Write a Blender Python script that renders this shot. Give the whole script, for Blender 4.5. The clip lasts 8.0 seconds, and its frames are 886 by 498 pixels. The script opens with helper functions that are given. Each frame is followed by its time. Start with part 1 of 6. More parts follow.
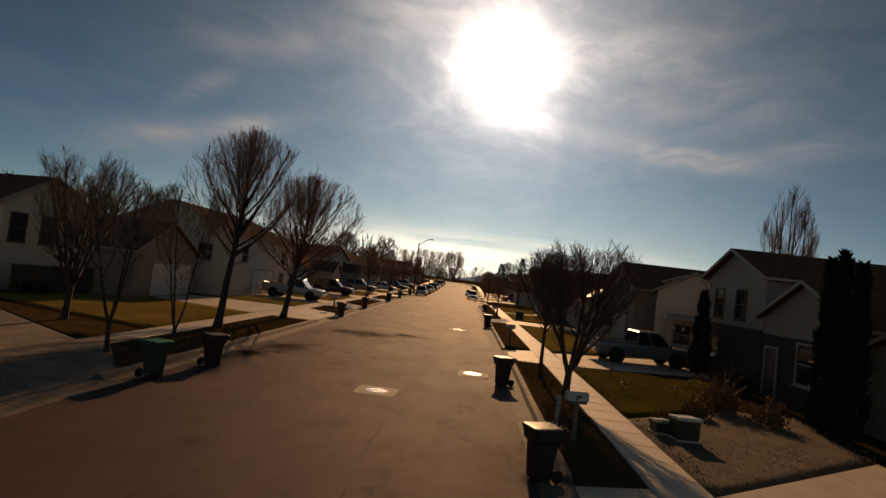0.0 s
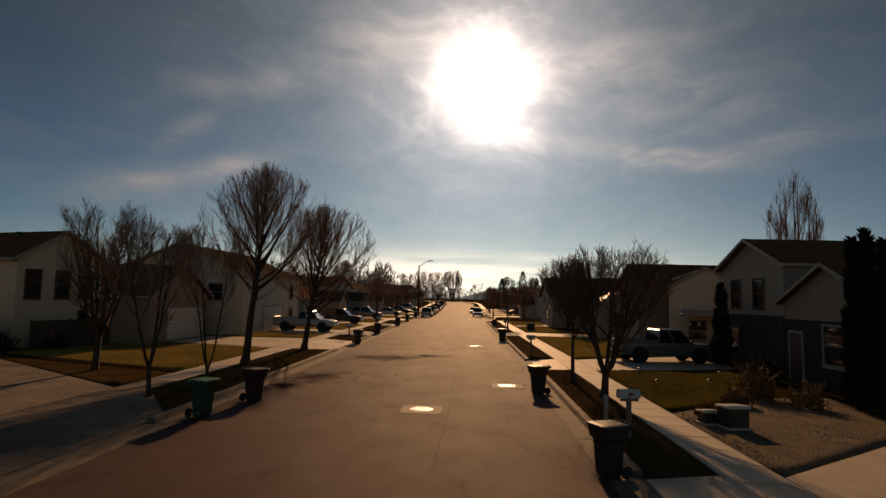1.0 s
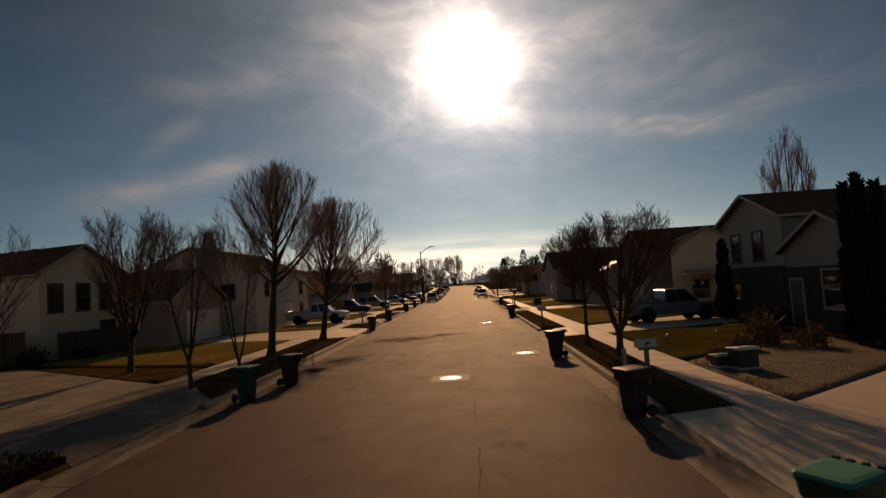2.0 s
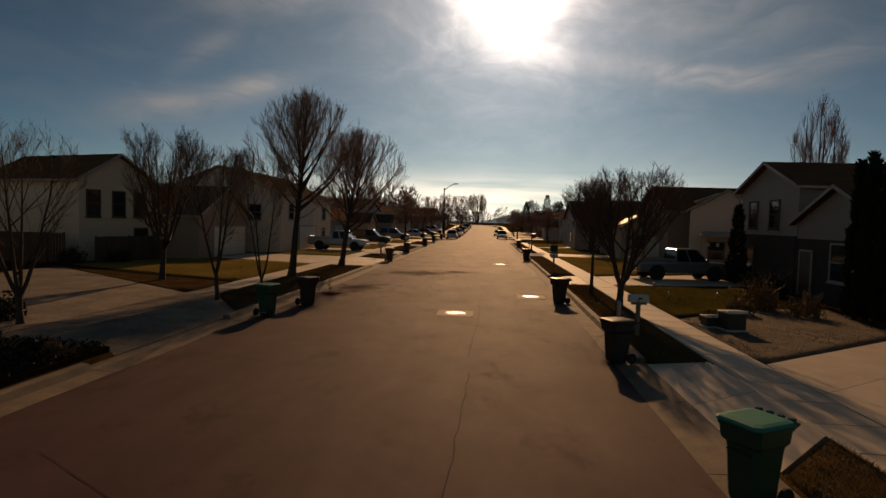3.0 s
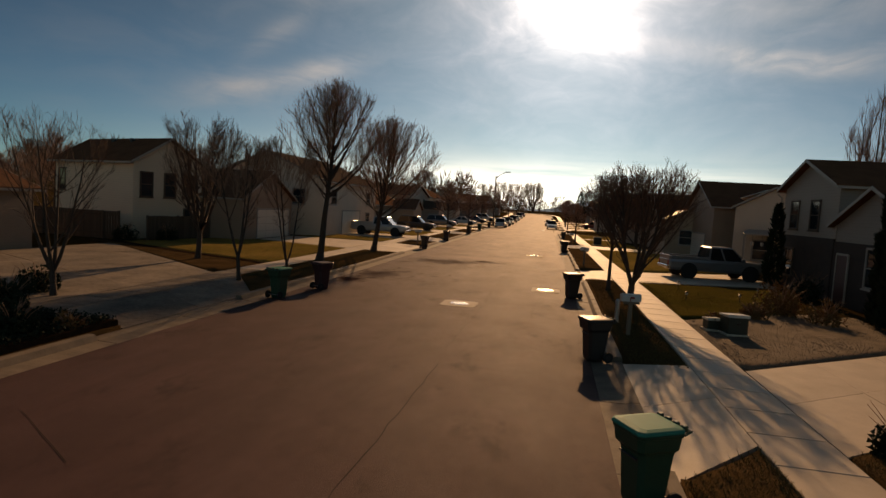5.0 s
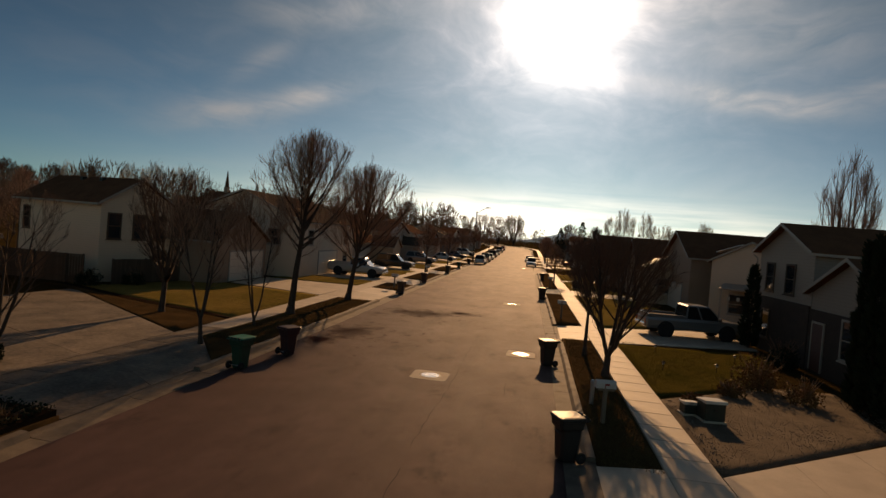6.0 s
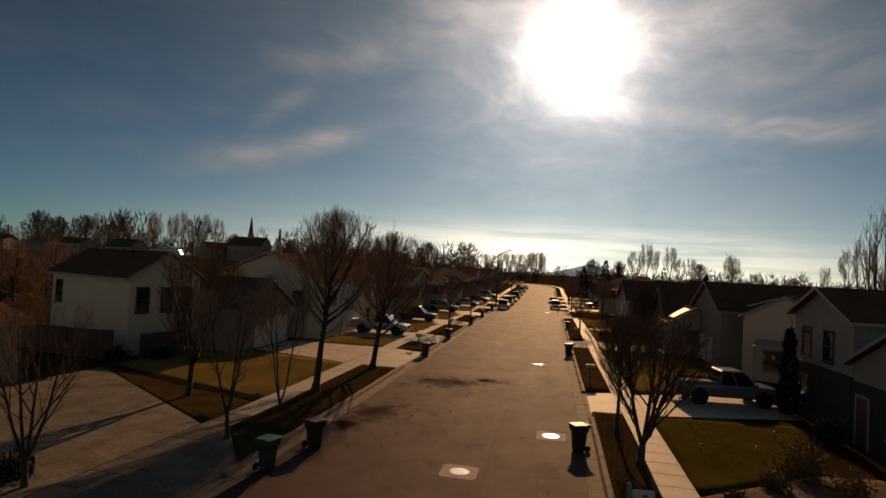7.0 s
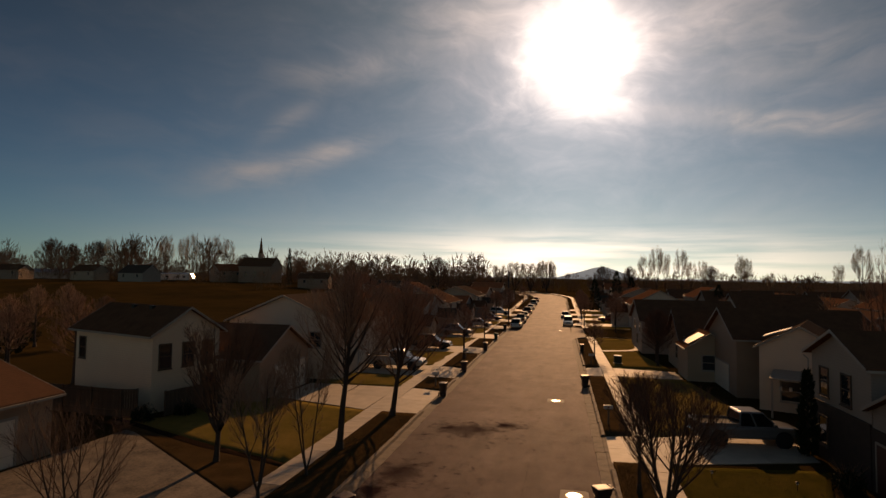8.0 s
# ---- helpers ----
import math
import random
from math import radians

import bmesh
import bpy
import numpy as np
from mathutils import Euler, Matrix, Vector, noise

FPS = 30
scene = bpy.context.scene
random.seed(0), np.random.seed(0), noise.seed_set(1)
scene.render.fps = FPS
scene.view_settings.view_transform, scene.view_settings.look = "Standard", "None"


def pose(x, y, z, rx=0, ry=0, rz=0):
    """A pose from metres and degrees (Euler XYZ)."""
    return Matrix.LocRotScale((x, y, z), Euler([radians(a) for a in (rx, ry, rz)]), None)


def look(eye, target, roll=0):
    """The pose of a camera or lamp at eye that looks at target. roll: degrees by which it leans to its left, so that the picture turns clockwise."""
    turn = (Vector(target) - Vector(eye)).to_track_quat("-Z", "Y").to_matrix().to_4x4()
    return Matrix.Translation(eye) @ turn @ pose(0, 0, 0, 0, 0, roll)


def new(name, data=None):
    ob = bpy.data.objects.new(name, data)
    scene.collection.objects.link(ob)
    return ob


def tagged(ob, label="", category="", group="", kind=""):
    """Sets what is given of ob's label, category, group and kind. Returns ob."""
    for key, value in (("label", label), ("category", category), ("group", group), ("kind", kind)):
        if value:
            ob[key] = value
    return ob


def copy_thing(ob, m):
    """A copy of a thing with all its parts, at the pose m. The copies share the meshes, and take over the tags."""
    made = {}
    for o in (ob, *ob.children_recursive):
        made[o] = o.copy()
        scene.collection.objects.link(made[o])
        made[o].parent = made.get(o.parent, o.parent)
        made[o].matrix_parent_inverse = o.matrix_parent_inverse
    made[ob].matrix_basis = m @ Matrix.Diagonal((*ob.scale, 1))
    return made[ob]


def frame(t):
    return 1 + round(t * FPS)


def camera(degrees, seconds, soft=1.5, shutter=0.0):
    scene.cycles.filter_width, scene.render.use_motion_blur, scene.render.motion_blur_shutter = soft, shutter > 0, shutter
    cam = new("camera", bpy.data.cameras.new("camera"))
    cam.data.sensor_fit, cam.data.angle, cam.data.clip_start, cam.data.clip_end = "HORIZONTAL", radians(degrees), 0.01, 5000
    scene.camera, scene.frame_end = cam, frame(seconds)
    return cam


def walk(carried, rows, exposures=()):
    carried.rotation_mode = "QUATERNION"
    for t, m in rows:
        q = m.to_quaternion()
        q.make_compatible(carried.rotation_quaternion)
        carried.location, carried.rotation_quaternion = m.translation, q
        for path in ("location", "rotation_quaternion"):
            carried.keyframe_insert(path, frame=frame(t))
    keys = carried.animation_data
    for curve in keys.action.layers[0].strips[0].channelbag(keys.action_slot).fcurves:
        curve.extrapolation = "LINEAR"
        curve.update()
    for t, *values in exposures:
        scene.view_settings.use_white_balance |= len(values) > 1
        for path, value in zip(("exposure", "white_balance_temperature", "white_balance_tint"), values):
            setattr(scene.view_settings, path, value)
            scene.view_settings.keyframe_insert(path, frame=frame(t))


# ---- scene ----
# The camera is a small drone that drifts back over the street, then climbs.
cam = camera(76.19, 8.0, 1.5)
# seconds, x, y, z, yaw, pitch, roll
ROWS = [
    (0, 2.938, -2.393, 3.703, 3.43, 2.83, 6.74),
    (0.5, 2.398, -2.493, 3.572, 3.42, 4.58, 3.50),
    (1, 1.848, -2.742, 3.450, 2.99, 4.97, 1.41),
    (1.2, 1.646, -2.827, 3.291, 2.70, 4.45, 0.00),
    (2.3, 1.284, -4.116, 3.095, 3.03, 2.80, -3.98),
    (2.5, 1.380, -4.371, 3.156, 3.99, 1.61, -3.28),
    (3, 1.666, -4.618, 3.223, 5.17, -2.82, 1.70),
    (3.5, 1.968, -5.070, 3.314, 6.96, -3.12, -0.63),
    (4, 2.422, -5.125, 3.351, 7.32, -4.49, 1.69),
    (4.2, 2.590, -4.955, 3.405, 6.99, -4.52, 2.45),
    (5.3, 3.626, -4.656, 3.590, 11.76, -4.09, 3.57),
    (5.5, 3.513, -4.451, 3.776, 10.25, -3.21, 4.40),
    (6, 3.561, -4.085, 4.884, 9.22, -1.48, 4.71),
    (6.5, 3.471, -3.943, 5.912, 10.66, -0.16, 3.96),
    (7, 3.318, -4.026, 6.791, 11.62, 1.95, 3.10),
    (7.5, 3.271, -4.304, 7.915, 12.34, 1.88, 0.64),
    (8, 3.049, -4.731, 9.266, 12.50, 2.73, 0.81),
]
walk(cam, [(t, pose(x, y, z, 90 + pitch, 0, yaw) @ pose(0, 0, 0, 0, 0, roll)) for t, x, y, z, yaw, pitch, roll in ROWS],
     [(0.0, -0.10, 8500.0, 15.0), (1.0, -0.14, 8800.0, 18.0), (2.5, -0.27, 8700.0, 17.0), (3.0, -0.26, 8500.0, 15.0), (3.5, -0.24, 7800.0, 8.0), (4.2, 0.20, 8600.0, 16.0),
      (5.5, 0.26, 8300.0, 13.0), (6.5, 0.04, 8400.0, 14.0), (7.5, -0.18, 8700.0, 18.0), (8.0, -0.14, 8900.0, 21.0)])
# ---- world and light ----
SUN_AZ, SUN_EL = radians(0.9), radians(21.4)
SUN_DIR = Vector((math.sin(SUN_AZ) * math.cos(SUN_EL), math.cos(SUN_AZ) * math.cos(SUN_EL), math.sin(SUN_EL)))

world = bpy.data.worlds.new("late_afternoon_sky")
scene.world = world
world.use_nodes = True


class Nodes:
    """Short hand for building node trees."""

    def __init__(self, tree):
        self.tree = tree
        tree.nodes.clear()

    def add(self, kind, settings=None, **inputs):
        n = self.tree.nodes.new(kind)
        s = settings or {}
        if "operation" in s:
            n.operation = s["operation"]
        if "use_clamp" in s:
            n.use_clamp = s["use_clamp"]
        if "data_type" in s:
            n.data_type, n.blend_type = s["data_type"], s.get("blend_type", "MIX")
        if "noise_dimensions" in s:
            n.noise_dimensions = s["noise_dimensions"]
        if "feature" in s:
            n.feature = s["feature"]
        if "sky_type" in s:
            n.sky_type, n.sun_disc, n.sun_elevation, n.sun_rotation = s["sky_type"], False, SUN_EL, SUN_AZ
            n.altitude, n.air_density, n.dust_density, n.ozone_density = s["altitude"], s["air_density"], s["dust_density"], s["ozone_density"]
        for key, value in inputs.items():
            sock = n.inputs[int(key[1:])] if key[0] == "i" and key[1:].isdigit() else n.inputs[key.replace("_", " ")]
            self.put(sock, value)
        return n

    def put(self, sock, value):
        if hasattr(value, "is_output"):
            self.tree.links.new(value, sock)
        else:
            sock.default_value = value

    def math(self, op, a, b=0.0, c=0.0, clamp=False):
        return self.add("ShaderNodeMath", {"operation": op, "use_clamp": clamp}, i0=a, i1=b, i2=c).outputs[0]

    def vmath(self, op, a, b=(0, 0, 0)):
        return self.add("ShaderNodeVectorMath", {"operation": op}, i0=a, i1=b)

    def ramp(self, fac, stops, mode="LINEAR"):
        n = self.add("ShaderNodeValToRGB", Fac=fac)
        n.color_ramp.interpolation = mode
        e = n.color_ramp.elements
        while len(e) < len(stops):
            e.new(0.5)
        for el, (p, col) in zip(e, stops):
            el.position = p
            el.color = (*col, 1) if len(col) == 3 else col
        return n.outputs["Color"]

    def mix(self, fac, a, b, mode="MIX"):
        n = self.add("ShaderNodeMix", {"data_type": "RGBA", "blend_type": mode})
        self.put(n.inputs[0], fac)
        self.put(n.inputs[6], a if hasattr(a, "is_output") else (*a, 1))
        self.put(n.inputs[7], b if hasattr(b, "is_output") else (*b, 1))
        return n.outputs[2]

    def noise(self, vector, scale, detail=4.0, rough=0.55, dims="3D"):
        n = self.add("ShaderNodeTexNoise", {"noise_dimensions": dims}, Scale=scale, Detail=detail, Roughness=rough)
        if vector is not None:
            self.put(n.inputs["Vector"], vector)
        return n.outputs["Fac"]


def build_sky():
    n = Nodes(world.node_tree)
    d = n.vmath("NORMALIZE", n.add("ShaderNodeTexCoord").outputs["Generated"]).outputs[0]
    sky = n.add("ShaderNodeTexSky", {"sky_type": "NISHITA", "altitude": 1400.0, "air_density": 1.0, "dust_density": 0.6, "ozone_density": 1.5})
    base = n.add("ShaderNodeMix", {"data_type": "RGBA", "blend_type": "MULTIPLY"})
    base.inputs[0].default_value = 1.0
    n.put(base.inputs[6], sky.outputs[0])
    base.inputs[7].default_value = (*[SKY_GAIN * c for c in SKY_TINT], 1)
    # the blue deepens upwards, as through a polariser, and pales to the horizon
    up = n.add("ShaderNodeSeparateXYZ", Vector=d).outputs["Z"]
    deep = n.math("MAXIMUM", n.math("SUBTRACT", 1.38, n.math("MULTIPLY", up, 2.0)), 0.52)
    deepen = n.add("ShaderNodeCombineColor", Red=deep, Green=deep, Blue=deep).outputs[0]
    # angle from the sun; away from it the sky is brightened as added fill
    dot = n.vmath("DOT_PRODUCT", d, tuple(SUN_DIR)).outputs["Value"]
    fore = n.math("MULTIPLY", n.math("ADD", dot, 0.15), 1.35, clamp=True)
    # no cloud seen there: the unseen sky is whitened to lighten shaded walls
    sky_col = n.mix(1.0, base.outputs[2], n.mix(fore, (3.6, 2.1, 1.5), deepen), "MULTIPLY")
    ang = n.math("ARCCOSINE", n.math("MINIMUM", dot, 0.999999))
    sep = n.add("ShaderNodeSeparateXYZ", Vector=d)
    az = n.math("ARCTAN2", sep.outputs["X"], sep.outputs["Y"])
    el = n.math("ARCSINE", sep.outputs["Z"])

    def bank(az0, el0, wide, tall, slope=0.0):
        """A soft-edged bank of cloud about a place in the sky, in degrees."""
        u = n.math("DIVIDE", n.math("SUBTRACT", az, radians(az0)), radians(wide))
        tip = n.math("ADD", radians(el0), n.math("MULTIPLY", n.math("SUBTRACT", az, radians(az0)), slope))
        v = n.math("DIVIDE", n.math("SUBTRACT", el, tip), radians(tall))
        return n.math("EXPONENT", n.math("MULTIPLY", n.math("ADD", n.math("MULTIPLY", u, u), n.math("MULTIPLY", v, v)), -1.0))

    # thin wind-drawn cloud
    flat = n.add("ShaderNodeCombineXYZ", X=az, Y=n.math("MULTIPLY", el, 1.9), Z=0.0).outputs[0]
    warp = n.add("ShaderNodeTexNoise", {"noise_dimensions": "2D"}, Vector=flat, Scale=4.0, Detail=3.0)
    bent = n.vmath("ADD", flat, n.vmath("MULTIPLY", warp.outputs["Color"], (0.16, 0.16, 0)).outputs[0]).outputs[0]
    wisps = n.noise(n.vmath("MULTIPLY", bent, (1.0, 1.9, 1)).outputs[0], 6.0, 7.0, 0.58, "2D")
    veil = n.noise(bent, 2.6, 5.0, 0.55, "2D")
    torn = n.ramp(wisps, [(0.36, (0, 0, 0)), (0.68, (1, 1, 1))])
    soft = n.ramp(veil, [(0.38, (0, 0, 0)), (0.66, (1, 1, 1))])
    banks = n.math("MULTIPLY", bank(16.0, 14.2, 8.0, 1.0, -0.16), 1.0)
    for strength, b in ((0.55, (-31.0, 9.7, 5.0, 1.5, 0.22)), (0.75, (-24.0, 12.0, 4.5, 1.1, 0.30)), (0.45, (-21.5, 20.0, 6.0, 1.3, 0.16)), (0.30, (-28.0, 15.0, 3.0, 1.2, 0.7)), (0.65, (11.0, 22.5, 8.0, 2.4, 0.1)),
                        (0.30, (20.0, 18.4, 7.0, 2.2, -0.08)), (0.40, (27.0, 14.0, 6.0, 1.2, 0.16)), (0.55, (-8.0, 25.0, 8.0, 2.2, 0.15))):
        banks = n.math("ADD", banks, n.math("MULTIPLY", bank(*b), strength))
    cover = n.math("MULTIPLY", n.math("MULTIPLY", banks, 1.15, clamp=True), n.math("ADD", 0.30, n.math("MULTIPLY", torn, 0.70)))
    cover = n.math("ADD", cover, n.math("MULTIPLY", n.math("MULTIPLY", soft, torn), 0.10), clamp=True)
    bars = n.noise(n.vmath("MULTIPLY", flat, (1.5, 13.0, 1)).outputs[0], 2.2, 5.0, 0.5, "2D")
    low = n.math("MULTIPLY", n.ramp(bars, [(0.30, (0, 0, 0)), (0.56, (1, 1, 1))]), bank(0.0, 1.9, 20.0, 2.1))
    near_sun = n.math("EXPONENT", n.math("MULTIPLY", ang, -2.6))
    lit = n.math("ADD", 0.20, n.math("MULTIPLY", near_sun, 0.70))
    grey = n.add("ShaderNodeCombineColor", Red=lit, Green=lit, Blue=lit).outputs[0]
    with_cloud = n.mix(n.math("MULTIPLY", cover, 0.62, clamp=True), sky_col, n.mix(1.0, (1.0, 0.92, 0.93), grey, "MULTIPLY"))
    with_low = n.mix(n.math("MULTIPLY", low, 0.9, clamp=True), with_cloud, n.mix(1.0, (2.2, 2.14, 2.05), grey, "MULTIPLY"))
    # warm haze along the horizon under the sun
    haze = n.math("MULTIPLY", n.math("EXPONENT", n.math("MULTIPLY", n.math("ABSOLUTE", sep.outputs["Z"]), -17.0)), n.math("POWER", n.math("MAXIMUM", dot, 0.0), 6.0))
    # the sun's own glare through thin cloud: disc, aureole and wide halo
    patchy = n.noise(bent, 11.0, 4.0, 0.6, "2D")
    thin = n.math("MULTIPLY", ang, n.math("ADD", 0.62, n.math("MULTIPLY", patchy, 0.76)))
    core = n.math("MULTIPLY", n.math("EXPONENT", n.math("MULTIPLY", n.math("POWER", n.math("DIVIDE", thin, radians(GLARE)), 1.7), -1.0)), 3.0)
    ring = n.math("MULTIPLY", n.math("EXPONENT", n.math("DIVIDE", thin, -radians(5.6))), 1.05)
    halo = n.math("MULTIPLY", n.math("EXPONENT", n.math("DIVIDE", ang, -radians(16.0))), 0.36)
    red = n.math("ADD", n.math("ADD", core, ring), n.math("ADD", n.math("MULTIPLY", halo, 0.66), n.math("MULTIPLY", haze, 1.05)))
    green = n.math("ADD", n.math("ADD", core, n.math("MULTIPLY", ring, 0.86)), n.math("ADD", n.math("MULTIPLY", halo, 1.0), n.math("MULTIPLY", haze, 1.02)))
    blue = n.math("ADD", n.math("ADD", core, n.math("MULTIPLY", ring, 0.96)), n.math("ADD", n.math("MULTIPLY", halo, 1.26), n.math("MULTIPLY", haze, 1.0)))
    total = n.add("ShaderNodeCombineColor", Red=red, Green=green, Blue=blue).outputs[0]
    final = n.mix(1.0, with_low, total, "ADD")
    bg = n.add("ShaderNodeBackground", Color=final, Strength=1.0)
    out = n.add("ShaderNodeOutputWorld")
    world.node_tree.links.new(bg.outputs[0], out.inputs[0])


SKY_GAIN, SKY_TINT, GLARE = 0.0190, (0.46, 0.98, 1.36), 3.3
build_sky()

sun_data = bpy.data.lights.new("sun", "SUN")
sun_data.energy, sun_data.angle, sun_data.color = 2.6, radians(0.55), (1.0, 0.63, 0.35)
sun = new("sun", sun_data)
sun.matrix_world = look(tuple(SUN_DIR * 50), (0, 0, 0))


# ---- materials ----
MATS = {}


def material(name, base, rough=0.7, metal=0.0, dark=None, scale=3.0, fine=40.0, amount=0.5, bump=0.3, bump_scale=None, distance=0.01, coord="Object",
             spec=0.5, vary=0.0, bands=None, rough_vary=0.0, coat=0.0, stretch=(1, 1, 1)):
    """A surface with two scales of colour variation, fine relief and, where asked, horizontal or sloping courses."""
    if name in MATS:
        return MATS[name]
    m = bpy.data.materials.new(name)
    m.use_nodes = True
    n = Nodes(m.node_tree)
    tc = n.add("ShaderNodeTexCoord").outputs[coord]
    at = n.vmath("MULTIPLY", tc, stretch).outputs[0]
    big = n.noise(at, scale, 5.0, 0.6)
    small = n.noise(at, fine, 3.0, 0.6)
    dark = dark or tuple(c * 0.55 for c in base)
    f1 = n.ramp(big, [(0.32, (0, 0, 0)), (0.70, (1, 1, 1))])
    f2 = n.ramp(small, [(0.30, (0, 0, 0)), (0.70, (1, 1, 1))])
    fac = n.math("MULTIPLY", n.math("ADD", n.math("MULTIPLY", f1, 0.6), n.math("MULTIPLY", f2, 0.4)), amount, clamp=True)
    col = n.mix(fac, base, dark)
    if vary:
        rnd = n.add("ShaderNodeObjectInfo").outputs["Random"]
        v = n.math("ADD", 1.0 - vary, n.math("MULTIPLY", rnd, 2 * vary))
        col = n.mix(1.0, col, n.add("ShaderNodeCombineColor", Red=v, Green=v, Blue=v).outputs[0], "MULTIPLY")
    height = n.math("ADD", n.math("MULTIPLY", small, 0.7), n.math("MULTIPLY", big, 0.3))
    if bands:
        axis, period, depth = bands
        sp = n.add("ShaderNodeSeparateXYZ", Vector=tc)
        saw = n.math("FRACT", n.math("DIVIDE", sp.outputs[axis], period))
        height = n.math("ADD", n.math("MULTIPLY", height, 0.25), n.math("MULTIPLY", saw, depth))
        line = n.ramp(saw, [(0.0, (0.62, 0.62, 0.62)), (0.10, (1, 1, 1))])
        col = n.mix(1.0, col, line, "MULTIPLY")
    b = n.add("ShaderNodeBump", Strength=bump, Distance=distance, Height=height)
    r = rough if not rough_vary else n.math("ADD", rough - rough_vary, n.math("MULTIPLY", big, 2 * rough_vary))
    p = n.add("ShaderNodeBsdfPrincipled", Base_Color=col, Roughness=r, Metallic=metal, Normal=b.outputs[0])
    p.inputs["Specular IOR Level"].default_value = spec
    p.inputs["Coat Weight"].default_value = coat
    o = n.add("ShaderNodeOutputMaterial")
    m.node_tree.links.new(p.outputs[0], o.inputs[0])
    MATS[name] = m
    return m


def glass(name, tint=(0.02, 0.025, 0.03), rough=0.04, spec=0.6):
    """Window glass in front of a dark room."""
    if name in MATS:
        return MATS[name]
    m = bpy.data.materials.new(name)
    m.use_nodes = True
    n = Nodes(m.node_tree)
    ripple = n.noise(n.add("ShaderNodeTexCoord").outputs["Object"], 1.3, 2.0)
    b = n.add("ShaderNodeBump", Strength=0.05, Distance=0.02, Height=ripple)
    p = n.add("ShaderNodeBsdfPrincipled", Base_Color=(*tint, 1), Roughness=rough, Normal=b.outputs[0])
    p.inputs["Specular IOR Level"].default_value = spec
    o = n.add("ShaderNodeOutputMaterial")
    m.node_tree.links.new(p.outputs[0], o.inputs[0])
    MATS[name] = m
    return m


def asphalt_material():
    m = bpy.data.materials.new("worn_asphalt")
    m.use_nodes = True
    n = Nodes(m.node_tree)
    tc = n.add("ShaderNodeTexCoord").outputs["Object"]
    along = n.vmath("MULTIPLY", tc, (1.0, 0.16, 1.0)).outputs[0]
    tracks = n.noise(along, 0.9, 4.0, 0.55)
    blotch = n.noise(tc, 0.35, 6.0, 0.62)
    mottle = n.noise(n.vmath("MULTIPLY", tc, (1.0, 0.6, 1.0)).outputs[0], 2.2, 5.0, 0.65)
    stain = n.noise(n.vmath("MULTIPLY", tc, (1.0, 0.55, 1.0)).outputs[0], 0.8, 6.0, 0.7)
    grit = n.noise(tc, 75.0, 2.0, 0.7)
    pebble = n.add("ShaderNodeTexVoronoi", {"feature": "F1"}, Vector=tc, Scale=90.0).outputs["Distance"]
    col = n.mix(n.ramp(blotch, [(0.34, (0, 0, 0)), (0.66, (1, 1, 1))]), (0.058, 0.038, 0.032), (0.040, 0.026, 0.022))
    col = n.mix(n.math("MULTIPLY", n.ramp(mottle, [(0.44, (0, 0, 0)), (0.66, (1, 1, 1))]), 0.40), col, (0.030, 0.021, 0.018))
    col = n.mix(n.math("MULTIPLY", n.ramp(tracks, [(0.42, (0, 0, 0)), (0.66, (1, 1, 1))]), 0.55), col, (0.030, 0.021, 0.018))
    col = n.mix(n.math("MULTIPLY", n.ramp(stain, [(0.56, (0, 0, 0)), (0.68, (1, 1, 1))]), 0.80), col, (0.020, 0.016, 0.014))
    col = n.mix(n.math("MULTIPLY", grit, 0.40), col, (0.064, 0.042, 0.031))
    # old oil stains and repairs, each with its place and size
    xyz = n.add("ShaderNodeSeparateXYZ", Vector=tc)
    ragged = n.math("ADD", 0.05, n.math("MULTIPLY", n.ramp(n.noise(tc, 1.3, 6.0, 0.7), [(0.36, (0, 0, 0)), (0.66, (1, 1, 1))]), 2.2))
    oil = None
    for x, y, w, d in ((-4.6, 21.2, 1.1, 1.6), (-5.1, 18.8, 0.6, 1.0), (-2.8, 29.4, 1.9, 1.4), (-0.6, 30.9, 0.9, 0.8)):
        u = n.math("DIVIDE", n.math("SUBTRACT", xyz.outputs["X"], x), w)
        v = n.math("DIVIDE", n.math("SUBTRACT", xyz.outputs["Y"], y), d)
        q = n.math("MULTIPLY", n.math("ADD", n.math("MULTIPLY", u, u), n.math("MULTIPLY", v, v)), ragged)
        blob = n.math("EXPONENT", n.math("MULTIPLY", n.math("MULTIPLY", q, q), -1.0))
        oil = blob if oil is None else n.math("MAXIMUM", oil, blob)
    col = n.mix(n.math("MULTIPLY", oil, 0.60), col, (0.014, 0.011, 0.009))
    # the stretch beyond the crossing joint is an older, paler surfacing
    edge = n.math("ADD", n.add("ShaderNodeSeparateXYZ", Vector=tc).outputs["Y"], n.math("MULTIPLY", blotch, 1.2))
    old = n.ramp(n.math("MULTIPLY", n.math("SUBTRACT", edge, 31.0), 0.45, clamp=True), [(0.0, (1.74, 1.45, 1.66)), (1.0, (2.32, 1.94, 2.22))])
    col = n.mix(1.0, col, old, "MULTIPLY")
    h = n.math("ADD", n.math("MULTIPLY", grit, 0.6), n.math("MULTIPLY", pebble, 0.8))
    b = n.add("ShaderNodeBump", Strength=0.55, Distance=0.008, Height=n.math("ADD", h, n.math("MULTIPLY", blotch, 0.8)))
    worn = n.math("ADD", n.math("MULTIPLY", n.ramp(stain, [(0.42, (0, 0, 0)), (0.70, (1, 1, 1))]), 0.6), n.math("MULTIPLY", n.ramp(blotch, [(0.35, (0, 0, 0)), (0.68, (1, 1, 1))]), 0.4))
    r = n.math("ADD", 0.70, n.math("MULTIPLY", worn, 0.06))
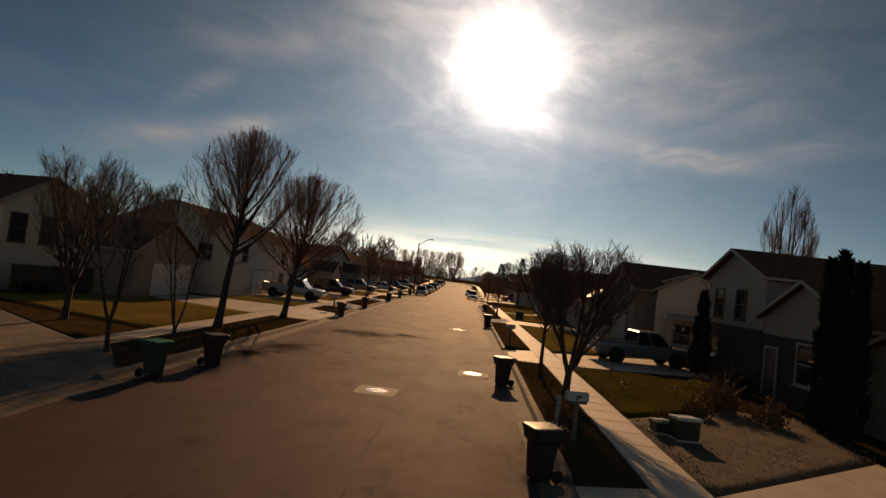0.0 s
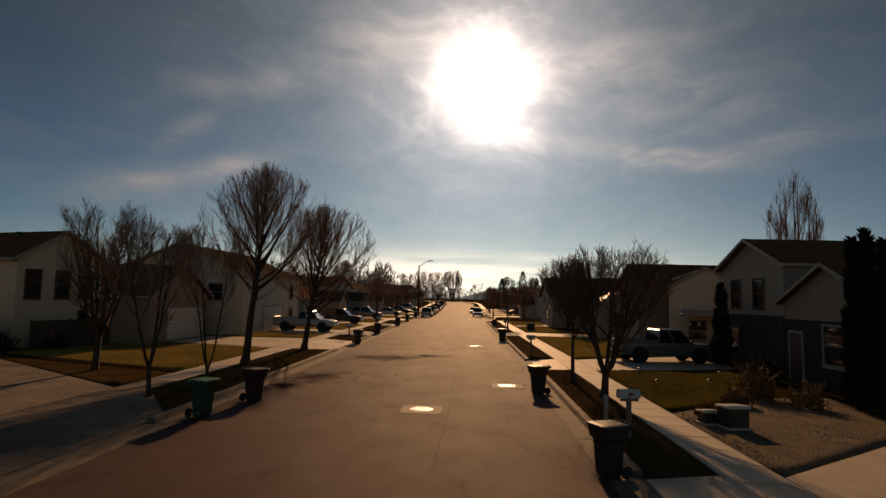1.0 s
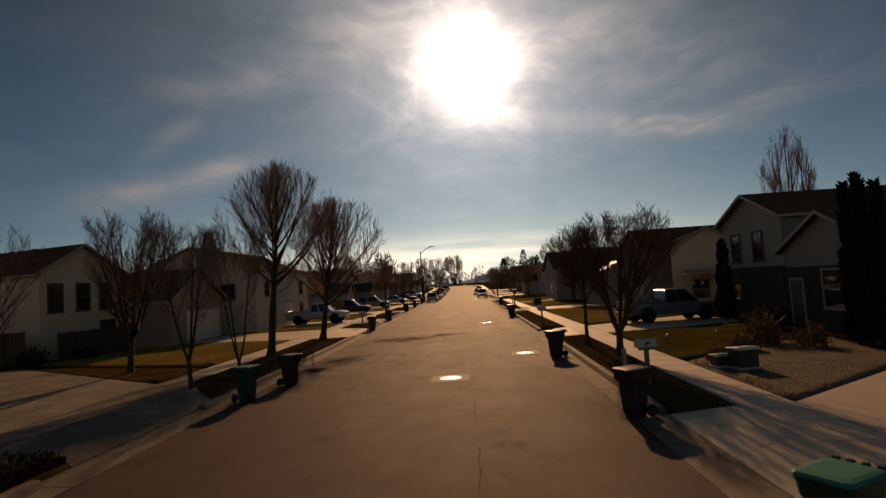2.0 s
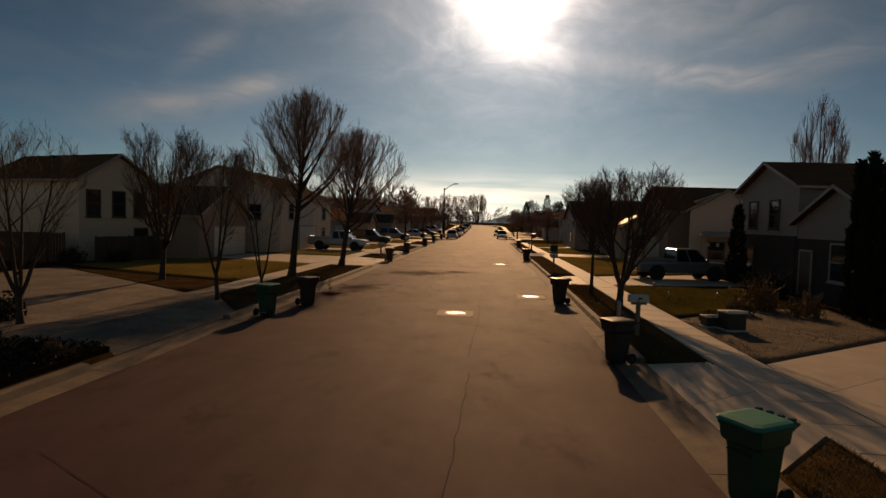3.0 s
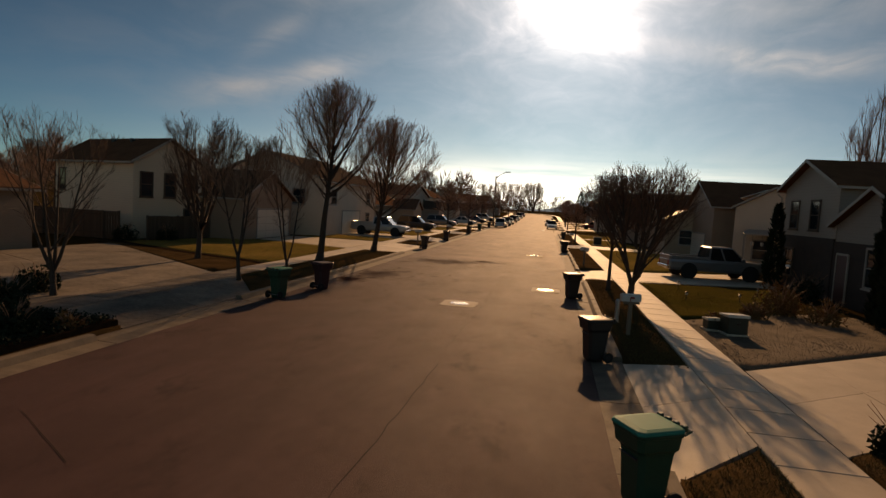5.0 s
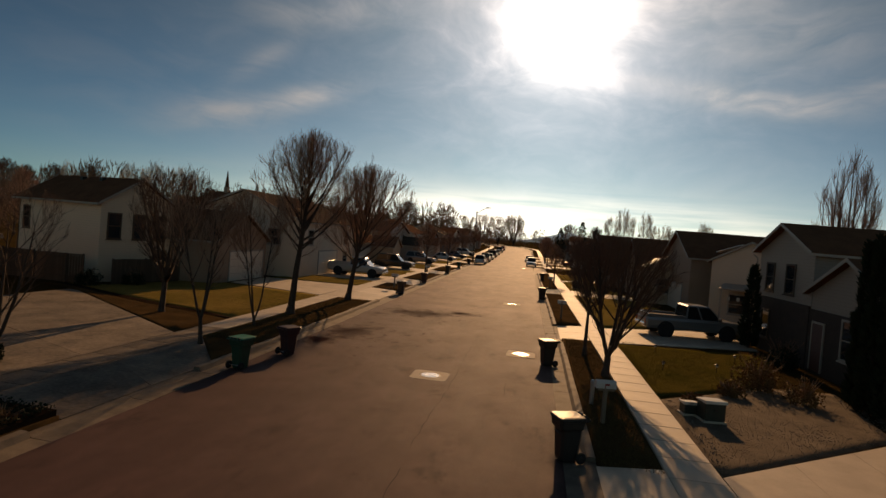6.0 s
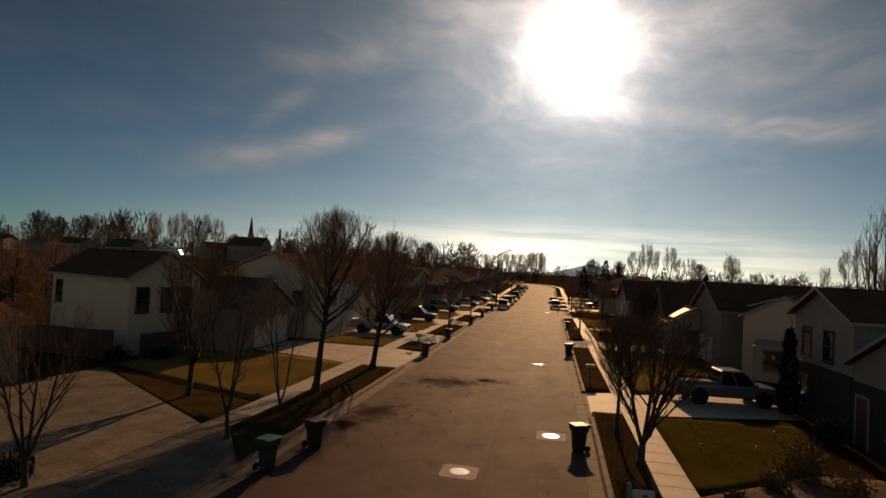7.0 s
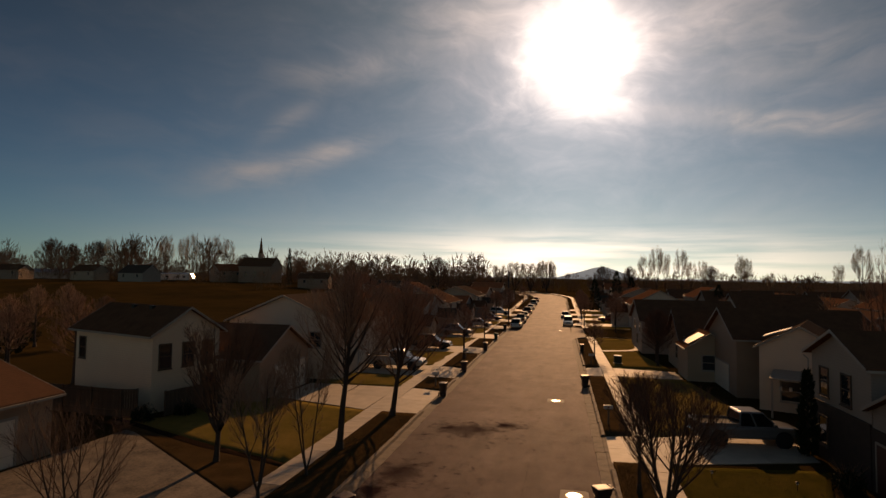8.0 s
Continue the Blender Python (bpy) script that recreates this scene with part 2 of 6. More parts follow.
    p = n.add("ShaderNodeBsdfPrincipled", Base_Color=col, Roughness=r, Normal=b.outputs[0])
    n.put(p.inputs["Specular IOR Level"], n.math("SUBTRACT", 0.105, n.math("ADD", n.math("MULTIPLY", worn, 0.03), n.math("MULTIPLY", oil, 0.09))))
    o = n.add("ShaderNodeOutputMaterial")
    m.node_tree.links.new(p.outputs[0], o.inputs[0])
    return m


def grass_material(name, base, dry, soil, scale=0.5):
    m = bpy.data.materials.new(name)
    m.use_nodes = True
    n = Nodes(m.node_tree)
    tc = n.add("ShaderNodeTexCoord").outputs["Object"]
    patch = n.noise(tc, scale, 6.0, 0.62)
    mid = n.noise(tc, scale * 6, 4.0, 0.6)
    tuft = n.noise(tc, 38.0, 3.0, 0.65)
    col = n.mix(n.ramp(patch, [(0.35, (0, 0, 0)), (0.65, (1, 1, 1))]), base, dry)
    col = n.mix(n.math("MULTIPLY", n.ramp(mid, [(0.55, (0, 0, 0)), (0.75, (1, 1, 1))]), 0.6), col, soil)
    col = n.mix(n.math("MULTIPLY", tuft, 0.5), col, tuple(0.45 * c for c in base))
    b = n.add("ShaderNodeBump", Strength=0.9, Distance=0.04, Height=n.math("ADD", tuft, n.math("MULTIPLY", mid, 0.6)))
    p = n.add("ShaderNodeBsdfPrincipled", Base_Color=col, Roughness=0.9, Normal=b.outputs[0])
    p.inputs["Specular IOR Level"].default_value = 0.0
    o = n.add("ShaderNodeOutputMaterial")
    m.node_tree.links.new(p.outputs[0], o.inputs[0])
    return m


ASPHALT = asphalt_material()
LAWN = grass_material("winter_lawn", (0.200, 0.152, 0.040), (0.300, 0.205, 0.065), (0.135, 0.092, 0.040), 0.35)
LAWN_GREEN = grass_material("green_winter_lawn", (0.084, 0.072, 0.015), (0.140, 0.104, 0.026), (0.056, 0.044, 0.017), 0.45)
STRIP = grass_material("dry_strip_grass", (0.076, 0.049, 0.023), (0.120, 0.073, 0.034), (0.050, 0.033, 0.022), 0.8)
FIELD = grass_material("dry_field", (0.040, 0.030, 0.012), (0.085, 0.052, 0.019), (0.018, 0.014, 0.009), 0.035)
BLADE = material("grass_blades", (0.120, 0.088, 0.030), 0.8, dark=(0.065, 0.048, 0.02), scale=2.0, vary=0.0, bump=0.0, spec=0.2)
CONCRETE = material("pale_concrete", (0.545, 0.455, 0.355), 0.66, dark=(0.330, 0.265, 0.200), scale=1.3, fine=55.0, amount=0.75, bump=0.35, distance=0.004, vary=0.08, spec=0.35)
# dark mottling puts tree shade into the colour, along with real stains
CONCRETE_OLD_SHADED = material("stained_old_concrete_shaded", (0.250, 0.196, 0.148), 0.85, dark=(0.030, 0.024, 0.019), scale=0.7, fine=9.0, amount=1.0, bump=0.35, distance=0.004, vary=0.10, spec=0.35)
KERB = material("stained_kerb", (0.225, 0.172, 0.125), 0.82, dark=(0.055, 0.042, 0.031), scale=1.8, fine=50.0, amount=0.85, bump=0.4, distance=0.005, vary=0.10, spec=0.35)
TAR = material("tar_seam", (0.024, 0.018, 0.015), 0.9, spec=0.12, bump=0.3, distance=0.003, scale=6)
GRAVEL = material("gravel_bed", (0.200, 0.150, 0.105), 0.95, dark=(0.050, 0.036, 0.025), scale=1.6, fine=22.0, amount=0.9, bump=0.4, distance=0.008, spec=0.1)
MULCH = material("bark_mulch", (0.036, 0.022, 0.014), 0.98, dark=(0.014, 0.009, 0.006), scale=6.0, fine=45.0, amount=0.9, bump=0.6, distance=0.01, spec=0.0)
IRON = material("polished_iron", (0.92, 0.92, 0.92), 0.24, metal=1.0, dark=(0.45, 0.40, 0.35), scale=9.0, fine=60.0, amount=0.4, bump=0.5, distance=0.006)
COLLAR = material("manhole_collar", (0.360, 0.300, 0.240), 0.8, dark=(0.16, 0.13, 0.10), scale=3, bump=0.4, distance=0.004)
BARK = material("grey_brown_bark", (0.078, 0.050, 0.035), 0.9, dark=(0.032, 0.020, 0.015), scale=9.0, fine=45.0, amount=0.8, bump=0.9, distance=0.02, stretch=(1, 1, 0.25))
TWIG = material("brown_twigs", (0.350, 0.200, 0.132), 0.8, dark=(0.180, 0.102, 0.068), scale=2.0, bump=0.0, spec=0.3)
TWIG_PALE = material("pale_twigs", (0.560, 0.430, 0.280), 0.75, dark=(0.30, 0.22, 0.14), scale=2.0, bump=0.0, spec=0.3)
TWIG_DARK = material("dark_twigs", (0.150, 0.084, 0.058), 0.85, dark=(0.075, 0.043, 0.031), scale=2.0, bump=0.0, spec=0.2)
EVERGREEN = material("dark_evergreen", (0.022, 0.030, 0.014), 0.8, dark=(0.008, 0.012, 0.006), scale=4.0, bump=0.0, spec=0.2)
SHRUB_DRY = material("dry_shrub", (0.210, 0.105, 0.036), 0.85, dark=(0.07, 0.04, 0.02), scale=3.0, bump=0.0, spec=0.2)
IRON_DARK = material("dark_metal", (0.05, 0.05, 0.05), 0.45, metal=0.8, bump=0.1)
GALV = material("galvanised_steel", (0.42, 0.42, 0.42), 0.42, metal=0.9, dark=(0.25, 0.25, 0.25), scale=6, bump=0.1)
PLASTIC = {
    "black": material("black_bin_plastic", (0.020, 0.018, 0.018), 0.42, dark=(0.010, 0.009, 0.009), scale=5, fine=80, bump=0.15, distance=0.002),
    "green": material("green_bin_plastic", (0.010, 0.060, 0.034), 0.40, dark=(0.006, 0.032, 0.020), scale=5, fine=80, bump=0.15, distance=0.002),
    "maroon": material("maroon_bin_plastic", (0.045, 0.016, 0.020), 0.42, dark=(0.022, 0.010, 0.012), scale=5, fine=80, bump=0.15, distance=0.002),
}
LID_GLOSS = {k: material(k + "_lid_plastic", c, r, dark=tuple(0.6 * v for v in c), scale=6, fine=70, bump=0.25, distance=0.003, spec=sp)
             for k, c, r, sp in (("black", (0.036, 0.033, 0.032), 0.48, 0.42), ("green", (0.030, 0.230, 0.170), 0.62, 0.10), ("maroon", (0.055, 0.022, 0.026), 0.46, 0.4))}
RUBBER = material("rubber", (0.016, 0.015, 0.015), 0.8, bump=0.2)
TRIM = material("white_trim", (0.34, 0.30, 0.255), 0.55, dark=(0.25, 0.22, 0.19), scale=2, bump=0.08, amount=0.35)
SIDING = {
    "cream": material("cream_lap_siding", (0.740, 0.580, 0.420), 0.6, dark=(0.58, 0.45, 0.33), scale=0.8, bands=("Z", 0.15, 1.0), bump=0.5, distance=0.012, amount=0.4),
    "pale": material("pale_grey_lap_siding", (0.690, 0.560, 0.430), 0.6, dark=(0.44, 0.35, 0.27), scale=0.8, bands=("Z", 0.15, 1.0), bump=0.5, distance=0.012, amount=0.4),
    "white": material("white_lap_siding", (0.600, 0.500, 0.400), 0.6, dark=(0.30, 0.27, 0.23), scale=0.8, bands=("Z", 0.15, 1.0), bump=0.5, distance=0.012, amount=0.4),
    "grey": material("grey_lap_siding", (0.330, 0.275, 0.222), 0.6, dark=(0.25, 0.23, 0.21), scale=0.8, bands=("Z", 0.15, 1.0), bump=0.5, distance=0.012, amount=0.4),
    "tan": material("tan_lap_siding", (0.440, 0.325, 0.225), 0.6, dark=(0.30, 0.24, 0.18), scale=0.8, bands=("Z", 0.15, 1.0), bump=0.5, distance=0.012, amount=0.4),
    "blue": material("blue_grey_siding", (0.165, 0.150, 0.140), 0.6, dark=(0.14, 0.15, 0.16), scale=0.8, bands=("Z", 0.15, 1.0), bump=0.5, distance=0.012, amount=0.4),
    "brown": material("brown_siding", (0.340, 0.230, 0.160), 0.65, dark=(0.20, 0.135, 0.095), scale=0.8, bands=("Z", 0.15, 1.0), bump=0.5, distance=0.012, amount=0.4),
}
ROOF = {
    "dark": material("dark_shingles", (0.185, 0.088, 0.050), 0.92, dark=(0.085, 0.044, 0.028), scale=1.2, fine=14.0, amount=0.8, bands=("Z", 0.07, 1.0), bump=0.6, distance=0.012, spec=0.0),
    "brown": material("brown_shingles", (0.165, 0.088, 0.055), 0.88, dark=(0.100, 0.058, 0.038), scale=1.2, fine=14.0, amount=0.8, bands=("Z", 0.07, 1.0), bump=0.6, distance=0.012, spec=0.0),
    "grey": material("grey_shingles", (0.105, 0.078, 0.060), 0.92, dark=(0.075, 0.056, 0.045), scale=1.2, fine=14.0, amount=0.8, bands=("Z", 0.07, 1.0), bump=0.6, distance=0.012, spec=0.0),
}
# brick-coursed tone darkened to put the lower wall's shade into the colour
SHADE_FACING = material("dark_brick_shade_facing", (0.060, 0.038, 0.028), 0.85, dark=(0.030, 0.019, 0.014), scale=2.0, fine=18.0, amount=0.8, bands=("Z", 0.075, 1.0), bump=0.5, distance=0.008)
GARAGE = material("painted_garage_door", (0.700, 0.610, 0.500), 0.5, dark=(0.58, 0.50, 0.41), scale=2, bump=0.1, amount=0.3)
DOOR = material("dark_red_door", (0.090, 0.030, 0.022), 0.5, bump=0.1)
WOOD = material("weathered_fence_wood", (0.125, 0.082, 0.052), 0.85, dark=(0.055, 0.036, 0.024), scale=3.0, fine=30.0, amount=0.8, bump=0.6, distance=0.006, stretch=(4, 4, 0.4), vary=0.18)
PANE = glass("window_glass")
CAR_GLASS = glass("car_glass", (0.012, 0.012, 0.012), 0.05, 0.28)
CHROME = material("chrome", (0.80, 0.78, 0.75), 0.16, metal=1.0, bump=0.02)
PANEL = material("dusty_roof_panel", (0.42, 0.41, 0.40), 0.26, metal=0.8, dark=(0.25, 0.24, 0.23), scale=4, bump=0.15)
SOLAR = material("pale_roof_panel", (0.80, 0.76, 0.70), 0.50, dark=(0.60, 0.57, 0.52), scale=4, bump=0.15)
LAMP_LENS = material("clear_lamp_lens", (0.70, 0.68, 0.64), 0.10, bump=0.05, spec=0.8)
TAIL_LENS = material("red_lamp_lens", (0.30, 0.012, 0.010), 0.15, bump=0.05)
PAINT = {k: material(k + "_car_paint", c, 0.30, metal=mt, dark=tuple(0.85 * v for v in c), scale=1.5, fine=200, bump=0.03, coat=0.6, amount=0.2)
         for k, c, mt in (("white", (0.60, 0.58, 0.55), 0.0), ("silver", (0.42, 0.41, 0.40), 0.6), ("black", (0.014, 0.014, 0.015), 0.0), ("blue", (0.030, 0.045, 0.085), 0.3),
                          ("red", (0.17, 0.020, 0.016), 0.1), ("grey", (0.20, 0.20, 0.205), 0.4), ("dark", (0.060, 0.058, 0.060), 0.3))}
MAILBOX = material("white_mailbox_paint", (0.55, 0.53, 0.50), 0.4, dark=(0.35, 0.33, 0.31), scale=5, bump=0.1)
POST = material("mailbox_post_wood", (0.200, 0.150, 0.105), 0.8, dark=(0.10, 0.075, 0.05), scale=4, fine=40, bump=0.4, stretch=(3, 3, 0.4))
TRANSFORMER = material("green_cabinet_paint", (0.018, 0.024, 0.015), 0.55, dark=(0.018, 0.024, 0.016), scale=3, bump=0.1)
CABINET_TOP = material("pale_cabinet_top", (0.62, 0.61, 0.56), 0.34, dark=(0.30, 0.30, 0.27), scale=3, bump=0.1)
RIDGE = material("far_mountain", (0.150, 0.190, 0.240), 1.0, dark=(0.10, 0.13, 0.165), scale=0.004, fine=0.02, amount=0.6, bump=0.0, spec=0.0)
# haze painted in: the mountain's own colour is blued and glows faintly
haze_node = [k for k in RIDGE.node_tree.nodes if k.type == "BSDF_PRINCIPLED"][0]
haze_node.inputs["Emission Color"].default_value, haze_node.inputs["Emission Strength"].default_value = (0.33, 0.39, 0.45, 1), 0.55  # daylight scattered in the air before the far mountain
STONE = material("field_stone", (0.220, 0.165, 0.118), 0.85, dark=(0.12, 0.10, 0.085), scale=6, bump=0.6, distance=0.01, vary=0.2)


# ---- geometry helpers ----
class Geo:
    """A growing mesh: vertices, faces."""

    def __init__(self):
        self.v, self.f = [], []

    def face(self, *pts):
        k = len(self.v)
        self.v += [tuple(p) for p in pts]
        self.f.append(tuple(range(k, k + len(pts))))
        return self

    def box(self, x0, x1, y0, y1, z0, z1):
        return self.hexa([(x0, y0, z0), (x1, y0, z0), (x1, y1, z0), (x0, y1, z0)], [(x0, y0, z1), (x1, y0, z1), (x1, y1, z1), (x0, y1, z1)])

    def hexa(self, low, high):
        """A solid between two rings of equal length."""
        k, n = len(self.v), len(low)
        self.v += [tuple(p) for p in low] + [tuple(p) for p in high]
        self.f.append(tuple(range(k + n - 1, k - 1, -1)))
        self.f.append(tuple(range(k + n, k + 2 * n)))
        for i in range(n):
            j = (i + 1) % n
            self.f.append((k + i, k + j, k + n + j, k + n + i))
        return self

    def loft(self, rings, cap=True):
        k, n = len(self.v), len(rings[0])
        for r in rings:
            self.v += [tuple(p) for p in r]
        for a in range(len(rings) - 1):
            for i in range(n):
                j = (i + 1) % n
                self.f.append((k + a * n + i, k + a * n + j, k + (a + 1) * n + j, k + (a + 1) * n + i))
        if cap:
            self.f.append(tuple(range(k + n - 1, k - 1, -1)))
            e = k + (len(rings) - 1) * n
            self.f.append(tuple(range(e, e + n)))
        return self

    def tube(self, pts, radii, sides=6, cap=True):
        rings = []
        for i, p in enumerate(pts):
            p = Vector(p)
            d = (Vector(pts[min(i + 1, len(pts) - 1)]) - Vector(pts[max(i - 1, 0)])).normalized()
            a = d.cross(Vector((0, 0, 1)) if abs(d.z) < 0.9 else Vector((1, 0, 0))).normalized()
            b = d.cross(a)
            r = radii[i]
            rings.append([p + (a * math.cos(2 * math.pi * s / sides) + b * math.sin(2 * math.pi * s / sides)) * r for s in range(sides)])
        return self.loft(rings, cap)

    def disc(self, c, r, h, sides=24, axis="z"):
        cx, cy, cz = c
        pts = [(math.cos(2 * math.pi * s / sides) * r, math.sin(2 * math.pi * s / sides) * r) for s in range(sides)]
        if axis == "z":
            return self.hexa([(cx + a, cy + b, cz) for a, b in pts], [(cx + a, cy + b, cz + h) for a, b in pts])
        if axis == "y":
            return self.hexa([(cx + a, cy, cz + b) for a, b in reversed(pts)], [(cx + a, cy + h, cz + b) for a, b in reversed(pts)])
        return self.hexa([(cx, cy + a, cz + b) for a, b in pts], [(cx + h, cy + a, cz + b) for a, b in pts])

    def mesh(self, name, mat, smooth=False, bevel=0.0, segments=1):
        me = bpy.data.meshes.new(name)
        me.from_pydata(self.v, [], self.f)
        if bevel:
            bm = bmesh.new()
            bm.from_mesh(me)
            bmesh.ops.remove_doubles(bm, verts=bm.verts, dist=1e-5)
            sharp = [e for e in bm.edges if len(e.link_faces) == 2 and e.calc_face_angle(0) > 0.5]
            bmesh.ops.bevel(bm, geom=sharp, offset=bevel, segments=segments, profile=0.6, affect="EDGES", clamp_overlap=True)
            bm.to_mesh(me)
            bm.free()
        me.materials.append(mat)
        if smooth:
            me.polygons.foreach_set("use_smooth", [True] * len(me.polygons))
        me.update()
        return me


def thing(name, label, category, m=None, group="", kind=""):
    ob = new(name)
    ob.empty_display_size = 0.2
    if m is not None:
        ob.matrix_world = m
    return tagged(ob, label, category, group, kind)


def part(name, geo, mat, parent, label="", smooth=False, bevel=0.0, segments=1):
    ob = new(name, geo.mesh(name, mat, smooth, bevel, segments))
    ob.parent = parent
    if label:
        ob["label"] = label
    return ob


def structure(name, geo, mat, label, category="", kind="structure", smooth=False, bevel=0.0):
    return tagged(new(name, geo.mesh(name, mat, smooth, bevel)), label, category or name, "", kind)


def wobble(x, y, s=1.0):
    return noise.noise(Vector((x * s, y * s, 3.7)))


# ---- ground, road and kerbs ----
ROAD_L, ROAD_R = -5.85, 4.58         # edges of the asphalt
KERB_L, KERB_R = -6.40, 5.13        # kerb faces
STRIP_L, STRIP_R = -6.60, 5.33      # backs of the kerbs
WALK_L0, WALK_L1 = -10.2, -9.0      # left sidewalk
WALK_R0, WALK_R1 = 6.75, 7.95       # right sidewalk
SIDE0, SIDE1 = 87.0, 101.0          # side street on the right
ROAD_END = 268.0
# driveways: (side, y at the kerb from, to)
DRIVES = {"L": [(7.0, 13.0), (32.0, 40.0), (45.5, 51.5), (62.5, 68.0), (79.0, 85.0), (95.0, 101.0), (111.0, 117.0), (127.0, 133.0), (143.0, 149.0)],
          "R": [(2.8, 8.9), (25.2, 30.0), (50.6, 55.6), (107.0, 112.5), (121.0, 126.0), (134.0, 139.0), (149.0, 154.0)]}


def drift(y):
    """How far the street has swung to the left at y: a slow drift, then a bend at its far end."""
    return -0.014 * max(0.0, y - 22.0) - 0.0045 * max(0.0, y - 205.0) ** 2


def field_rise(x, y):
    """The open field on the left lies on a gentle rise."""
    def ease(v):
        v = min(max(v, 0.0), 1.0)
        return v * v * (3 - 2 * v)
    return 4.6 * ease((-x - 70) / 80) * ease((y - 105) / 95) * (1 - ease((y - 420) / 200))


def in_drive(side, y, pad=0.0):
    return any(a - pad < y < b + pad for a, b in DRIVES[side]) or (side == "R" and SIDE0 - pad < y < SIDE1 + pad)


def build_ground():
    g = Geo()
    xs = [-4000, -1200, -700, -400, -330, -270, -220, -180, -150, -130, -110, -90, -70, -50, -30, -18, WALK_L1 - 0.10, WALK_L1 - 0.05, WALK_R0 + 0.05, WALK_R0 + 0.10, 18, 30, 60, 150, 400, 1200, 4000]
    trough = (WALK_L1 - 0.05, WALK_R0 + 0.05)
    ys = [-400, -100, -20, 0, 20, 40, 60, 90, 105, 120, 135, 150, 165, 180, 200, 220, 240, ROAD_END + 6, ROAD_END + 6.05, 330, 400, 450, 520, 620, 800, 1300, 2500, 5200]
    k = len(xs)
    for j, y in enumerate(ys):
        for x in xs:
            low = trough[0] - 0.01 < x < trough[1] + 0.01 and y < ROAD_END + 6.03
            near = WALK_L1 - 0.2 < x < WALK_R0 + 0.2 and y < ROAD_END + 6.03
            g.v.append((x + (drift(y) if near else 0.0), y, -0.12 if low else 0.13 + field_rise(x, y)))
    for j in range(len(ys) - 1):
        for i in range(k - 1):
            a = j * k + i
            g.f.append((a, a + 1, a + k + 1, a + k))
    return structure("ground", g, FIELD, "dry winter grass ground reaching out to the horizon", "ground")


build_ground()


def build_road():
    g = Geo()
    ys = np.concatenate([np.arange(-60, 60, 2.0), np.arange(60, ROAD_END + 5, 8.0)])
    xs = np.linspace(ROAD_L, ROAD_R, 15)
    mid = (ROAD_L + ROAD_R) / 2
    for y in ys:
        for x in xs:
            g.v.append((x + drift(y), y, 0.05 * (1 - ((x - mid) / (ROAD_R - mid)) ** 2) + 0.008 * wobble(x, y, 0.5) - 0.015))
    k = len(xs)
    for j in range(len(ys) - 1):
        for i in range(k - 1):
            a = j * k + i
            g.f.append((a, a + 1, a + k + 1, a + k))
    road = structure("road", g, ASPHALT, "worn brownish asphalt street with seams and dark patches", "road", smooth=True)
    # far cross street where the road ends
    e = drift(ROAD_END)
    c = Geo()
    c.face((-90, ROAD_END - 6, 0.16), (e + ROAD_L, ROAD_END - 6, 0.16), (e + ROAD_L, ROAD_END - 2, 0.16), (e + ROAD_R + 4, ROAD_END - 2, 0.16), (e + ROAD_R + 4, ROAD_END + 6, 0.16), (-90, ROAD_END + 6, 0.16))
    structure("road_2", c, ASPHALT, "far bend of the street leaving to the left", "road")
    structure("kerb_far", Geo().box(-90, e + ROAD_R + 5, ROAD_END + 6.1, ROAD_END + 8.2, 0.1, 0.42), CONCRETE, "pale kerb and sidewalk round the far bend", "kerb")
    s, d = Geo(), drift(SIDE0)
    s.face((ROAD_R + d - 0.05, SIDE0 - 3.4, -0.004), (ROAD_R + d + 0.3, SIDE0 - 3.4, -0.004), (ROAD_R + d + 4.0, SIDE0 + 0.3, 0.06), (ROAD_R + d + 4.0, SIDE1 - 0.3, 0.06), (ROAD_R + d + 0.3, SIDE1 + 3.4, -0.004), (ROAD_R + d - 0.05, SIDE1 + 3.4, -0.004))
    s.face((ROAD_R + d + 4.0, SIDE0 + 0.3, 0.06), (70, SIDE0 + 3, 0.15), (70, SIDE1 + 3, 0.15), (ROAD_R + d + 4.0, SIDE1 - 0.3, 0.06))
    structure("road_1", s, ASPHALT, "asphalt side street leaving on one side", "road")
    return road


build_road()


def road_z(x, y):
    mid = (ROAD_L + ROAD_R) / 2
    return 0.05 * (1 - ((x - mid) / (ROAD_R - mid)) ** 2) + 0.008 * wobble(x, y, 0.5) - 0.015


def seam(name, pts, width, mat, label):
    """A narrow tarred seam or crack that follows the road."""
    g = Geo()
    rnd = random.Random(len(pts) + int(pts[0][1] * 7))
    fine = []
    for (x0, y0), (x1, y1) in zip(pts, pts[1:]):
        n = max(2, int(math.hypot(x1 - x0, y1 - y0) / 0.35))
        fine += [(x0 + (x1 - x0) * i / n + rnd.uniform(-0.035, 0.035), y0 + (y1 - y0) * i / n) for i in range(n)]
    k = 0
    for i, (x, y) in enumerate(fine):
        w = width * rnd.uniform(0.4, 1.2)
        a, b = fine[max(i - 1, 0)], fine[min(i + 1, len(fine) - 1)]
        d = math.hypot(b[0] - a[0], b[1] - a[1]) or 1
        nx, ny = -(b[1] - a[1]) / d * w / 2, (b[0] - a[0]) / d * w / 2
        g.v += [(x - nx, y - ny, road_z(x, y) + 0.007), (x + nx, y + ny, road_z(x, y) + 0.007)]
        if i:
            g.f.append((k - 2, k - 1, k + 1, k))
        k += 2
    return structure(name, g, mat, label, "crack")


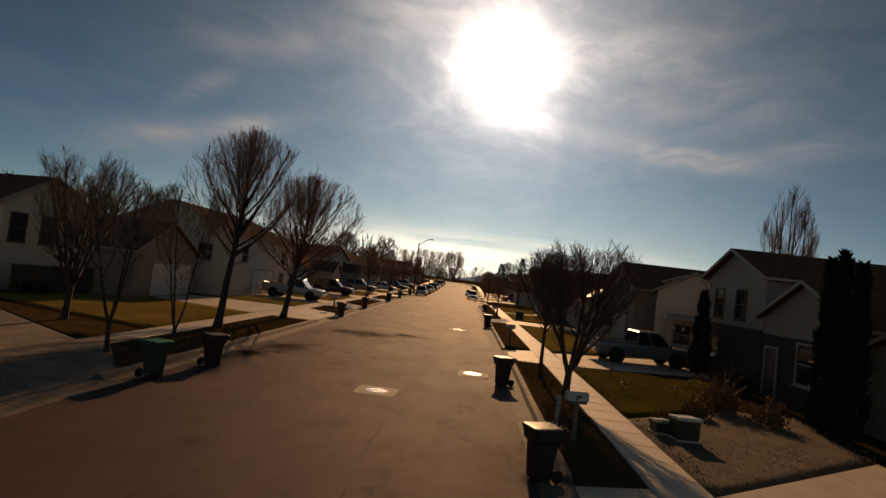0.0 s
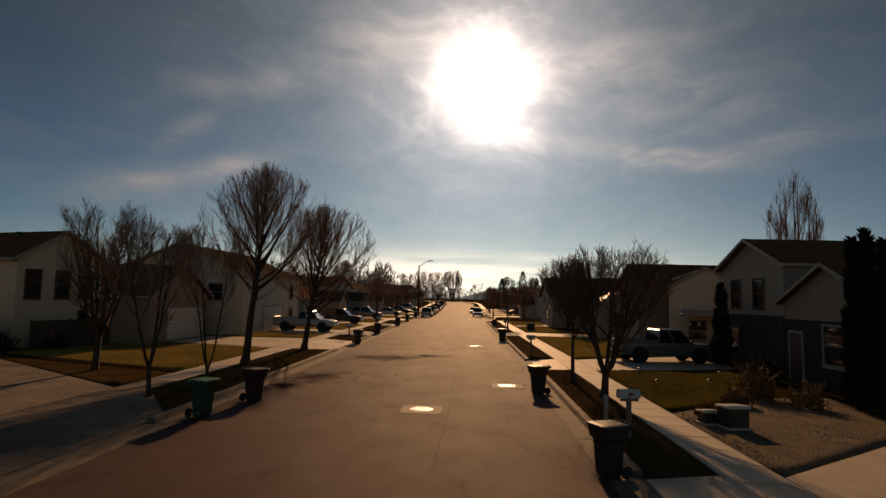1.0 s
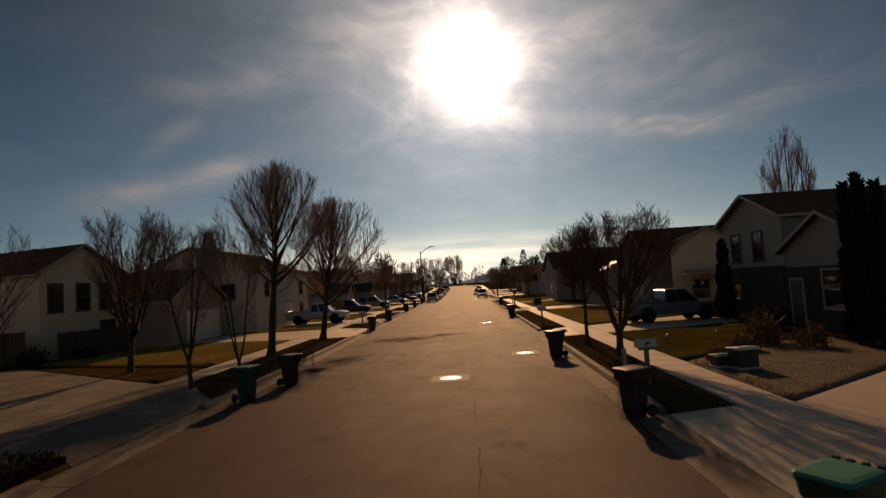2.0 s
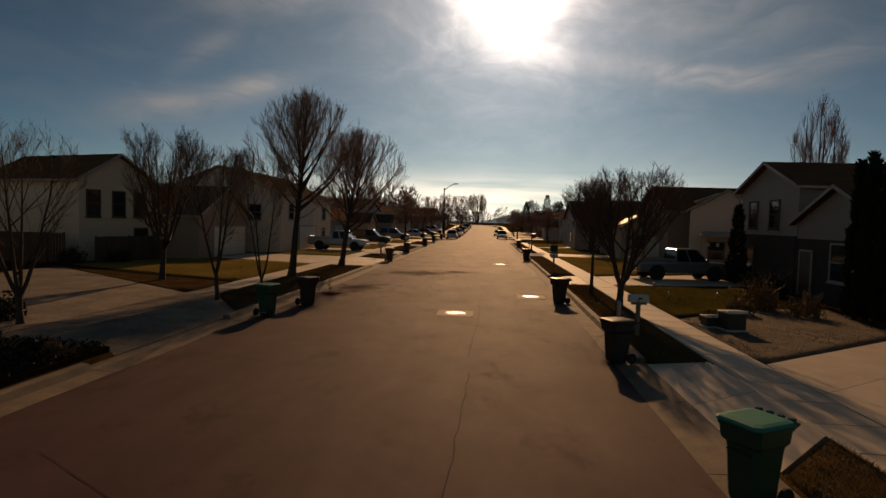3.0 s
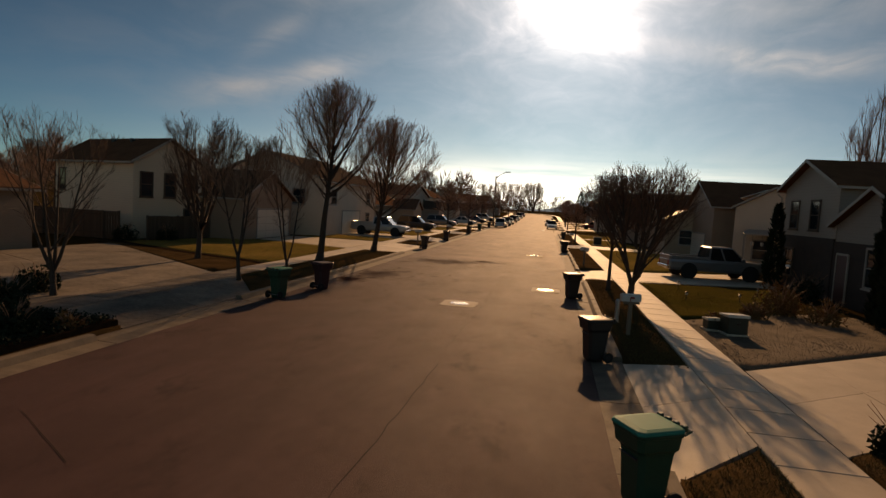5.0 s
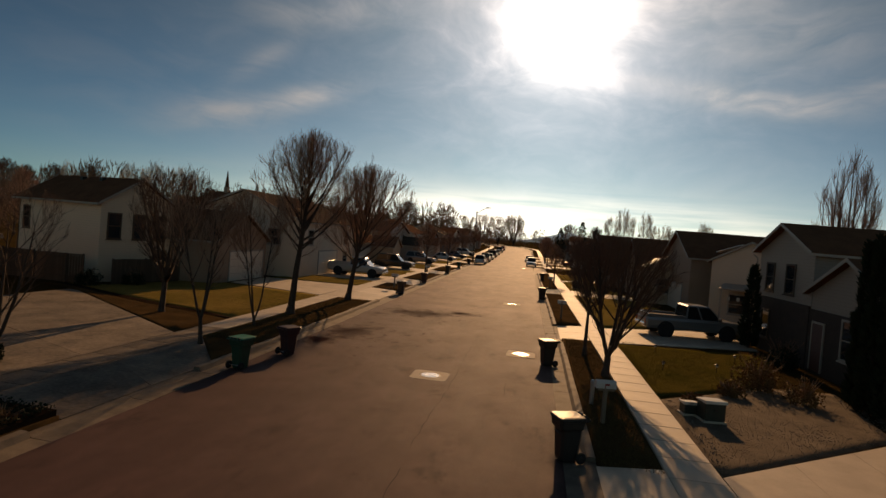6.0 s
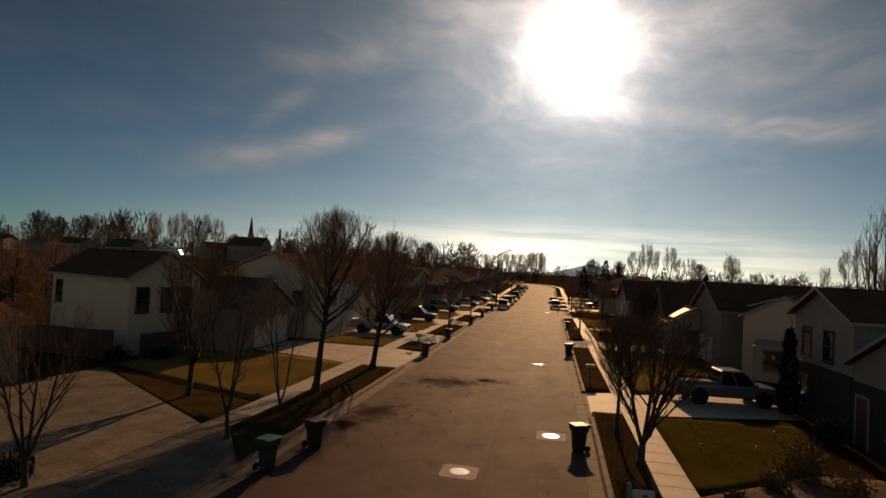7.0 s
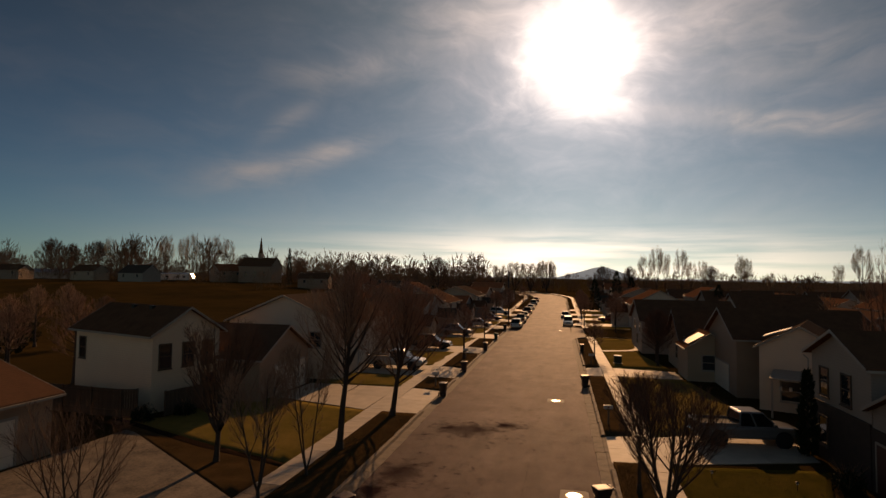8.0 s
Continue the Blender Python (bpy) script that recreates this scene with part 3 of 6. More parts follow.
seam("road_seam", [(1.2, -14), (1.18, 1), (1.22, 7.5)], 0.016, TAR, "long tarred seam along the asphalt")
seam("road_seam", [(1.15, 8.5), (1.22, 14.0), (1.16, 19.0), (1.20, 25.5)], 0.011, TAR, "tarred seam along the asphalt beside a manhole")
seam("road_crack", [(2.2, 13.3), (3.1, 13.6), (4.5, 13.9)], 0.022, TAR, "crack across the asphalt near the kerb")
seam("road_crack", [(3.0, 13.4), (2.95, 15.4), (4.5, 15.6)], 0.016, TAR, "crack round an old trench in the asphalt")
seam("road_crack", [(-5.9, 27.6), (-1.0, 27.9), (4.0, 28.3)], 0.022, TAR, "crack across the full width of the asphalt")
seam("road_crack", [(-4.2, 2.2), (-3.2, 1.6), (-1.9, 0.8)], 0.014, TAR, "fine crack slanting over the asphalt")
seam("road_crack", [(-5.8, 46.0), (4.6, 46.6)], 0.03, TAR, "crack across the full width of the asphalt")


def kerb_profile(side, low):
    """Gutter pan and kerb in section, as (x, z), from the road outwards."""
    h = 0.035 if low else 0.14
    pts = [(0.0, -0.012), (0.48, 0.0), (0.55, h * 0.9), (0.59, h), (0.73, h + 0.002), (0.75, h - 0.04), (0.75, -0.15), (0.0, -0.15)]
    if side == "R":
        return [(ROAD_R + x, z) for x, z in pts]
    return [(ROAD_L - x, z) for x, z in pts]


def build_kerbs():
    """Gutter and kerb, cast in lengths with open joints."""
    for side in ("L", "R"):
        owner = thing("kerb_" + side.lower(), "stained concrete gutter and kerb along the street", "kerb", kind="structure")
        meshes = {}
        y, step = -30.0, 3.0
        while y < 190:
            low = in_drive(side, y + step / 2, 0.4)
            if side == "R" and SIDE0 - 4.2 < y + step / 2 < SIDE1 + 4.2:
                y += step
                continue
            if low not in meshes:
                sec = kerb_profile(side, low)
                g = Geo().loft([[(x, 0.012, z) for x, z in sec], [(x, step - 0.012, z) for x, z in sec]])
                meshes[low] = g.mesh("kerb_length", KERB)
            ob = new("kerb_length", meshes[low])
            ob.parent = owner
            ob.location = (0.012 * wobble(y, 1.3) + drift(y + step / 2), y, 0.006 * wobble(y, 5.1))
            y += step
        far = Geo()
        sec = kerb_profile(side, False)
        far.loft([[(x + drift(yy), yy, z) for x, z in sec] for yy in (190, 205, 215, 225, 235, 245, 254, ROAD_END - 6)])
        part("far_kerb", far, KERB, owner)
        if side == "R":
            sec = [(x - ROAD_R, z) for x, z in kerb_profile("R", False)]
            for yc, turn, run in ((SIDE0 - 3.9, 1, SIDE0 + 2.6), (SIDE1 + 3.9, -1, SIDE1 + 2.6)):
                cx, r = ROAD_R + drift(SIDE0) + 3.9, 3.9
                rings = []
                for i in range(9):
                    t = radians(180 - turn * 90 * i / 8)
                    rings.append([(cx + math.cos(t) * (r - x), yc + math.sin(t) * (r - x), z) for x, z in sec])
                rings.append([(60, run - turn * x, z + 0.1) for x, z in sec])
                part("corner_kerb", Geo().loft(rings if turn < 0 else [q[::-1] for q in rings]), KERB, owner, "pale kerb curving into the side street")


def build_sidewalks():
    """Square concrete panels, each with its own level and tone."""
    for side, x0, x1 in (("L", WALK_L0, WALK_L1), ("R", WALK_R0, WALK_R1)):
        owner = thing("pavement_" + side.lower(), "pale concrete sidewalk cast in panels", "sidewalk", kind="structure")
        me = Geo().box(x0 + 0.008, x1 - 0.008, 0.008, 1.192, 0.0, 0.165).mesh("panel", CONCRETE, bevel=0.012)
        # near left panels use the concrete with tree shade in its colour
        worn = Geo().box(x0 + 0.008, x1 - 0.008, 0.008, 1.192, 0.0, 0.165).mesh("stained_shaded_panel", CONCRETE_OLD_SHADED, bevel=0.012)
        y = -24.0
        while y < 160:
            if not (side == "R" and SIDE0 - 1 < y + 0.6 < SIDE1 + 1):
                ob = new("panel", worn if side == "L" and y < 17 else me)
                ob.parent = owner
                ob.location = (drift(y + 0.6), y, 0.006 * wobble(y, 2.2 + x0, 0.9))
            y += 1.2
        far = [[(x + drift(yy), yy, z) for x, z in ((x0, 0.0), (x1, 0.0), (x1, 0.165), (x0, 0.165))] for yy in (160, 190, 205, 215, 225, 235, 245, 254, ROAD_END - 6)]
        part("far_walk", Geo().loft(far), CONCRETE, owner)


def driveway(side, k0, k1, h0, h1, depth, rows=3, label="pale concrete driveway with joints", top=0.168, mat=None, kerb=None):
    """Apron from the gutter to the sidewalk, then panels up to the house. k: y range at the kerb, h: y range at the house, depth: x of the house end."""
    owner = thing("driveway", label, "driveway", kind="structure")
    s = 1 if side == "R" else -1
    xa, xb, xc = (STRIP_R - 0.03, WALK_R0, WALK_R1) if side == "R" else (STRIP_L + 0.03, WALK_L1, WALK_L0)
    m = (k0 + k1) / 2
    xa, xb, xc = (v + drift(m) for v in (xa, xb, xc))
    gap = 0.01
    q0, q1 = kerb or (k0, k1)
    qm = (q0 + q1) / 2
    for a, b, qa, qb in ((k0, m, q0, qm), (m, k1, qm, q1)):
        c = [(xa, qa + gap), (xb - s * gap, a + gap), (xb - s * gap, b - gap), (xa, qb - gap)]
        low = [(x, y, -0.05) for x, y in c]
        high = [(x, y, z) for (x, y), z in zip(c, (0.05, 0.163, 0.163, 0.05))]
        part("apron", Geo().hexa(low, high) if s > 0 else Geo().hexa(low[::-1], high[::-1]), mat or CONCRETE, owner)
    for i in range(rows):
        t0, t1 = i / rows, (i + 1) / rows
        for u0, u1 in ((0, 0.5), (0.5, 1)):
            pts = []
            for t, u in ((t0, u0), (t1, u0), (t1, u1), (t0, u1)):
                x = xc + (depth - xc) * t
                y = (k0 + (k1 - k0) * u) * (1 - t) + (h0 + (h1 - h0) * u) * t
                pts.append((x, y))
            cx, cy = sum(p[0] for p in pts) / 4, sum(p[1] for p in pts) / 4
            pts = [(cx + (x - cx) * 0.996, cy + (y - cy) * 0.996) for x, y in pts]
            zt = top + 0.004 * wobble(cx, cy, 2.0)
            low, high = [(x, y, -0.02) for x, y in pts], [(x, y, zt) for x, y in pts]
            part("slab", Geo().hexa(low, high) if s > 0 else Geo().hexa(low[::-1], high[::-1]), mat or CONCRETE, owner)
    return owner


def lawn(name, pts, z, mat, label, category="lawn", rough=0.02):
    """A lawn or bed with an uneven surface: an n-gon outline filled by a fan of rings."""
    cx, cy = sum(p[0] for p in pts) / len(pts), sum(p[1] for p in pts) / len(pts)
    outline = []
    for (x0, y0), (x1, y1) in zip(pts, pts[1:] + pts[:1]):
        n = max(1, int(math.hypot(x1 - x0, y1 - y0) / 0.8))
        outline += [(x0 + (x1 - x0) * i / n, y0 + (y1 - y0) * i / n) for i in range(n)]
    g, n, rings = Geo(), len(outline), 7
    for r in range(rings):
        t = 1 - r / rings
        for x, y in outline:
            px, py = cx + (x - cx) * t, cy + (y - cy) * t
            g.v.append((px, py, z + rough * wobble(px, py, 0.8) + (0 if r else -0.03)))
    g.v.append((cx, cy, z))
    for r in range(rings - 1):
        for i in range(n):
            j = (i + 1) % n
            g.f.append((r * n + i, r * n + j, (r + 1) * n + j, (r + 1) * n + i))
    g.f += [((rings - 1) * n + i, (rings - 1) * n + (i + 1) % n, rings * n) for i in range(n)]
    k = len(g.v)
    g.v += [(x, y, -0.14) for x, y in outline]
    g.f += [(k + i, k + (i + 1) % n, (i + 1) % n, i) for i in range(n)]
    return structure(name, g, mat, label, category, smooth=True)


def strips():
    """Grass strips between kerb and sidewalk, broken by the driveways."""
    for side, x0, x1 in (("L", WALK_L1 + 0.01, STRIP_L - 0.01), ("R", STRIP_R + 0.01, WALK_R0 - 0.01)):
        cuts = sorted(DRIVES[side] + ([(SIDE0 - 4.2, SIDE1 + 4.2)] if side == "R" else []))
        y = -24.0
        for a, b in cuts + [(160, 160)]:
            if a - y > 0.5:
                d0, d1 = drift(y), drift(a)
                y = 16.24 if side == "L" and 12 < y < 14 else y
                lawn("grass_strip", [(x0 + d0, y), (x1 + d0, y), (x1 + d1, a - 0.02), (x0 + d1, a - 0.02)], 0.165, STRIP, "dry brown grass strip between kerb and sidewalk", "grass strip", 0.025)
            y = b + 0.02
    lawn("grass_strip", [(WALK_L1 + 0.01, 16.22), (STRIP_L - 0.01, 13.02), (STRIP_L - 0.01, 16.22)], 0.165, STRIP, "corner of dry brown grass beside the driveway", "grass strip", 0.025)


build_kerbs()
build_sidewalks()
strips()
driveway("R", 4.25, 8.8, 8.7, 13.3, 14.0, 3, "broad pale concrete driveway with crossing cracks", kerb=(2.8, 8.75))
driveway("R", 25.2, 30.0, 27.6, 34.0, 15.5, 3)
driveway("R", 50.6, 55.6, 50.6, 54.7, 13.3, 2)
driveway("L", 7.0, 16.2, 9.5, 23.9, -21.8, 3, "broad stained concrete driveway with tree shade in its colour", mat=CONCRETE_OLD_SHADED, kerb=(7.0, 13.0))
driveway("L", 32.0, 40.0, 34.0, 39.6, -18.0, 3)
driveway("L", 45.5, 51.5, 46.0, 51.5, -19.0, 2)
for k0, k1 in DRIVES["L"][3:]:
    driveway("L", k0, k1, k0, k1, -18.5, 2)
for k0, k1 in DRIVES["R"][3:]:
    driveway("R", k0, k1, k0, k1, 15.0, 2)
lawn("lawn_1", [(WALK_R1 + 0.01, 15.2), (12.6, 18.6), (15.4, 26.2), (WALK_R1 + 0.01, 25.0)], 0.185, LAWN_GREEN, "yellow-green winter lawn beside the sidewalk")
lawn("lawn_2", [(-10.22, 20.6), (-10.22, 31.8), (-18.5, 33.6), (-20.6, 32.4), (-21.9, 26.4), (-24.0, 25.7), (-15.6, 22.3)], 0.185, LAWN, "yellowed winter lawn in front of a house")
lawn("gravel_yard", [(WALK_R1 + 0.01, 8.8), (13.9, 13.4), (15.0, 19.0), (12.6, 18.6), (WALK_R1 + 0.01, 15.0)], 0.175, GRAVEL, "gravel bed with sparse dry weeds", "gravel", 0.018)
lawn("lawn_3", [(WALK_R1 - 0.1, 30.3), (15.0, 34.2), (13.6, 50.4), (WALK_R1 - 0.36, 50.4)], 0.185, LAWN, "dry lawn between two driveways")
lawn("lawn_4", [(WALK_R1 - 0.45, 55.8), (13.2, 55.8), (11.6, 67.5), (12.4, 84.6), (WALK_R1 - 0.8, 84.6)], 0.185, LAWN, "dry lawn at the corner of the side street")
lawn("lawn_5", [(-10.22, 40.2), (-10.22, 45.3), (-18.0, 45.5), (-17.8, 40.0)], 0.185, LAWN, "dry lawn between two driveways")
lawn("planting_bed", [(-10.22, 16.3), (-10.22, 20.55), (-15.6, 22.25), (-24.0, 25.65), (-24.8, 24.6), (-21.9, 23.95)], 0.180, STRIP, "strip of dry brown turf along the driveway", "planting bed")
lawn("mulch_border", [(-10.25, 20.15), (-10.25, 20.62), (-15.6, 22.32), (-24.0, 25.7), (-24.3, 25.3), (-15.8, 21.78)], 0.200, MULCH, "narrow dark border between lawn and turf", "planting bed")
for i in range(3, 8):
    a, b = DRIVES["L"][i - 1][1], DRIVES["L"][i][0]
    lawn("lawn_far", [(-10.22, a), (-10.22, b), (-18.0, b), (-18.0, a)], 0.185, LAWN, "dry front lawn between driveways")
for a, b in ((102.2, 106.8), (112.7, 120.8), (126.2, 133.8), (139.2, 148.8)):
    lawn("lawn_far", [(WALK_R1 + drift(a) + 0.03, a), (15.0, a), (15.0, b), (WALK_R1 + drift(b) + 0.03, b)], 0.185, LAWN, "dry front lawn between driveways")


def garden_path(pts, width, label):
    """A narrow curved concrete path cast in short bays."""
    owner = thing("garden_path", label, "path", kind="structure")
    fine = [Vector((*p, 0)) for p in pts]
    for _ in range(2):
        fine = [fine[0]] + [q for a, b in zip(fine, fine[1:]) for q in (a.lerp(b, 0.25), a.lerp(b, 0.75))] + [fine[-1]]
    side = []
    for i, p in enumerate(fine):
        d = (fine[min(i + 1, len(fine) - 1)] - fine[max(i - 1, 0)]).normalized()
        n = Vector((-d.y, d.x, 0)) * width / 2
        side.append((p - n, p + n))
    for (a, b), (c, d) in zip(side, side[1:]):
        m = (a + b + c + d) / 4
        q = [m + (v - m) * 0.985 for v in (a, b, d, c)]
        part("bay", Geo().hexa([(v.x, v.y, 0.0) for v in q[::-1]], [(v.x, v.y, 0.212) for v in q[::-1]]), CONCRETE, owner)


garden_path([(7.2, 69.0), (9.5, 69.6), (11.6, 71.2), (12.2, 74.0), (12.3, 77.0)], 0.9, "narrow pale concrete path curving over the lawn")


def ground_cover(label, pts, z, count, seed, leaf=(0.035, 0.085), rise=0.13):
    """A low mat of small dark leaves over a bed."""
    owner = thing("ground_cover", label, "ground cover", kind="structure")
    rnd = random.Random(seed)
    x0, x1, y0, y1 = min(p[0] for p in pts), max(p[0] for p in pts), min(p[1] for p in pts), max(p[1] for p in pts)

    def inside(x, y):
        odd = False
        for (ax, ay), (bx, by) in zip(pts, pts[1:] + pts[:1]):
            if (ay > y) != (by > y) and x < ax + (bx - ax) * (y - ay) / (by - ay):
                odd = not odd
        return odd
    bed = Geo().hexa([(x, y, 0.02) for x, y in pts], [(x, y, z - 0.09) for x, y in pts])
    part("bed", bed, MULCH, owner)
    g = Geo()
    while len(g.f) < count:
        x, y = rnd.uniform(x0, x1), rnd.uniform(y0, y1)
        if not inside(x, y):
            continue
        c = Vector((x, y, z - 0.10 + rnd.random() ** 0.6 * (rise + 0.5 * rise * wobble(x, y, 2.0))))
        s = rnd.uniform(*leaf)
        d1 = Vector((rnd.uniform(-1, 1), rnd.uniform(-1, 1), rnd.uniform(0, 1))).normalized() * s
        d2 = d1.cross(Vector((rnd.uniform(-1, 1), rnd.uniform(-1, 1), rnd.uniform(-1, 1)))).normalized() * s * 0.5
        g.face(c - d2, c + d2, c + d1)
    part("leaf_mat", g, EVERGREEN if leaf[1] > 0.05 else MULCH, owner, "small dark leaves")
    return owner


def tufted_bed(label, pts, seed, count):
    """A low bed of matted dry grass with a soft rounded edge."""
    owner = thing("grass_bed", label, "grass bed", kind="structure")
    cx, cy = sum(p[0] for p in pts) / len(pts), sum(p[1] for p in pts) / len(pts)
    ring = []
    for (x0, y0), (x1, y1) in zip(pts, pts[1:] + pts[:1]):
        n = max(2, int(math.hypot(x1 - x0, y1 - y0) / 0.22))
        ring += [(x0 + (x1 - x0) * i / n, y0 + (y1 - y0) * i / n) for i in range(n)]
    mound = Geo()
    levels = ((1.0, -0.05), (0.985, 0.17), (0.93, 0.205), (0.8, 0.225), (0.5, 0.235), (0.1, 0.24))
    mound.loft([[(cx + (x - cx) * t + 0.03 * wobble(x, y, 3.0), cy + (y - cy) * t, z + (0.03 * wobble(x * t, y * t, 2.3) if z > 0.1 else 0.0)) for x, y in ring] for t, z in levels])
    part("turf", mound, STRIP, owner, smooth=True)
    rnd, g = random.Random(seed), Geo()
    for _ in range(count):
        i, t = rnd.randrange(len(ring)), math.sqrt(rnd.random()) * 0.99
        x, y = cx + (ring[i][0] - cx) * t + rnd.uniform(-0.05, 0.05), cy + (ring[i][1] - cy) * t + rnd.uniform(-0.05, 0.05)
        h, a = rnd.uniform(0.03, 0.09), rnd.uniform(0, 6.28)
        dx, dy = math.cos(a) * 0.006, math.sin(a) * 0.006
        z = 0.16 + 0.06 * min(1.0, (1 - t) * 8)
        g.face((x - dx, y - dy, z), (x + dx, y + dy, z), (x + rnd.uniform(-0.05, 0.05), y + rnd.uniform(-0.05, 0.05), z + h))
    part("blades", g, BLADE, owner, "short dry grass blades")


tufted_bed("bed of matted dry grass in the strip by the driveway", [(5.38, 2.7), (6.70, 4.15), (6.70, -5.0), (5.38, -5.0)], 71, 14000)
tufted_bed("bed of matted dry grass with a low evergreen beside the sidewalk", [(8.0, 4.3), (12.0, 7.1), (12.0, -3.0), (8.0, -3.0)], 73, 14000)
ground_cover("dark evergreen ground cover filling the strip by the kerb", [(-8.95, 6.95), (-6.66, 6.95), (-6.66, -6.0), (-8.95, -6.0)], 0.36, 12000, 72)


def manhole(x, y, collar=True):
    owner = thing("manhole", "sunlit iron manhole cover in a concrete collar set in asphalt", "manhole", pose(x, y, road_z(x, y)), "manholes along the street")
    if collar:
        g = Geo()
        n, r0 = 28, 0.37
        for i in range(n):
            a, b = 2 * math.pi * i / n, 2 * math.pi * (i + 1) / n
            def sq(t):
                c, s = math.cos(t), math.sin(t)
                q = 0.62 / max(abs(c), abs(s))
                return (c * q, s * q, 0.008)
            g.face((math.cos(a) * r0, math.sin(a) * r0, 0.010), sq(a), sq(b), (math.cos(b) * r0, math.sin(b) * r0, 0.010))
        part("collar", g, COLLAR, owner, "square concrete collar")
    ring = Geo()
    n = 32
    for i in range(n):
        a, b = 2 * math.pi * i / n, 2 * math.pi * (i + 1) / n
        ring.face((0.31 * math.cos(a), 0.31 * math.sin(a), 0.016), (0.37 * math.cos(a), 0.37 * math.sin(a), 0.016), (0.37 * math.cos(b), 0.37 * math.sin(b), 0.016), (0.31 * math.cos(b), 0.31 * math.sin(b), 0.016))
    part("ring", ring, IRON_DARK, owner)
    part("cover", Geo().disc((0, 0, -0.01), 0.305, 0.030, 32), IRON, owner, "worn shiny iron cover", bevel=0.006)
    ribs = Geo()
    for i in range(-4, 5):
        w = math.sqrt(max(0.27 ** 2 - (i * 0.06) ** 2, 0.0004))
        ribs.box(-w, w, i * 0.06 - 0.012, i * 0.06 + 0.012, 0.019, 0.026)
    part("ribs", ribs, IRON, owner)
    return owner


manhole(0.39, 14.9)
manhole(3.33, 20.4)
manhole(2.19, 39.0)
manhole(1.75, 97.0, False)


# ---- trees ----
def outline(style, t):
    """Crown radius, 0 to 1, at the height t within the crown."""
    if style == "round":
        return math.sin(math.pi * (0.13 + 0.87 * t) ** 1.05) ** 0.45 if t < 0.995 else 0.1
    if style == "vase":
        return (0.25 + 0.75 * min(t / 0.62, 1.0)) * (1.0 if t < 0.70 else math.sqrt(max(1 - ((t - 0.70) / 0.36) ** 2, 0.02)))
    if style == "fan":
        return (0.20 + 0.80 * min(t / 0.50, 1.0)) * (1.0 if t < 0.56 else math.sqrt(max(1 - ((t - 0.56) / 0.46) ** 2, 0.02)))
    if style == "column":
        return 0.30 + 0.70 * math.sin(math.pi * (0.08 + 0.88 * t)) if t < 0.92 else 0.35
    return 0.5 + 0.5 * t


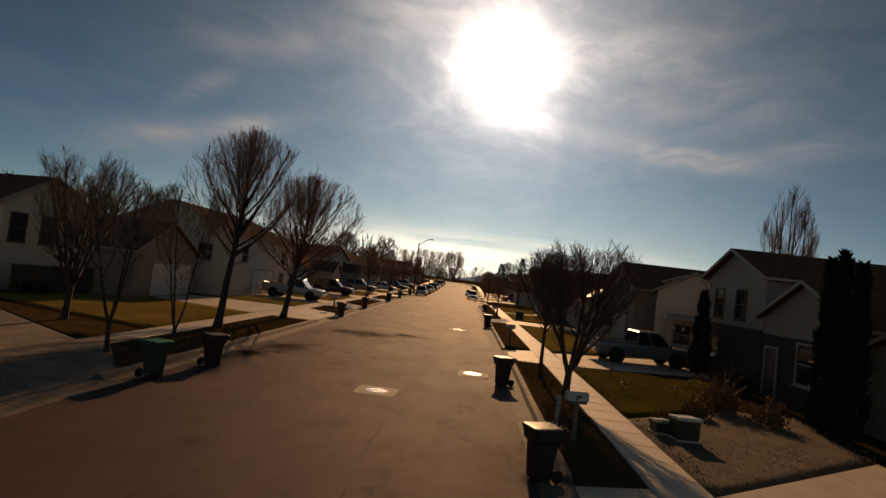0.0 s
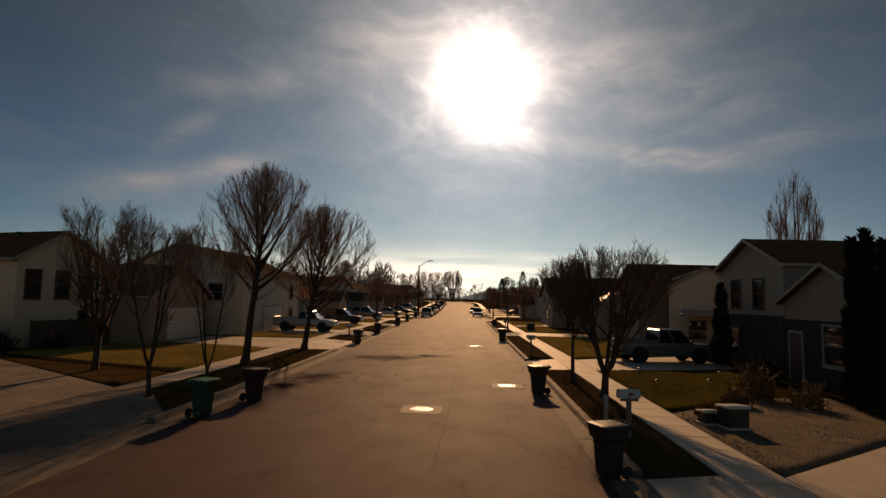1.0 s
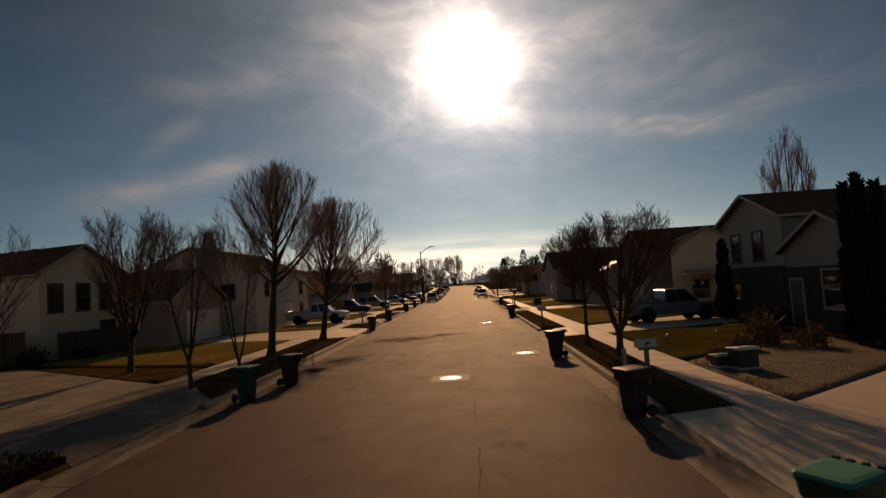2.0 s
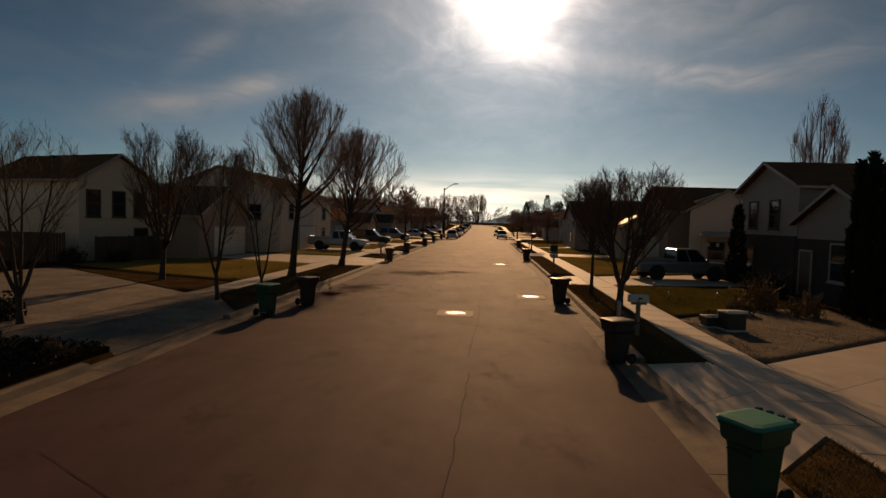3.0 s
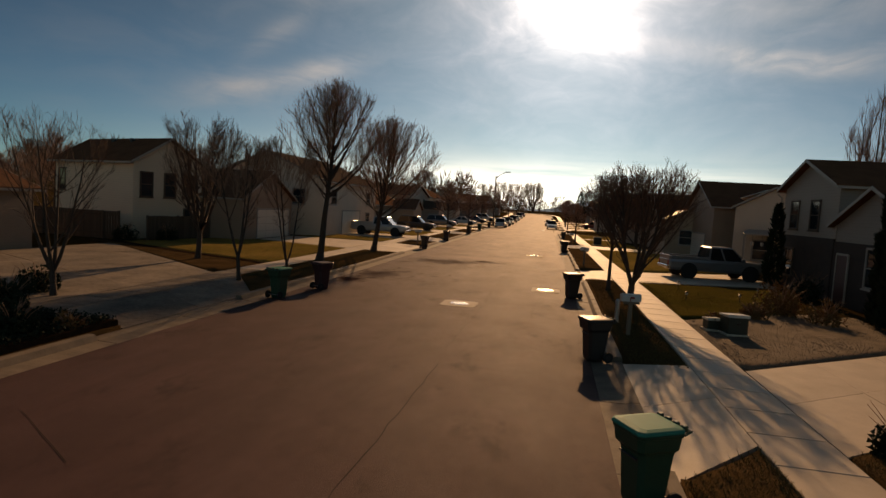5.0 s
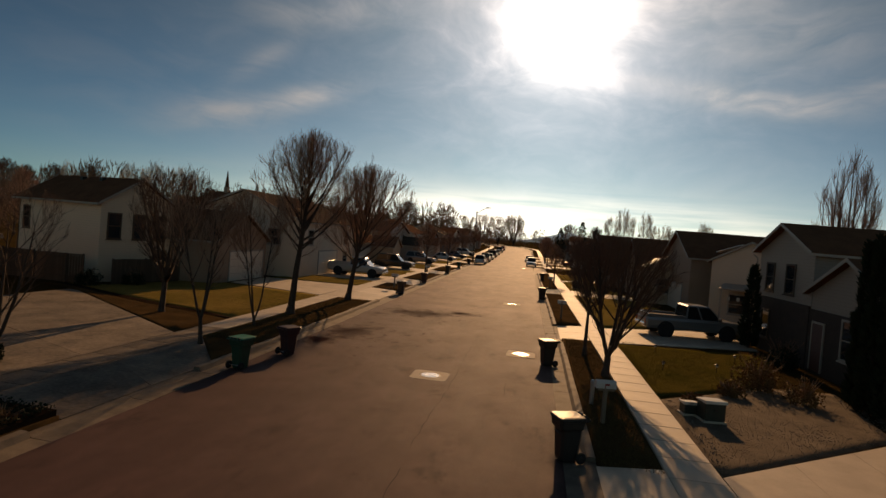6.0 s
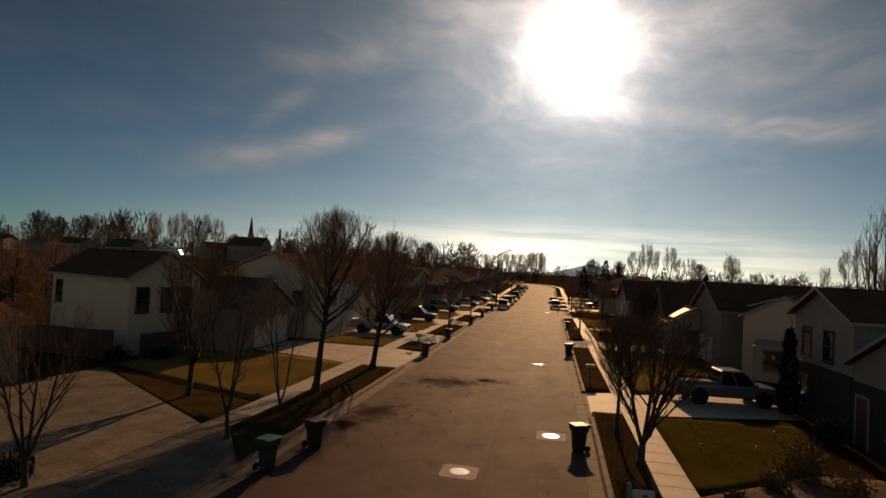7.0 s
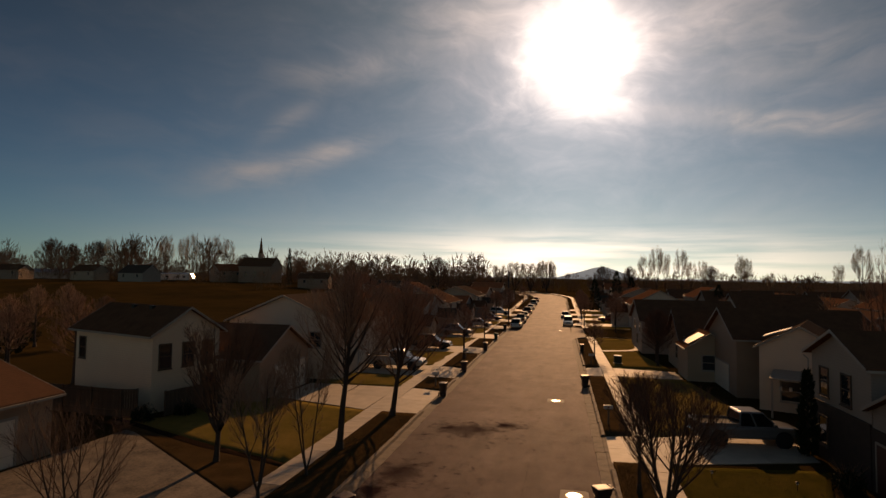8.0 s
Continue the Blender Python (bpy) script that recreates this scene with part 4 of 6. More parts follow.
def bare_tree(name, label, x, y, height, r, style, seed, crown=2.4, base=0.33, count=48, twigs=9, lean=(0, 0), stems=1, thin=0.0065, twig=None, group="bare street trees", z=0.13, reach=0.62, fork=0.5):
    """A leafless tree: one or several leaders, ascending limbs, side branches and fine twigs, all kept within the crown's outline."""
    rnd = random.Random(seed)
    z0, up = height * base, Vector((0, 0, 1))

    def inside(p, slack=1.0):
        h = (p.z - z0) / (height - z0)
        if h >= 1.0 * slack or h < -0.06:
            return False
        dx, dy = p.x - lean[0] * p.z, p.y - lean[1] * p.z
        return math.hypot(dx, dy) < crown * slack * outline(style, max(h, 0.0)) * (0.95 + 0.06 * math.sin(3 * math.atan2(dy, dx) + seed))

    def shoot(p, d, most, rise, slack=1.0, n=6):
        """A gently rising path from p along d, up to the outline."""
        step, pts, q, v = most / n, [p.copy()], p.copy(), d.normalized()
        for _ in range(n):
            v = (v + up * rise * step + Vector((rnd.uniform(-1, 1), rnd.uniform(-1, 1), rnd.uniform(-1, 1))) * 0.05).normalized()
            q = q + v * step
            if not inside(q, slack) and len(pts) > 2:
                break
            pts.append(q.copy())
        return pts

    def aside(d, degrees):
        """A direction turned away from d by some degrees, to a random side."""
        w = d.cross(Vector((rnd.uniform(-1, 1), rnd.uniform(-1, 1), rnd.uniform(-1, 1)))).normalized()
        a = radians(degrees)
        return (d * math.cos(a) + w * math.sin(a)).normalized()

    wood, fine = Geo(), Geo()
    leaders = []
    if stems == 1:
        n, top = 14, height * 0.92
        pts = [Vector((lean[0] * h + 0.02 * height * wobble(h, seed, 0.5) * h / height, lean[1] * h + 0.02 * height * wobble(h, seed + 9, 0.5) * h / height, h)) for h in (-0.05 + (top + 0.05) * i / n for i in range(n + 1))]
        leaders.append((pts, [max(r * (1 - 0.98 * i / n) ** 0.9, thin * 1.3) for i in range(n + 1)]))
    else:
        hf = z0 * fork
        wood.tube([(0, 0, -0.05), (lean[0] * hf * 0.5, lean[1] * hf * 0.5, hf * 0.5), (lean[0] * hf, lean[1] * hf, hf)], [r * 1.25, r * 1.05, r], 8, False)
        for s in range(stems):
            a = 2 * math.pi * (s + 0.35 * rnd.random()) / stems + seed
            k, n, top = rnd.uniform(0.42, 0.66) * crown, 10, height * rnd.uniform(0.84, 0.95)
            if style == "column":
                k = crown * 0.85 * math.sqrt((s + 0.3) / stems)
                a = s * 2.39996 + seed
                top = height * (0.97 - 0.42 * (k / crown) ** 2)
            pts = []
            for i in range(n + 1):
                t = i / n
                h = hf + (top - hf) * t
                w = k * (t ** 0.72 if style != "column" else min(t / 0.3, 1.0) ** 0.8) + 0.03 * crown * wobble(h, seed + s * 3, 1.1)
                pts.append(Vector((lean[0] * h + math.cos(a) * w, lean[1] * h + math.sin(a) * w, h)))
            pts[0] = Vector((lean[0] * hf, lean[1] * hf, hf - 0.05))
            leaders.append((pts, [max(r * 0.72 * (1 - 0.97 * i / n) ** 0.85, thin * 1.3) for i in range(n + 1)]))
    spread = {"fan": (58, 10), "round": (66, 24), "vase": (46, 20), "column": (30, 10)}[style]
    for pts, rad in leaders:
        wood.tube(pts, rad, 8 if stems == 1 else 6, False)
    tips = []

    def twig_fan(path, per_metre):
        length = sum((b - a).length for a, b in zip(path, path[1:]))
        for _ in range(max(2, int(length * per_metre + rnd.random()))):
            f = rnd.uniform(0.12, 1.0) * (len(path) - 1)
            i = min(int(f), len(path) - 2)
            p = path[i].lerp(path[i + 1], f - i)
            d = aside((path[i + 1] - path[i]).normalized(), rnd.uniform(18, 48)) + up * (0.28 if style != "column" else 0.9)
            q = shoot(p, d, reach * rnd.uniform(0.45, 1.1) * height / 8, 0.5, 1.05, 3)
            fine.tube([q[0], q[len(q) // 2], q[-1]], [thin, thin * 0.8, thin * 0.45], 3, False)

    for i in range(count):
        pts, rad = leaders[i % len(leaders)]
        t = ((i // len(leaders)) + rnd.random()) / math.ceil(count / len(leaders))
        h = z0 * 0.94 + (height * 0.92 - z0 * 0.94) * t ** 0.9
        j = max((k for k in range(len(pts) - 1) if pts[k].z <= h), default=0)
        f = min(max((h - pts[j].z) / max(pts[j + 1].z - pts[j].z, 1e-4), 0), 1)
        p, rp = pts[j].lerp(pts[j + 1], f), rad[j] + (rad[j + 1] - rad[j]) * f
        if stems == 1:
            a = i * 2.39996 + rnd.uniform(-0.5, 0.5)
        else:
            a = math.atan2(p.y - lean[1] * h, p.x - lean[0] * h) + rnd.gauss(0, 1.0)
        th = radians(spread[0] + (spread[1] - spread[0]) * t + rnd.uniform(-9, 9))
        d = Vector((math.cos(a) * math.sin(th), math.sin(a) * math.sin(th), math.cos(th)))
        path = shoot(p, d, crown * rnd.uniform(1.35, 1.75), 0.16, 1.0, 9)
        L = sum((b - c).length for b, c in zip(path, path[1:]))
        rb = min(rp * 0.62, 0.004 + 0.011 * L + thin)
        wood.tube(path, [max(rb * (1 - 0.93 * k / (len(path) - 1)), thin * 1.1) for k in range(len(path))], 5 if rb > 0.02 else 3, False)
        twig_fan(path[len(path) // 3:], twigs * 0.5)
        for s in range(max(2, int(L * 4.2))):
            f = rnd.uniform(0.16, 0.97) * (len(path) - 1)
            k = min(int(f), len(path) - 2)
            q = path[k].lerp(path[k + 1], f - k)
            d2 = aside((path[k + 1] - path[k]).normalized(), rnd.uniform(24, 46)) + up * (0.18 if style != "column" else 0.6)
            side = shoot(q, d2, (0.25 + 0.50 * L * (1 - 0.65 * f / len(path))) * rnd.uniform(0.6, 1.1), 0.30, 1.02, 5)
            r2 = max(min(rb * (1 - 0.9 * f / len(path)) * 0.62, 0.012), thin * 1.15)
            fine.tube(side, [max(r2 * (1 - 0.8 * m / (len(side) - 1)), thin) for m in range(len(side))], 3, False)
            twig_fan(side, twigs)
    flare = Geo().tube([(0, 0, -0.12), (0, 0, 0.10), (lean[0] * 0.45, lean[1] * 0.45, 0.45)], [r * 1.75, r * 1.3, r * 1.0], 8)
    wood.f += [tuple(i + len(wood.v) for i in f) for f in flare.f]
    wood.v += flare.v
    owner = thing(name, label, "tree", pose(x, y, z), group)
    part("trunk", wood, BARK, owner, smooth=True)
    part("crown", fine, twig or TWIG, owner, "bare twigs")
    return owner


def evergreen(name, label, x, y, height, radius, seed, group="", tip=0.2, mat=None):
    """A dense evergreen: a trunk and many small upswept sprays of foliage."""
    rnd = random.Random(seed)
    owner = thing(name, label, "tree", pose(x, y, 0.13), group)
    part("trunk", Geo().tube([(0, 0, -0.05), (0, 0, height * 0.5), (0, 0, height * 0.96)], [0.09, 0.06, 0.01], 6), BARK, owner)
    g = Geo()
    for i in range(int(1500 * height / 5)):
        t = rnd.random() ** 1.15
        z = 0.15 + t * (height - 0.15)
        full = radius * (1 - t) ** 0.55 if t > tip else radius * (0.75 + 0.25 * t / tip)
        rr = full * rnd.uniform(0.55, 1.0) * (1 + 0.18 * math.sin(z * 5 + seed))
        a = rnd.uniform(0, 2 * math.pi)
        c = Vector((math.cos(a) * rr, math.sin(a) * rr, z))
        s = rnd.uniform(0.10, 0.22)
        out = Vector((math.cos(a), math.sin(a), rnd.uniform(0.7, 1.8))).normalized()
        w = out.cross(Vector((rnd.uniform(-1, 1), rnd.uniform(-1, 1), rnd.uniform(-1, 1)))).normalized() * s * 0.45
        g.face(c - w, c + w, c + out * s * 1.5)
    part("foliage", g, mat or EVERGREEN, owner)
    return owner


def shrub(label, x, y, w, h, seed, mat, name="shrub", leaves=700, group="", z=0.15):
    """A low bush: stems, and small leaves or dry blades in a broken outline."""
    rnd = random.Random(seed)
    owner = thing(name, label, "shrub", pose(x, y, z), group)
    stems, g = Geo(), Geo()
    for i in range(26):
        a, q = rnd.uniform(0, 2 * math.pi), rnd.uniform(0.2, 1.0)
        end = Vector((math.cos(a) * w * 0.5 * q, math.sin(a) * w * 0.5 * q, h * rnd.uniform(0.6, 1.05)))
        stems.tube([(0, 0, -0.03), end * 0.5 + Vector((0, 0, h * 0.12)), end], [0.012, 0.009, 0.004], 3, False)
    for i in range(leaves):
        a, q, t = rnd.uniform(0, 2 * math.pi), math.sqrt(rnd.random()), rnd.random()
        lump = 0.72 + 0.28 * math.sin(3 * a + seed) * math.cos(2 * a + seed * 0.7)
        c = Vector((math.cos(a) * w * 0.5 * q * lump, math.sin(a) * w * 0.5 * q * lump, h * t * math.sqrt(max(1 - q * q * 0.8, 0.1)) * lump + 0.02))
        s = rnd.uniform(0.05, 0.11)
        d1 = Vector((rnd.uniform(-1, 1), rnd.uniform(-1, 1), rnd.uniform(0, 1.5))).normalized() * s
        d2 = d1.cross(Vector((rnd.uniform(-1, 1), rnd.uniform(-1, 1), rnd.uniform(-1, 1)))).normalized() * s * 0.5
        g.face(c - d2, c + d2, c + d1)
    part("branchwork", stems, TWIG, owner)
    part("foliage", g, mat, owner)
    return owner


# the tall street trees and the smaller ones on the left
bare_tree("street_tree", "tall bare tree with a rounded twiggy crown in the grass strip", -8.6, 23.4, 9.25, 0.20, "fan", 11, 2.95, 0.33, 60, 6, (0.075, 0), 1, 0.0060, reach=0.55)
bare_tree("street_tree", "bare tree with a broad upswept twiggy crown in the grass strip", -8.1, 31.0, 8.6, 0.19, "fan", 12, 3.7, 0.24, 56, 6, (0.12, 0.02), 1, 0.0060, reach=0.6)
bare_tree("small_tree", "slender bare many-stemmed tree beside the lawn", -8.5, 19.4, 5.9, 0.06, "vase", 13, 1.5, 0.30, 48, 12, (-0.04, 0), 3, 0.0060, fork=0.15)
bare_tree("small_tree", "slender bare young tree beside the driveway", -8.3, 15.0, 5.5, 0.07, "vase", 14, 1.5, 0.34, 48, 12, (-0.06, 0), 3, 0.0060, fork=0.5)
bare_tree("garden_tree", "bare garden tree with a short dark trunk on the lawn", -13.5, 20.0, 6.9, 0.12, "vase", 15, 2.3, 0.24, 52, 8, (0.05, 0), 7, 0.0050, TWIG_DARK, fork=0.85)
bare_tree("street_tree", "bare spreading tree with several stems near the kerb", -10.8, 9.2, 5.3, 0.08, "vase", 16, 1.8, 0.26, 34, 8, (-0.05, 0), 4, 0.0036, TWIG_DARK, fork=0.55)
# right side
bare_tree("street_tree", "bare vase-shaped tree with several stems beside the sidewalk", 6.50, 17.4, 5.2, 0.12, "vase", 21, 2.2, 0.26, 74, 11, (0.05, 0), 5, 0.0046, TWIG_DARK, fork=0.55)
bare_tree("street_tree", "slim bare tree with a dark trunk in the grass strip", 6.05, 21.0, 5.0, 0.09, "vase", 22, 1.8, 0.36, 50, 11, (0.0, 0), 1, 0.0046, TWIG_DARK)
bare_tree("garden_tree", "dense dark bare tree with a ball-shaped crown before a house", 12.3, 58.6, 5.9, 0.12, "round", 24, 1.75, 0.22, 70, 15, (0.0, 0), 1, 0.0075, TWIG_DARK)


# ---- houses ----
def wall_box(owner, x0, x1, y0, y1, z1, mat, z0=0.0):
    """Four walls of real thickness, each a part."""
    t = 0.18
    for nm, b in (("wall", (x0, x1, y0, y0 + t)), ("wall", (x0, x1, y1 - t, y1)), ("wall", (x0, x0 + t, y0 + t, y1 - t)), ("wall", (x1 - t, x1, y0 + t, y1 - t))):
        part(nm, Geo().box(*b, z0, z1), mat, owner)


def gable_block(owner, x0, x1, y0, y1, eave, peak, axis, wall, roof, over=0.35, base=0.0):
    """Walls, two gable triangles and a roof of two thick slopes with fascia boards. axis: the way the ridge runs."""
    wall_box(owner, x0, x1, y0, y1, eave, wall, base)
    t = 0.16
    if axis == "x":
        m = (y0 + y1) / 2
        for a, b in ((x0, x0 + 0.18), (x1 - 0.18, x1)):
            part("gable", Geo().hexa([(a, y0, eave), (a, y1, eave), (a, m, peak)], [(b, y0, eave), (b, y1, eave), (b, m, peak)]), wall, owner)
        k = (peak - eave) / ((y1 - y0) / 2)
        for s, ye in ((-1, y0 - over), (1, y1 + over)):
            ze = eave - k * over
            r = [(x0 - over, ye, ze), (x1 + over, ye, ze), (x1 + over, m, peak), (x0 - over, m, peak)]
            ro = part("roof_slope", Geo().hexa([(x, y, z + 0.02) for x, y, z in r], [(x, y, z + t) for x, y, z in r]), roof, owner)
            for xe in (x0 - over - 0.025, x1 + over):
                q = [(xe, ye, ze + 0.01), (xe, m, peak + 0.01), (xe, m, peak + t + 0.01), (xe, ye, ze + t + 0.01)]
                part("barge_board", Geo().hexa(q, [(x + 0.025, y, z) for x, y, z in q]), TRIM, ro, "pale painted board")
            part("gutter", Geo().box(x0 - over, x1 + over, ye + (-0.10 if s < 0 else 0.0), ye + (0.0 if s < 0 else 0.10), ze - 0.02, ze + 0.10), TRIM, ro, "pale metal gutter")
    else:
        m = (x0 + x1) / 2
        for a, b in ((y0, y0 + 0.18), (y1 - 0.18, y1)):
            part("gable", Geo().hexa([(x0, a, eave), (x1, a, eave), (m, a, peak)], [(x0, b, eave), (x1, b, eave), (m, b, peak)]), wall, owner)
        k = (peak - eave) / ((x1 - x0) / 2)
        for s, xe in ((-1, x0 - over), (1, x1 + over)):
            ze = eave - k * over
            r = [(xe, y0 - over, ze), (xe, y1 + over, ze), (m, y1 + over, peak), (m, y0 - over, peak)]
            ro = part("roof_slope", Geo().hexa([(x, y, z + 0.02) for x, y, z in r], [(x, y, z + t) for x, y, z in r]), roof, owner)
            for ye in (y0 - over - 0.025, y1 + over):
                q = [(xe, ye, ze + 0.01), (m, ye, peak + 0.01), (m, ye, peak + t + 0.01), (xe, ye, ze + t + 0.01)]
                part("barge_board", Geo().hexa(q, [(x, y + 0.025, z) for x, y, z in q]), TRIM, ro, "pale painted board")
            part("gutter", Geo().box(xe + (-0.10 if s < 0 else 0.0), xe + (0.0 if s < 0 else 0.10), y0 - over, y1 + over, ze - 0.02, ze + 0.10), TRIM, ro, "pale metal gutter")


def window(owner, face, at, c, z, w=1.1, h=1.25, name="window", trim=None):
    """A sash window on a wall. face: which way it looks (+x -x +y -y); at: the wall's plane; c: place along the wall."""
    s = 1 if face[0] == "+" else -1

    def b(u0, u1, z0, z1, d0, d1):
        a0, a1 = sorted((at + s * d0, at + s * d1))
        if face[1] == "x":
            return (a0, a1, c + u0, c + u1, z + z0, z + z1)
        return (c + u0, c + u1, a0, a1, z + z0, z + z1)
    f = Geo()
    for u in ((-w / 2 - 0.09, -w / 2, -0.09, h + 0.09), (w / 2, w / 2 + 0.09, -0.09, h + 0.09), (-w / 2, w / 2, h, h + 0.09), (-w / 2, w / 2, -0.09, 0.0)):
        f.box(*b(*u, 0.0, 0.05))
    fr = part(name, f, trim or TRIM, owner, "framed sash window")
    part("pane", Geo().box(*b(-w / 2, w / 2, 0, h, 0.004, 0.014)), PANE, fr, "dark reflecting glass")
    part("sash_bar", Geo().box(*b(-w / 2, w / 2, h / 2 - 0.025, h / 2 + 0.025, 0.014, 0.035)), trim or TRIM, fr)
    part("sill", Geo().box(*b(-w / 2 - 0.14, w / 2 + 0.14, -0.15, -0.09, 0.0, 0.09)), trim or TRIM, fr)


def garage_door(owner, face, at, c, w=4.8, h=2.15, z=0.17):
    s = 1 if face[0] == "+" else -1

    def b(u0, u1, z0, z1, d0, d1):
        a0, a1 = sorted((at + s * d0, at + s * d1))
        if face[1] == "x":
            return (a0, a1, c + u0, c + u1, z + z0, z + z1)
        return (c + u0, c + u1, a0, a1, z + z0, z + z1)
    f = Geo()
    f.box(*b(-w / 2 - 0.12, -w / 2, 0, h + 0.12, 0, 0.05)).box(*b(w / 2, w / 2 + 0.12, 0, h + 0.12, 0, 0.05)).box(*b(-w / 2, w / 2, h, h + 0.12, 0, 0.05))
    d = part("garage_door", f, TRIM, owner, "pale panelled garage door")
    for r in range(4):
        n = max(2, round(w / 1.2))
        for k in range(n):
            u0 = -w / 2 + k * w / n
            part("door_panel", Geo().box(*b(u0 + 0.008, u0 + w / n - 0.008, r * h / 4 + 0.008, (r + 1) * h / 4 - 0.008, 0.004, 0.03)), GARAGE, d, bevel=0.008)
    return d


def front_door(owner, face, at, c, z=0.25):
    s = 1 if face[0] == "+" else -1

    def b(u0, u1, z0, z1, d0, d1):
        a0, a1 = sorted((at + s * d0, at + s * d1))
        if face[1] == "x":
            return (a0, a1, c + u0, c + u1, z + z0, z + z1)
        return (c + u0, c + u1, a0, a1, z + z0, z + z1)
    f = Geo().box(*b(-0.55, -0.46, 0, 2.15, 0, 0.06)).box(*b(0.46, 0.55, 0, 2.15, 0, 0.06)).box(*b(-0.46, 0.46, 2.06, 2.15, 0, 0.06))
    d = part("door_frame", f, TRIM, owner)
    part("door", Geo().box(*b(-0.46, 0.46, 0, 2.06, 0.004, 0.04)), DOOR, d, "dark painted front door")


def roof_vents(owner, pts):
    for x, y, z in pts:
        part("roof_vent", Geo().box(x - 0.16, x + 0.16, y - 0.16, y + 0.16, z - 0.2, z + 0.22), IRON_DARK, owner, "small metal roof vent", bevel=0.02)


def set_at(owner, kept, m):
    """Turn and move the parts of a house, but for those kept where they are."""
    for ob in owner.children:
        if ob not in kept:
            ob.matrix_local = m


# house with the pale gable near the gravel yard
h = thing("house", "two-storey house with pale gable end, dark shingles and lower wing", "house")
gable_block(h, 16.1, 28.0, 23.9, 30.1, 5.45, 6.72, "x", SIDING["grey"], ROOF["dark"])
for c, z in ((28.6, 3.4), (26.2, 3.4), (28.6, 0.9)):
    window(h, "-x", 16.1 if z > 3 else 16.03, c, z, 0.9, 1.35, trim=WOOD)
gable_block(h, 16.12, 27.0, 17.6, 23.88, 3.65, 5.1, "x", SIDING["grey"], ROOF["dark"], 0.3)
window(h, "-x", 16.05, 20.2, 1.2, 1.5, 1.5)
front_door(h, "-x", 16.05, 22.9)
gable_block(h, 16.6, 26.0, 9.6, 17.58, 3.0, 4.75, "x", SIDING["grey"], ROOF["dark"], 0.3)
garage_door(h, "-x", 16.6, 13.6, 4.8)
# added dark slabs that stand in for shade on the lower walls
for y0, y1, x, z in ((23.9, 30.1, 16.1, 3.0), (17.6, 23.88, 16.12, 2.9)):
    part("brick_facing", Geo().box(x - 0.07, x - 0.004, y0, y1 - 0.01, 0.0, z), SHADE_FACING, h, "added dark brick-coursed facing with shade in its colour")
part("downpipe", Geo().tube([(15.78, 30.35, 5.2), (15.95, 30.2, 5.0), (16.02, 30.15, 0.2)], [0.04] * 3, 6), TRIM, h, "pale rain downpipe")

# house behind its driveway, with a turned front gable and glinting roof panels
h = thing("house", "grey house with a narrow front gable and roof panels", "house")
gable_block(h, 15.9, 26.0, 43.6, 52.4, 4.7, 6.75, "x", SIDING["brown"], ROOF["dark"])
garage_door(h, "-x", 15.9, 48.0, 4.6)
kept = set(h.children)
gable_block(h, 0.0, 5.0, 0.0, 7.0, 4.6, 6.0, "y", SIDING["pale"], ROOF["grey"], 0.25)
window(h, "-y", 0.0, 1.9, 0.95, 1.1, 1.3)
window(h, "-x", 0.0, 3.0, 2.9, 1.0, 1.2)
part("porch_roof", Geo().hexa([(0.9, -2.6, 2.70), (3.7, -2.6, 2.70), (3.7, 0.0, 2.98), (0.9, 0.0, 2.98)], [(0.9, -2.6, 2.78), (3.7, -2.6, 2.78), (3.7, 0.0, 3.06), (0.9, 0.0, 3.06)]), TRIM, h, "thin pale porch roof")
for px in (1.05, 3.5):
    part("porch_post", Geo().box(px - 0.06, px + 0.06, -2.5, -2.38, 0.1, 2.71), TRIM, h)
for lx in (1.5, 2.1):
    lan = part("porch_lantern", Geo().disc((lx, -2.1, 1.98), 0.10, 0.24, 10, "z"), MAILBOX, h, "white hanging porch lantern")
    part("hook", Geo().tube([(lx, -2.1, 2.2), (lx, -2.1, 2.76)], [0.008] * 2, 5), IRON_DARK, lan)
for i in range(2):
    q = [(0.2, 0.2 + i * 1.05, 5.24), (1.9, 0.2 + i * 1.05, 5.88), (1.9, 1.2 + i * 1.05, 5.88), (0.2, 1.2 + i * 1.05, 5.24)]
    part("solar_panel", Geo().hexa(q, [(x - 0.02, y, z + 0.05) for x, y, z in q]), SOLAR, h, "pale roof panel")
set_at(h, kept, pose(16.4, 39.9, 0, 0, 0, -24))

h = thing("house", "grey corner house with a dark ridge roof", "house")
gable_block(h, 11.9, 23.0, 68.6, 79.6, 4.1, 6.4, "x", SIDING["grey"], ROOF["dark"])
window(h, "-x", 11.9, 70.6, 2.6); window(h, "-x", 11.9, 75.6, 2.6); window(h, "-x", 11.9, 73.0, 0.9, 1.6, 1.3)
window(h, "-y", 68.6, 20.6, 2.4); window(h, "-y", 68.6, 14.6, 2.4)
h = thing("house", "brown house with a broad dark roof and pale roof panels", "house")
gable_block(h, 13.6, 17.4, 50.2, 54.8, 3.1, 4.35, "y", SIDING["tan"], ROOF["dark"], 0.25)
gable_block(h, 14.0, 24.5, 54.85, 62.6, 3.2, 5.9, "x", SIDING["tan"], ROOF["dark"])
window(h, "-x", 14.0, 57.6, 1.2)
window(h, "-y", 50.2, 15.4, 1.2)
window(h, "-y", 54.8, 19.8, 1.2)
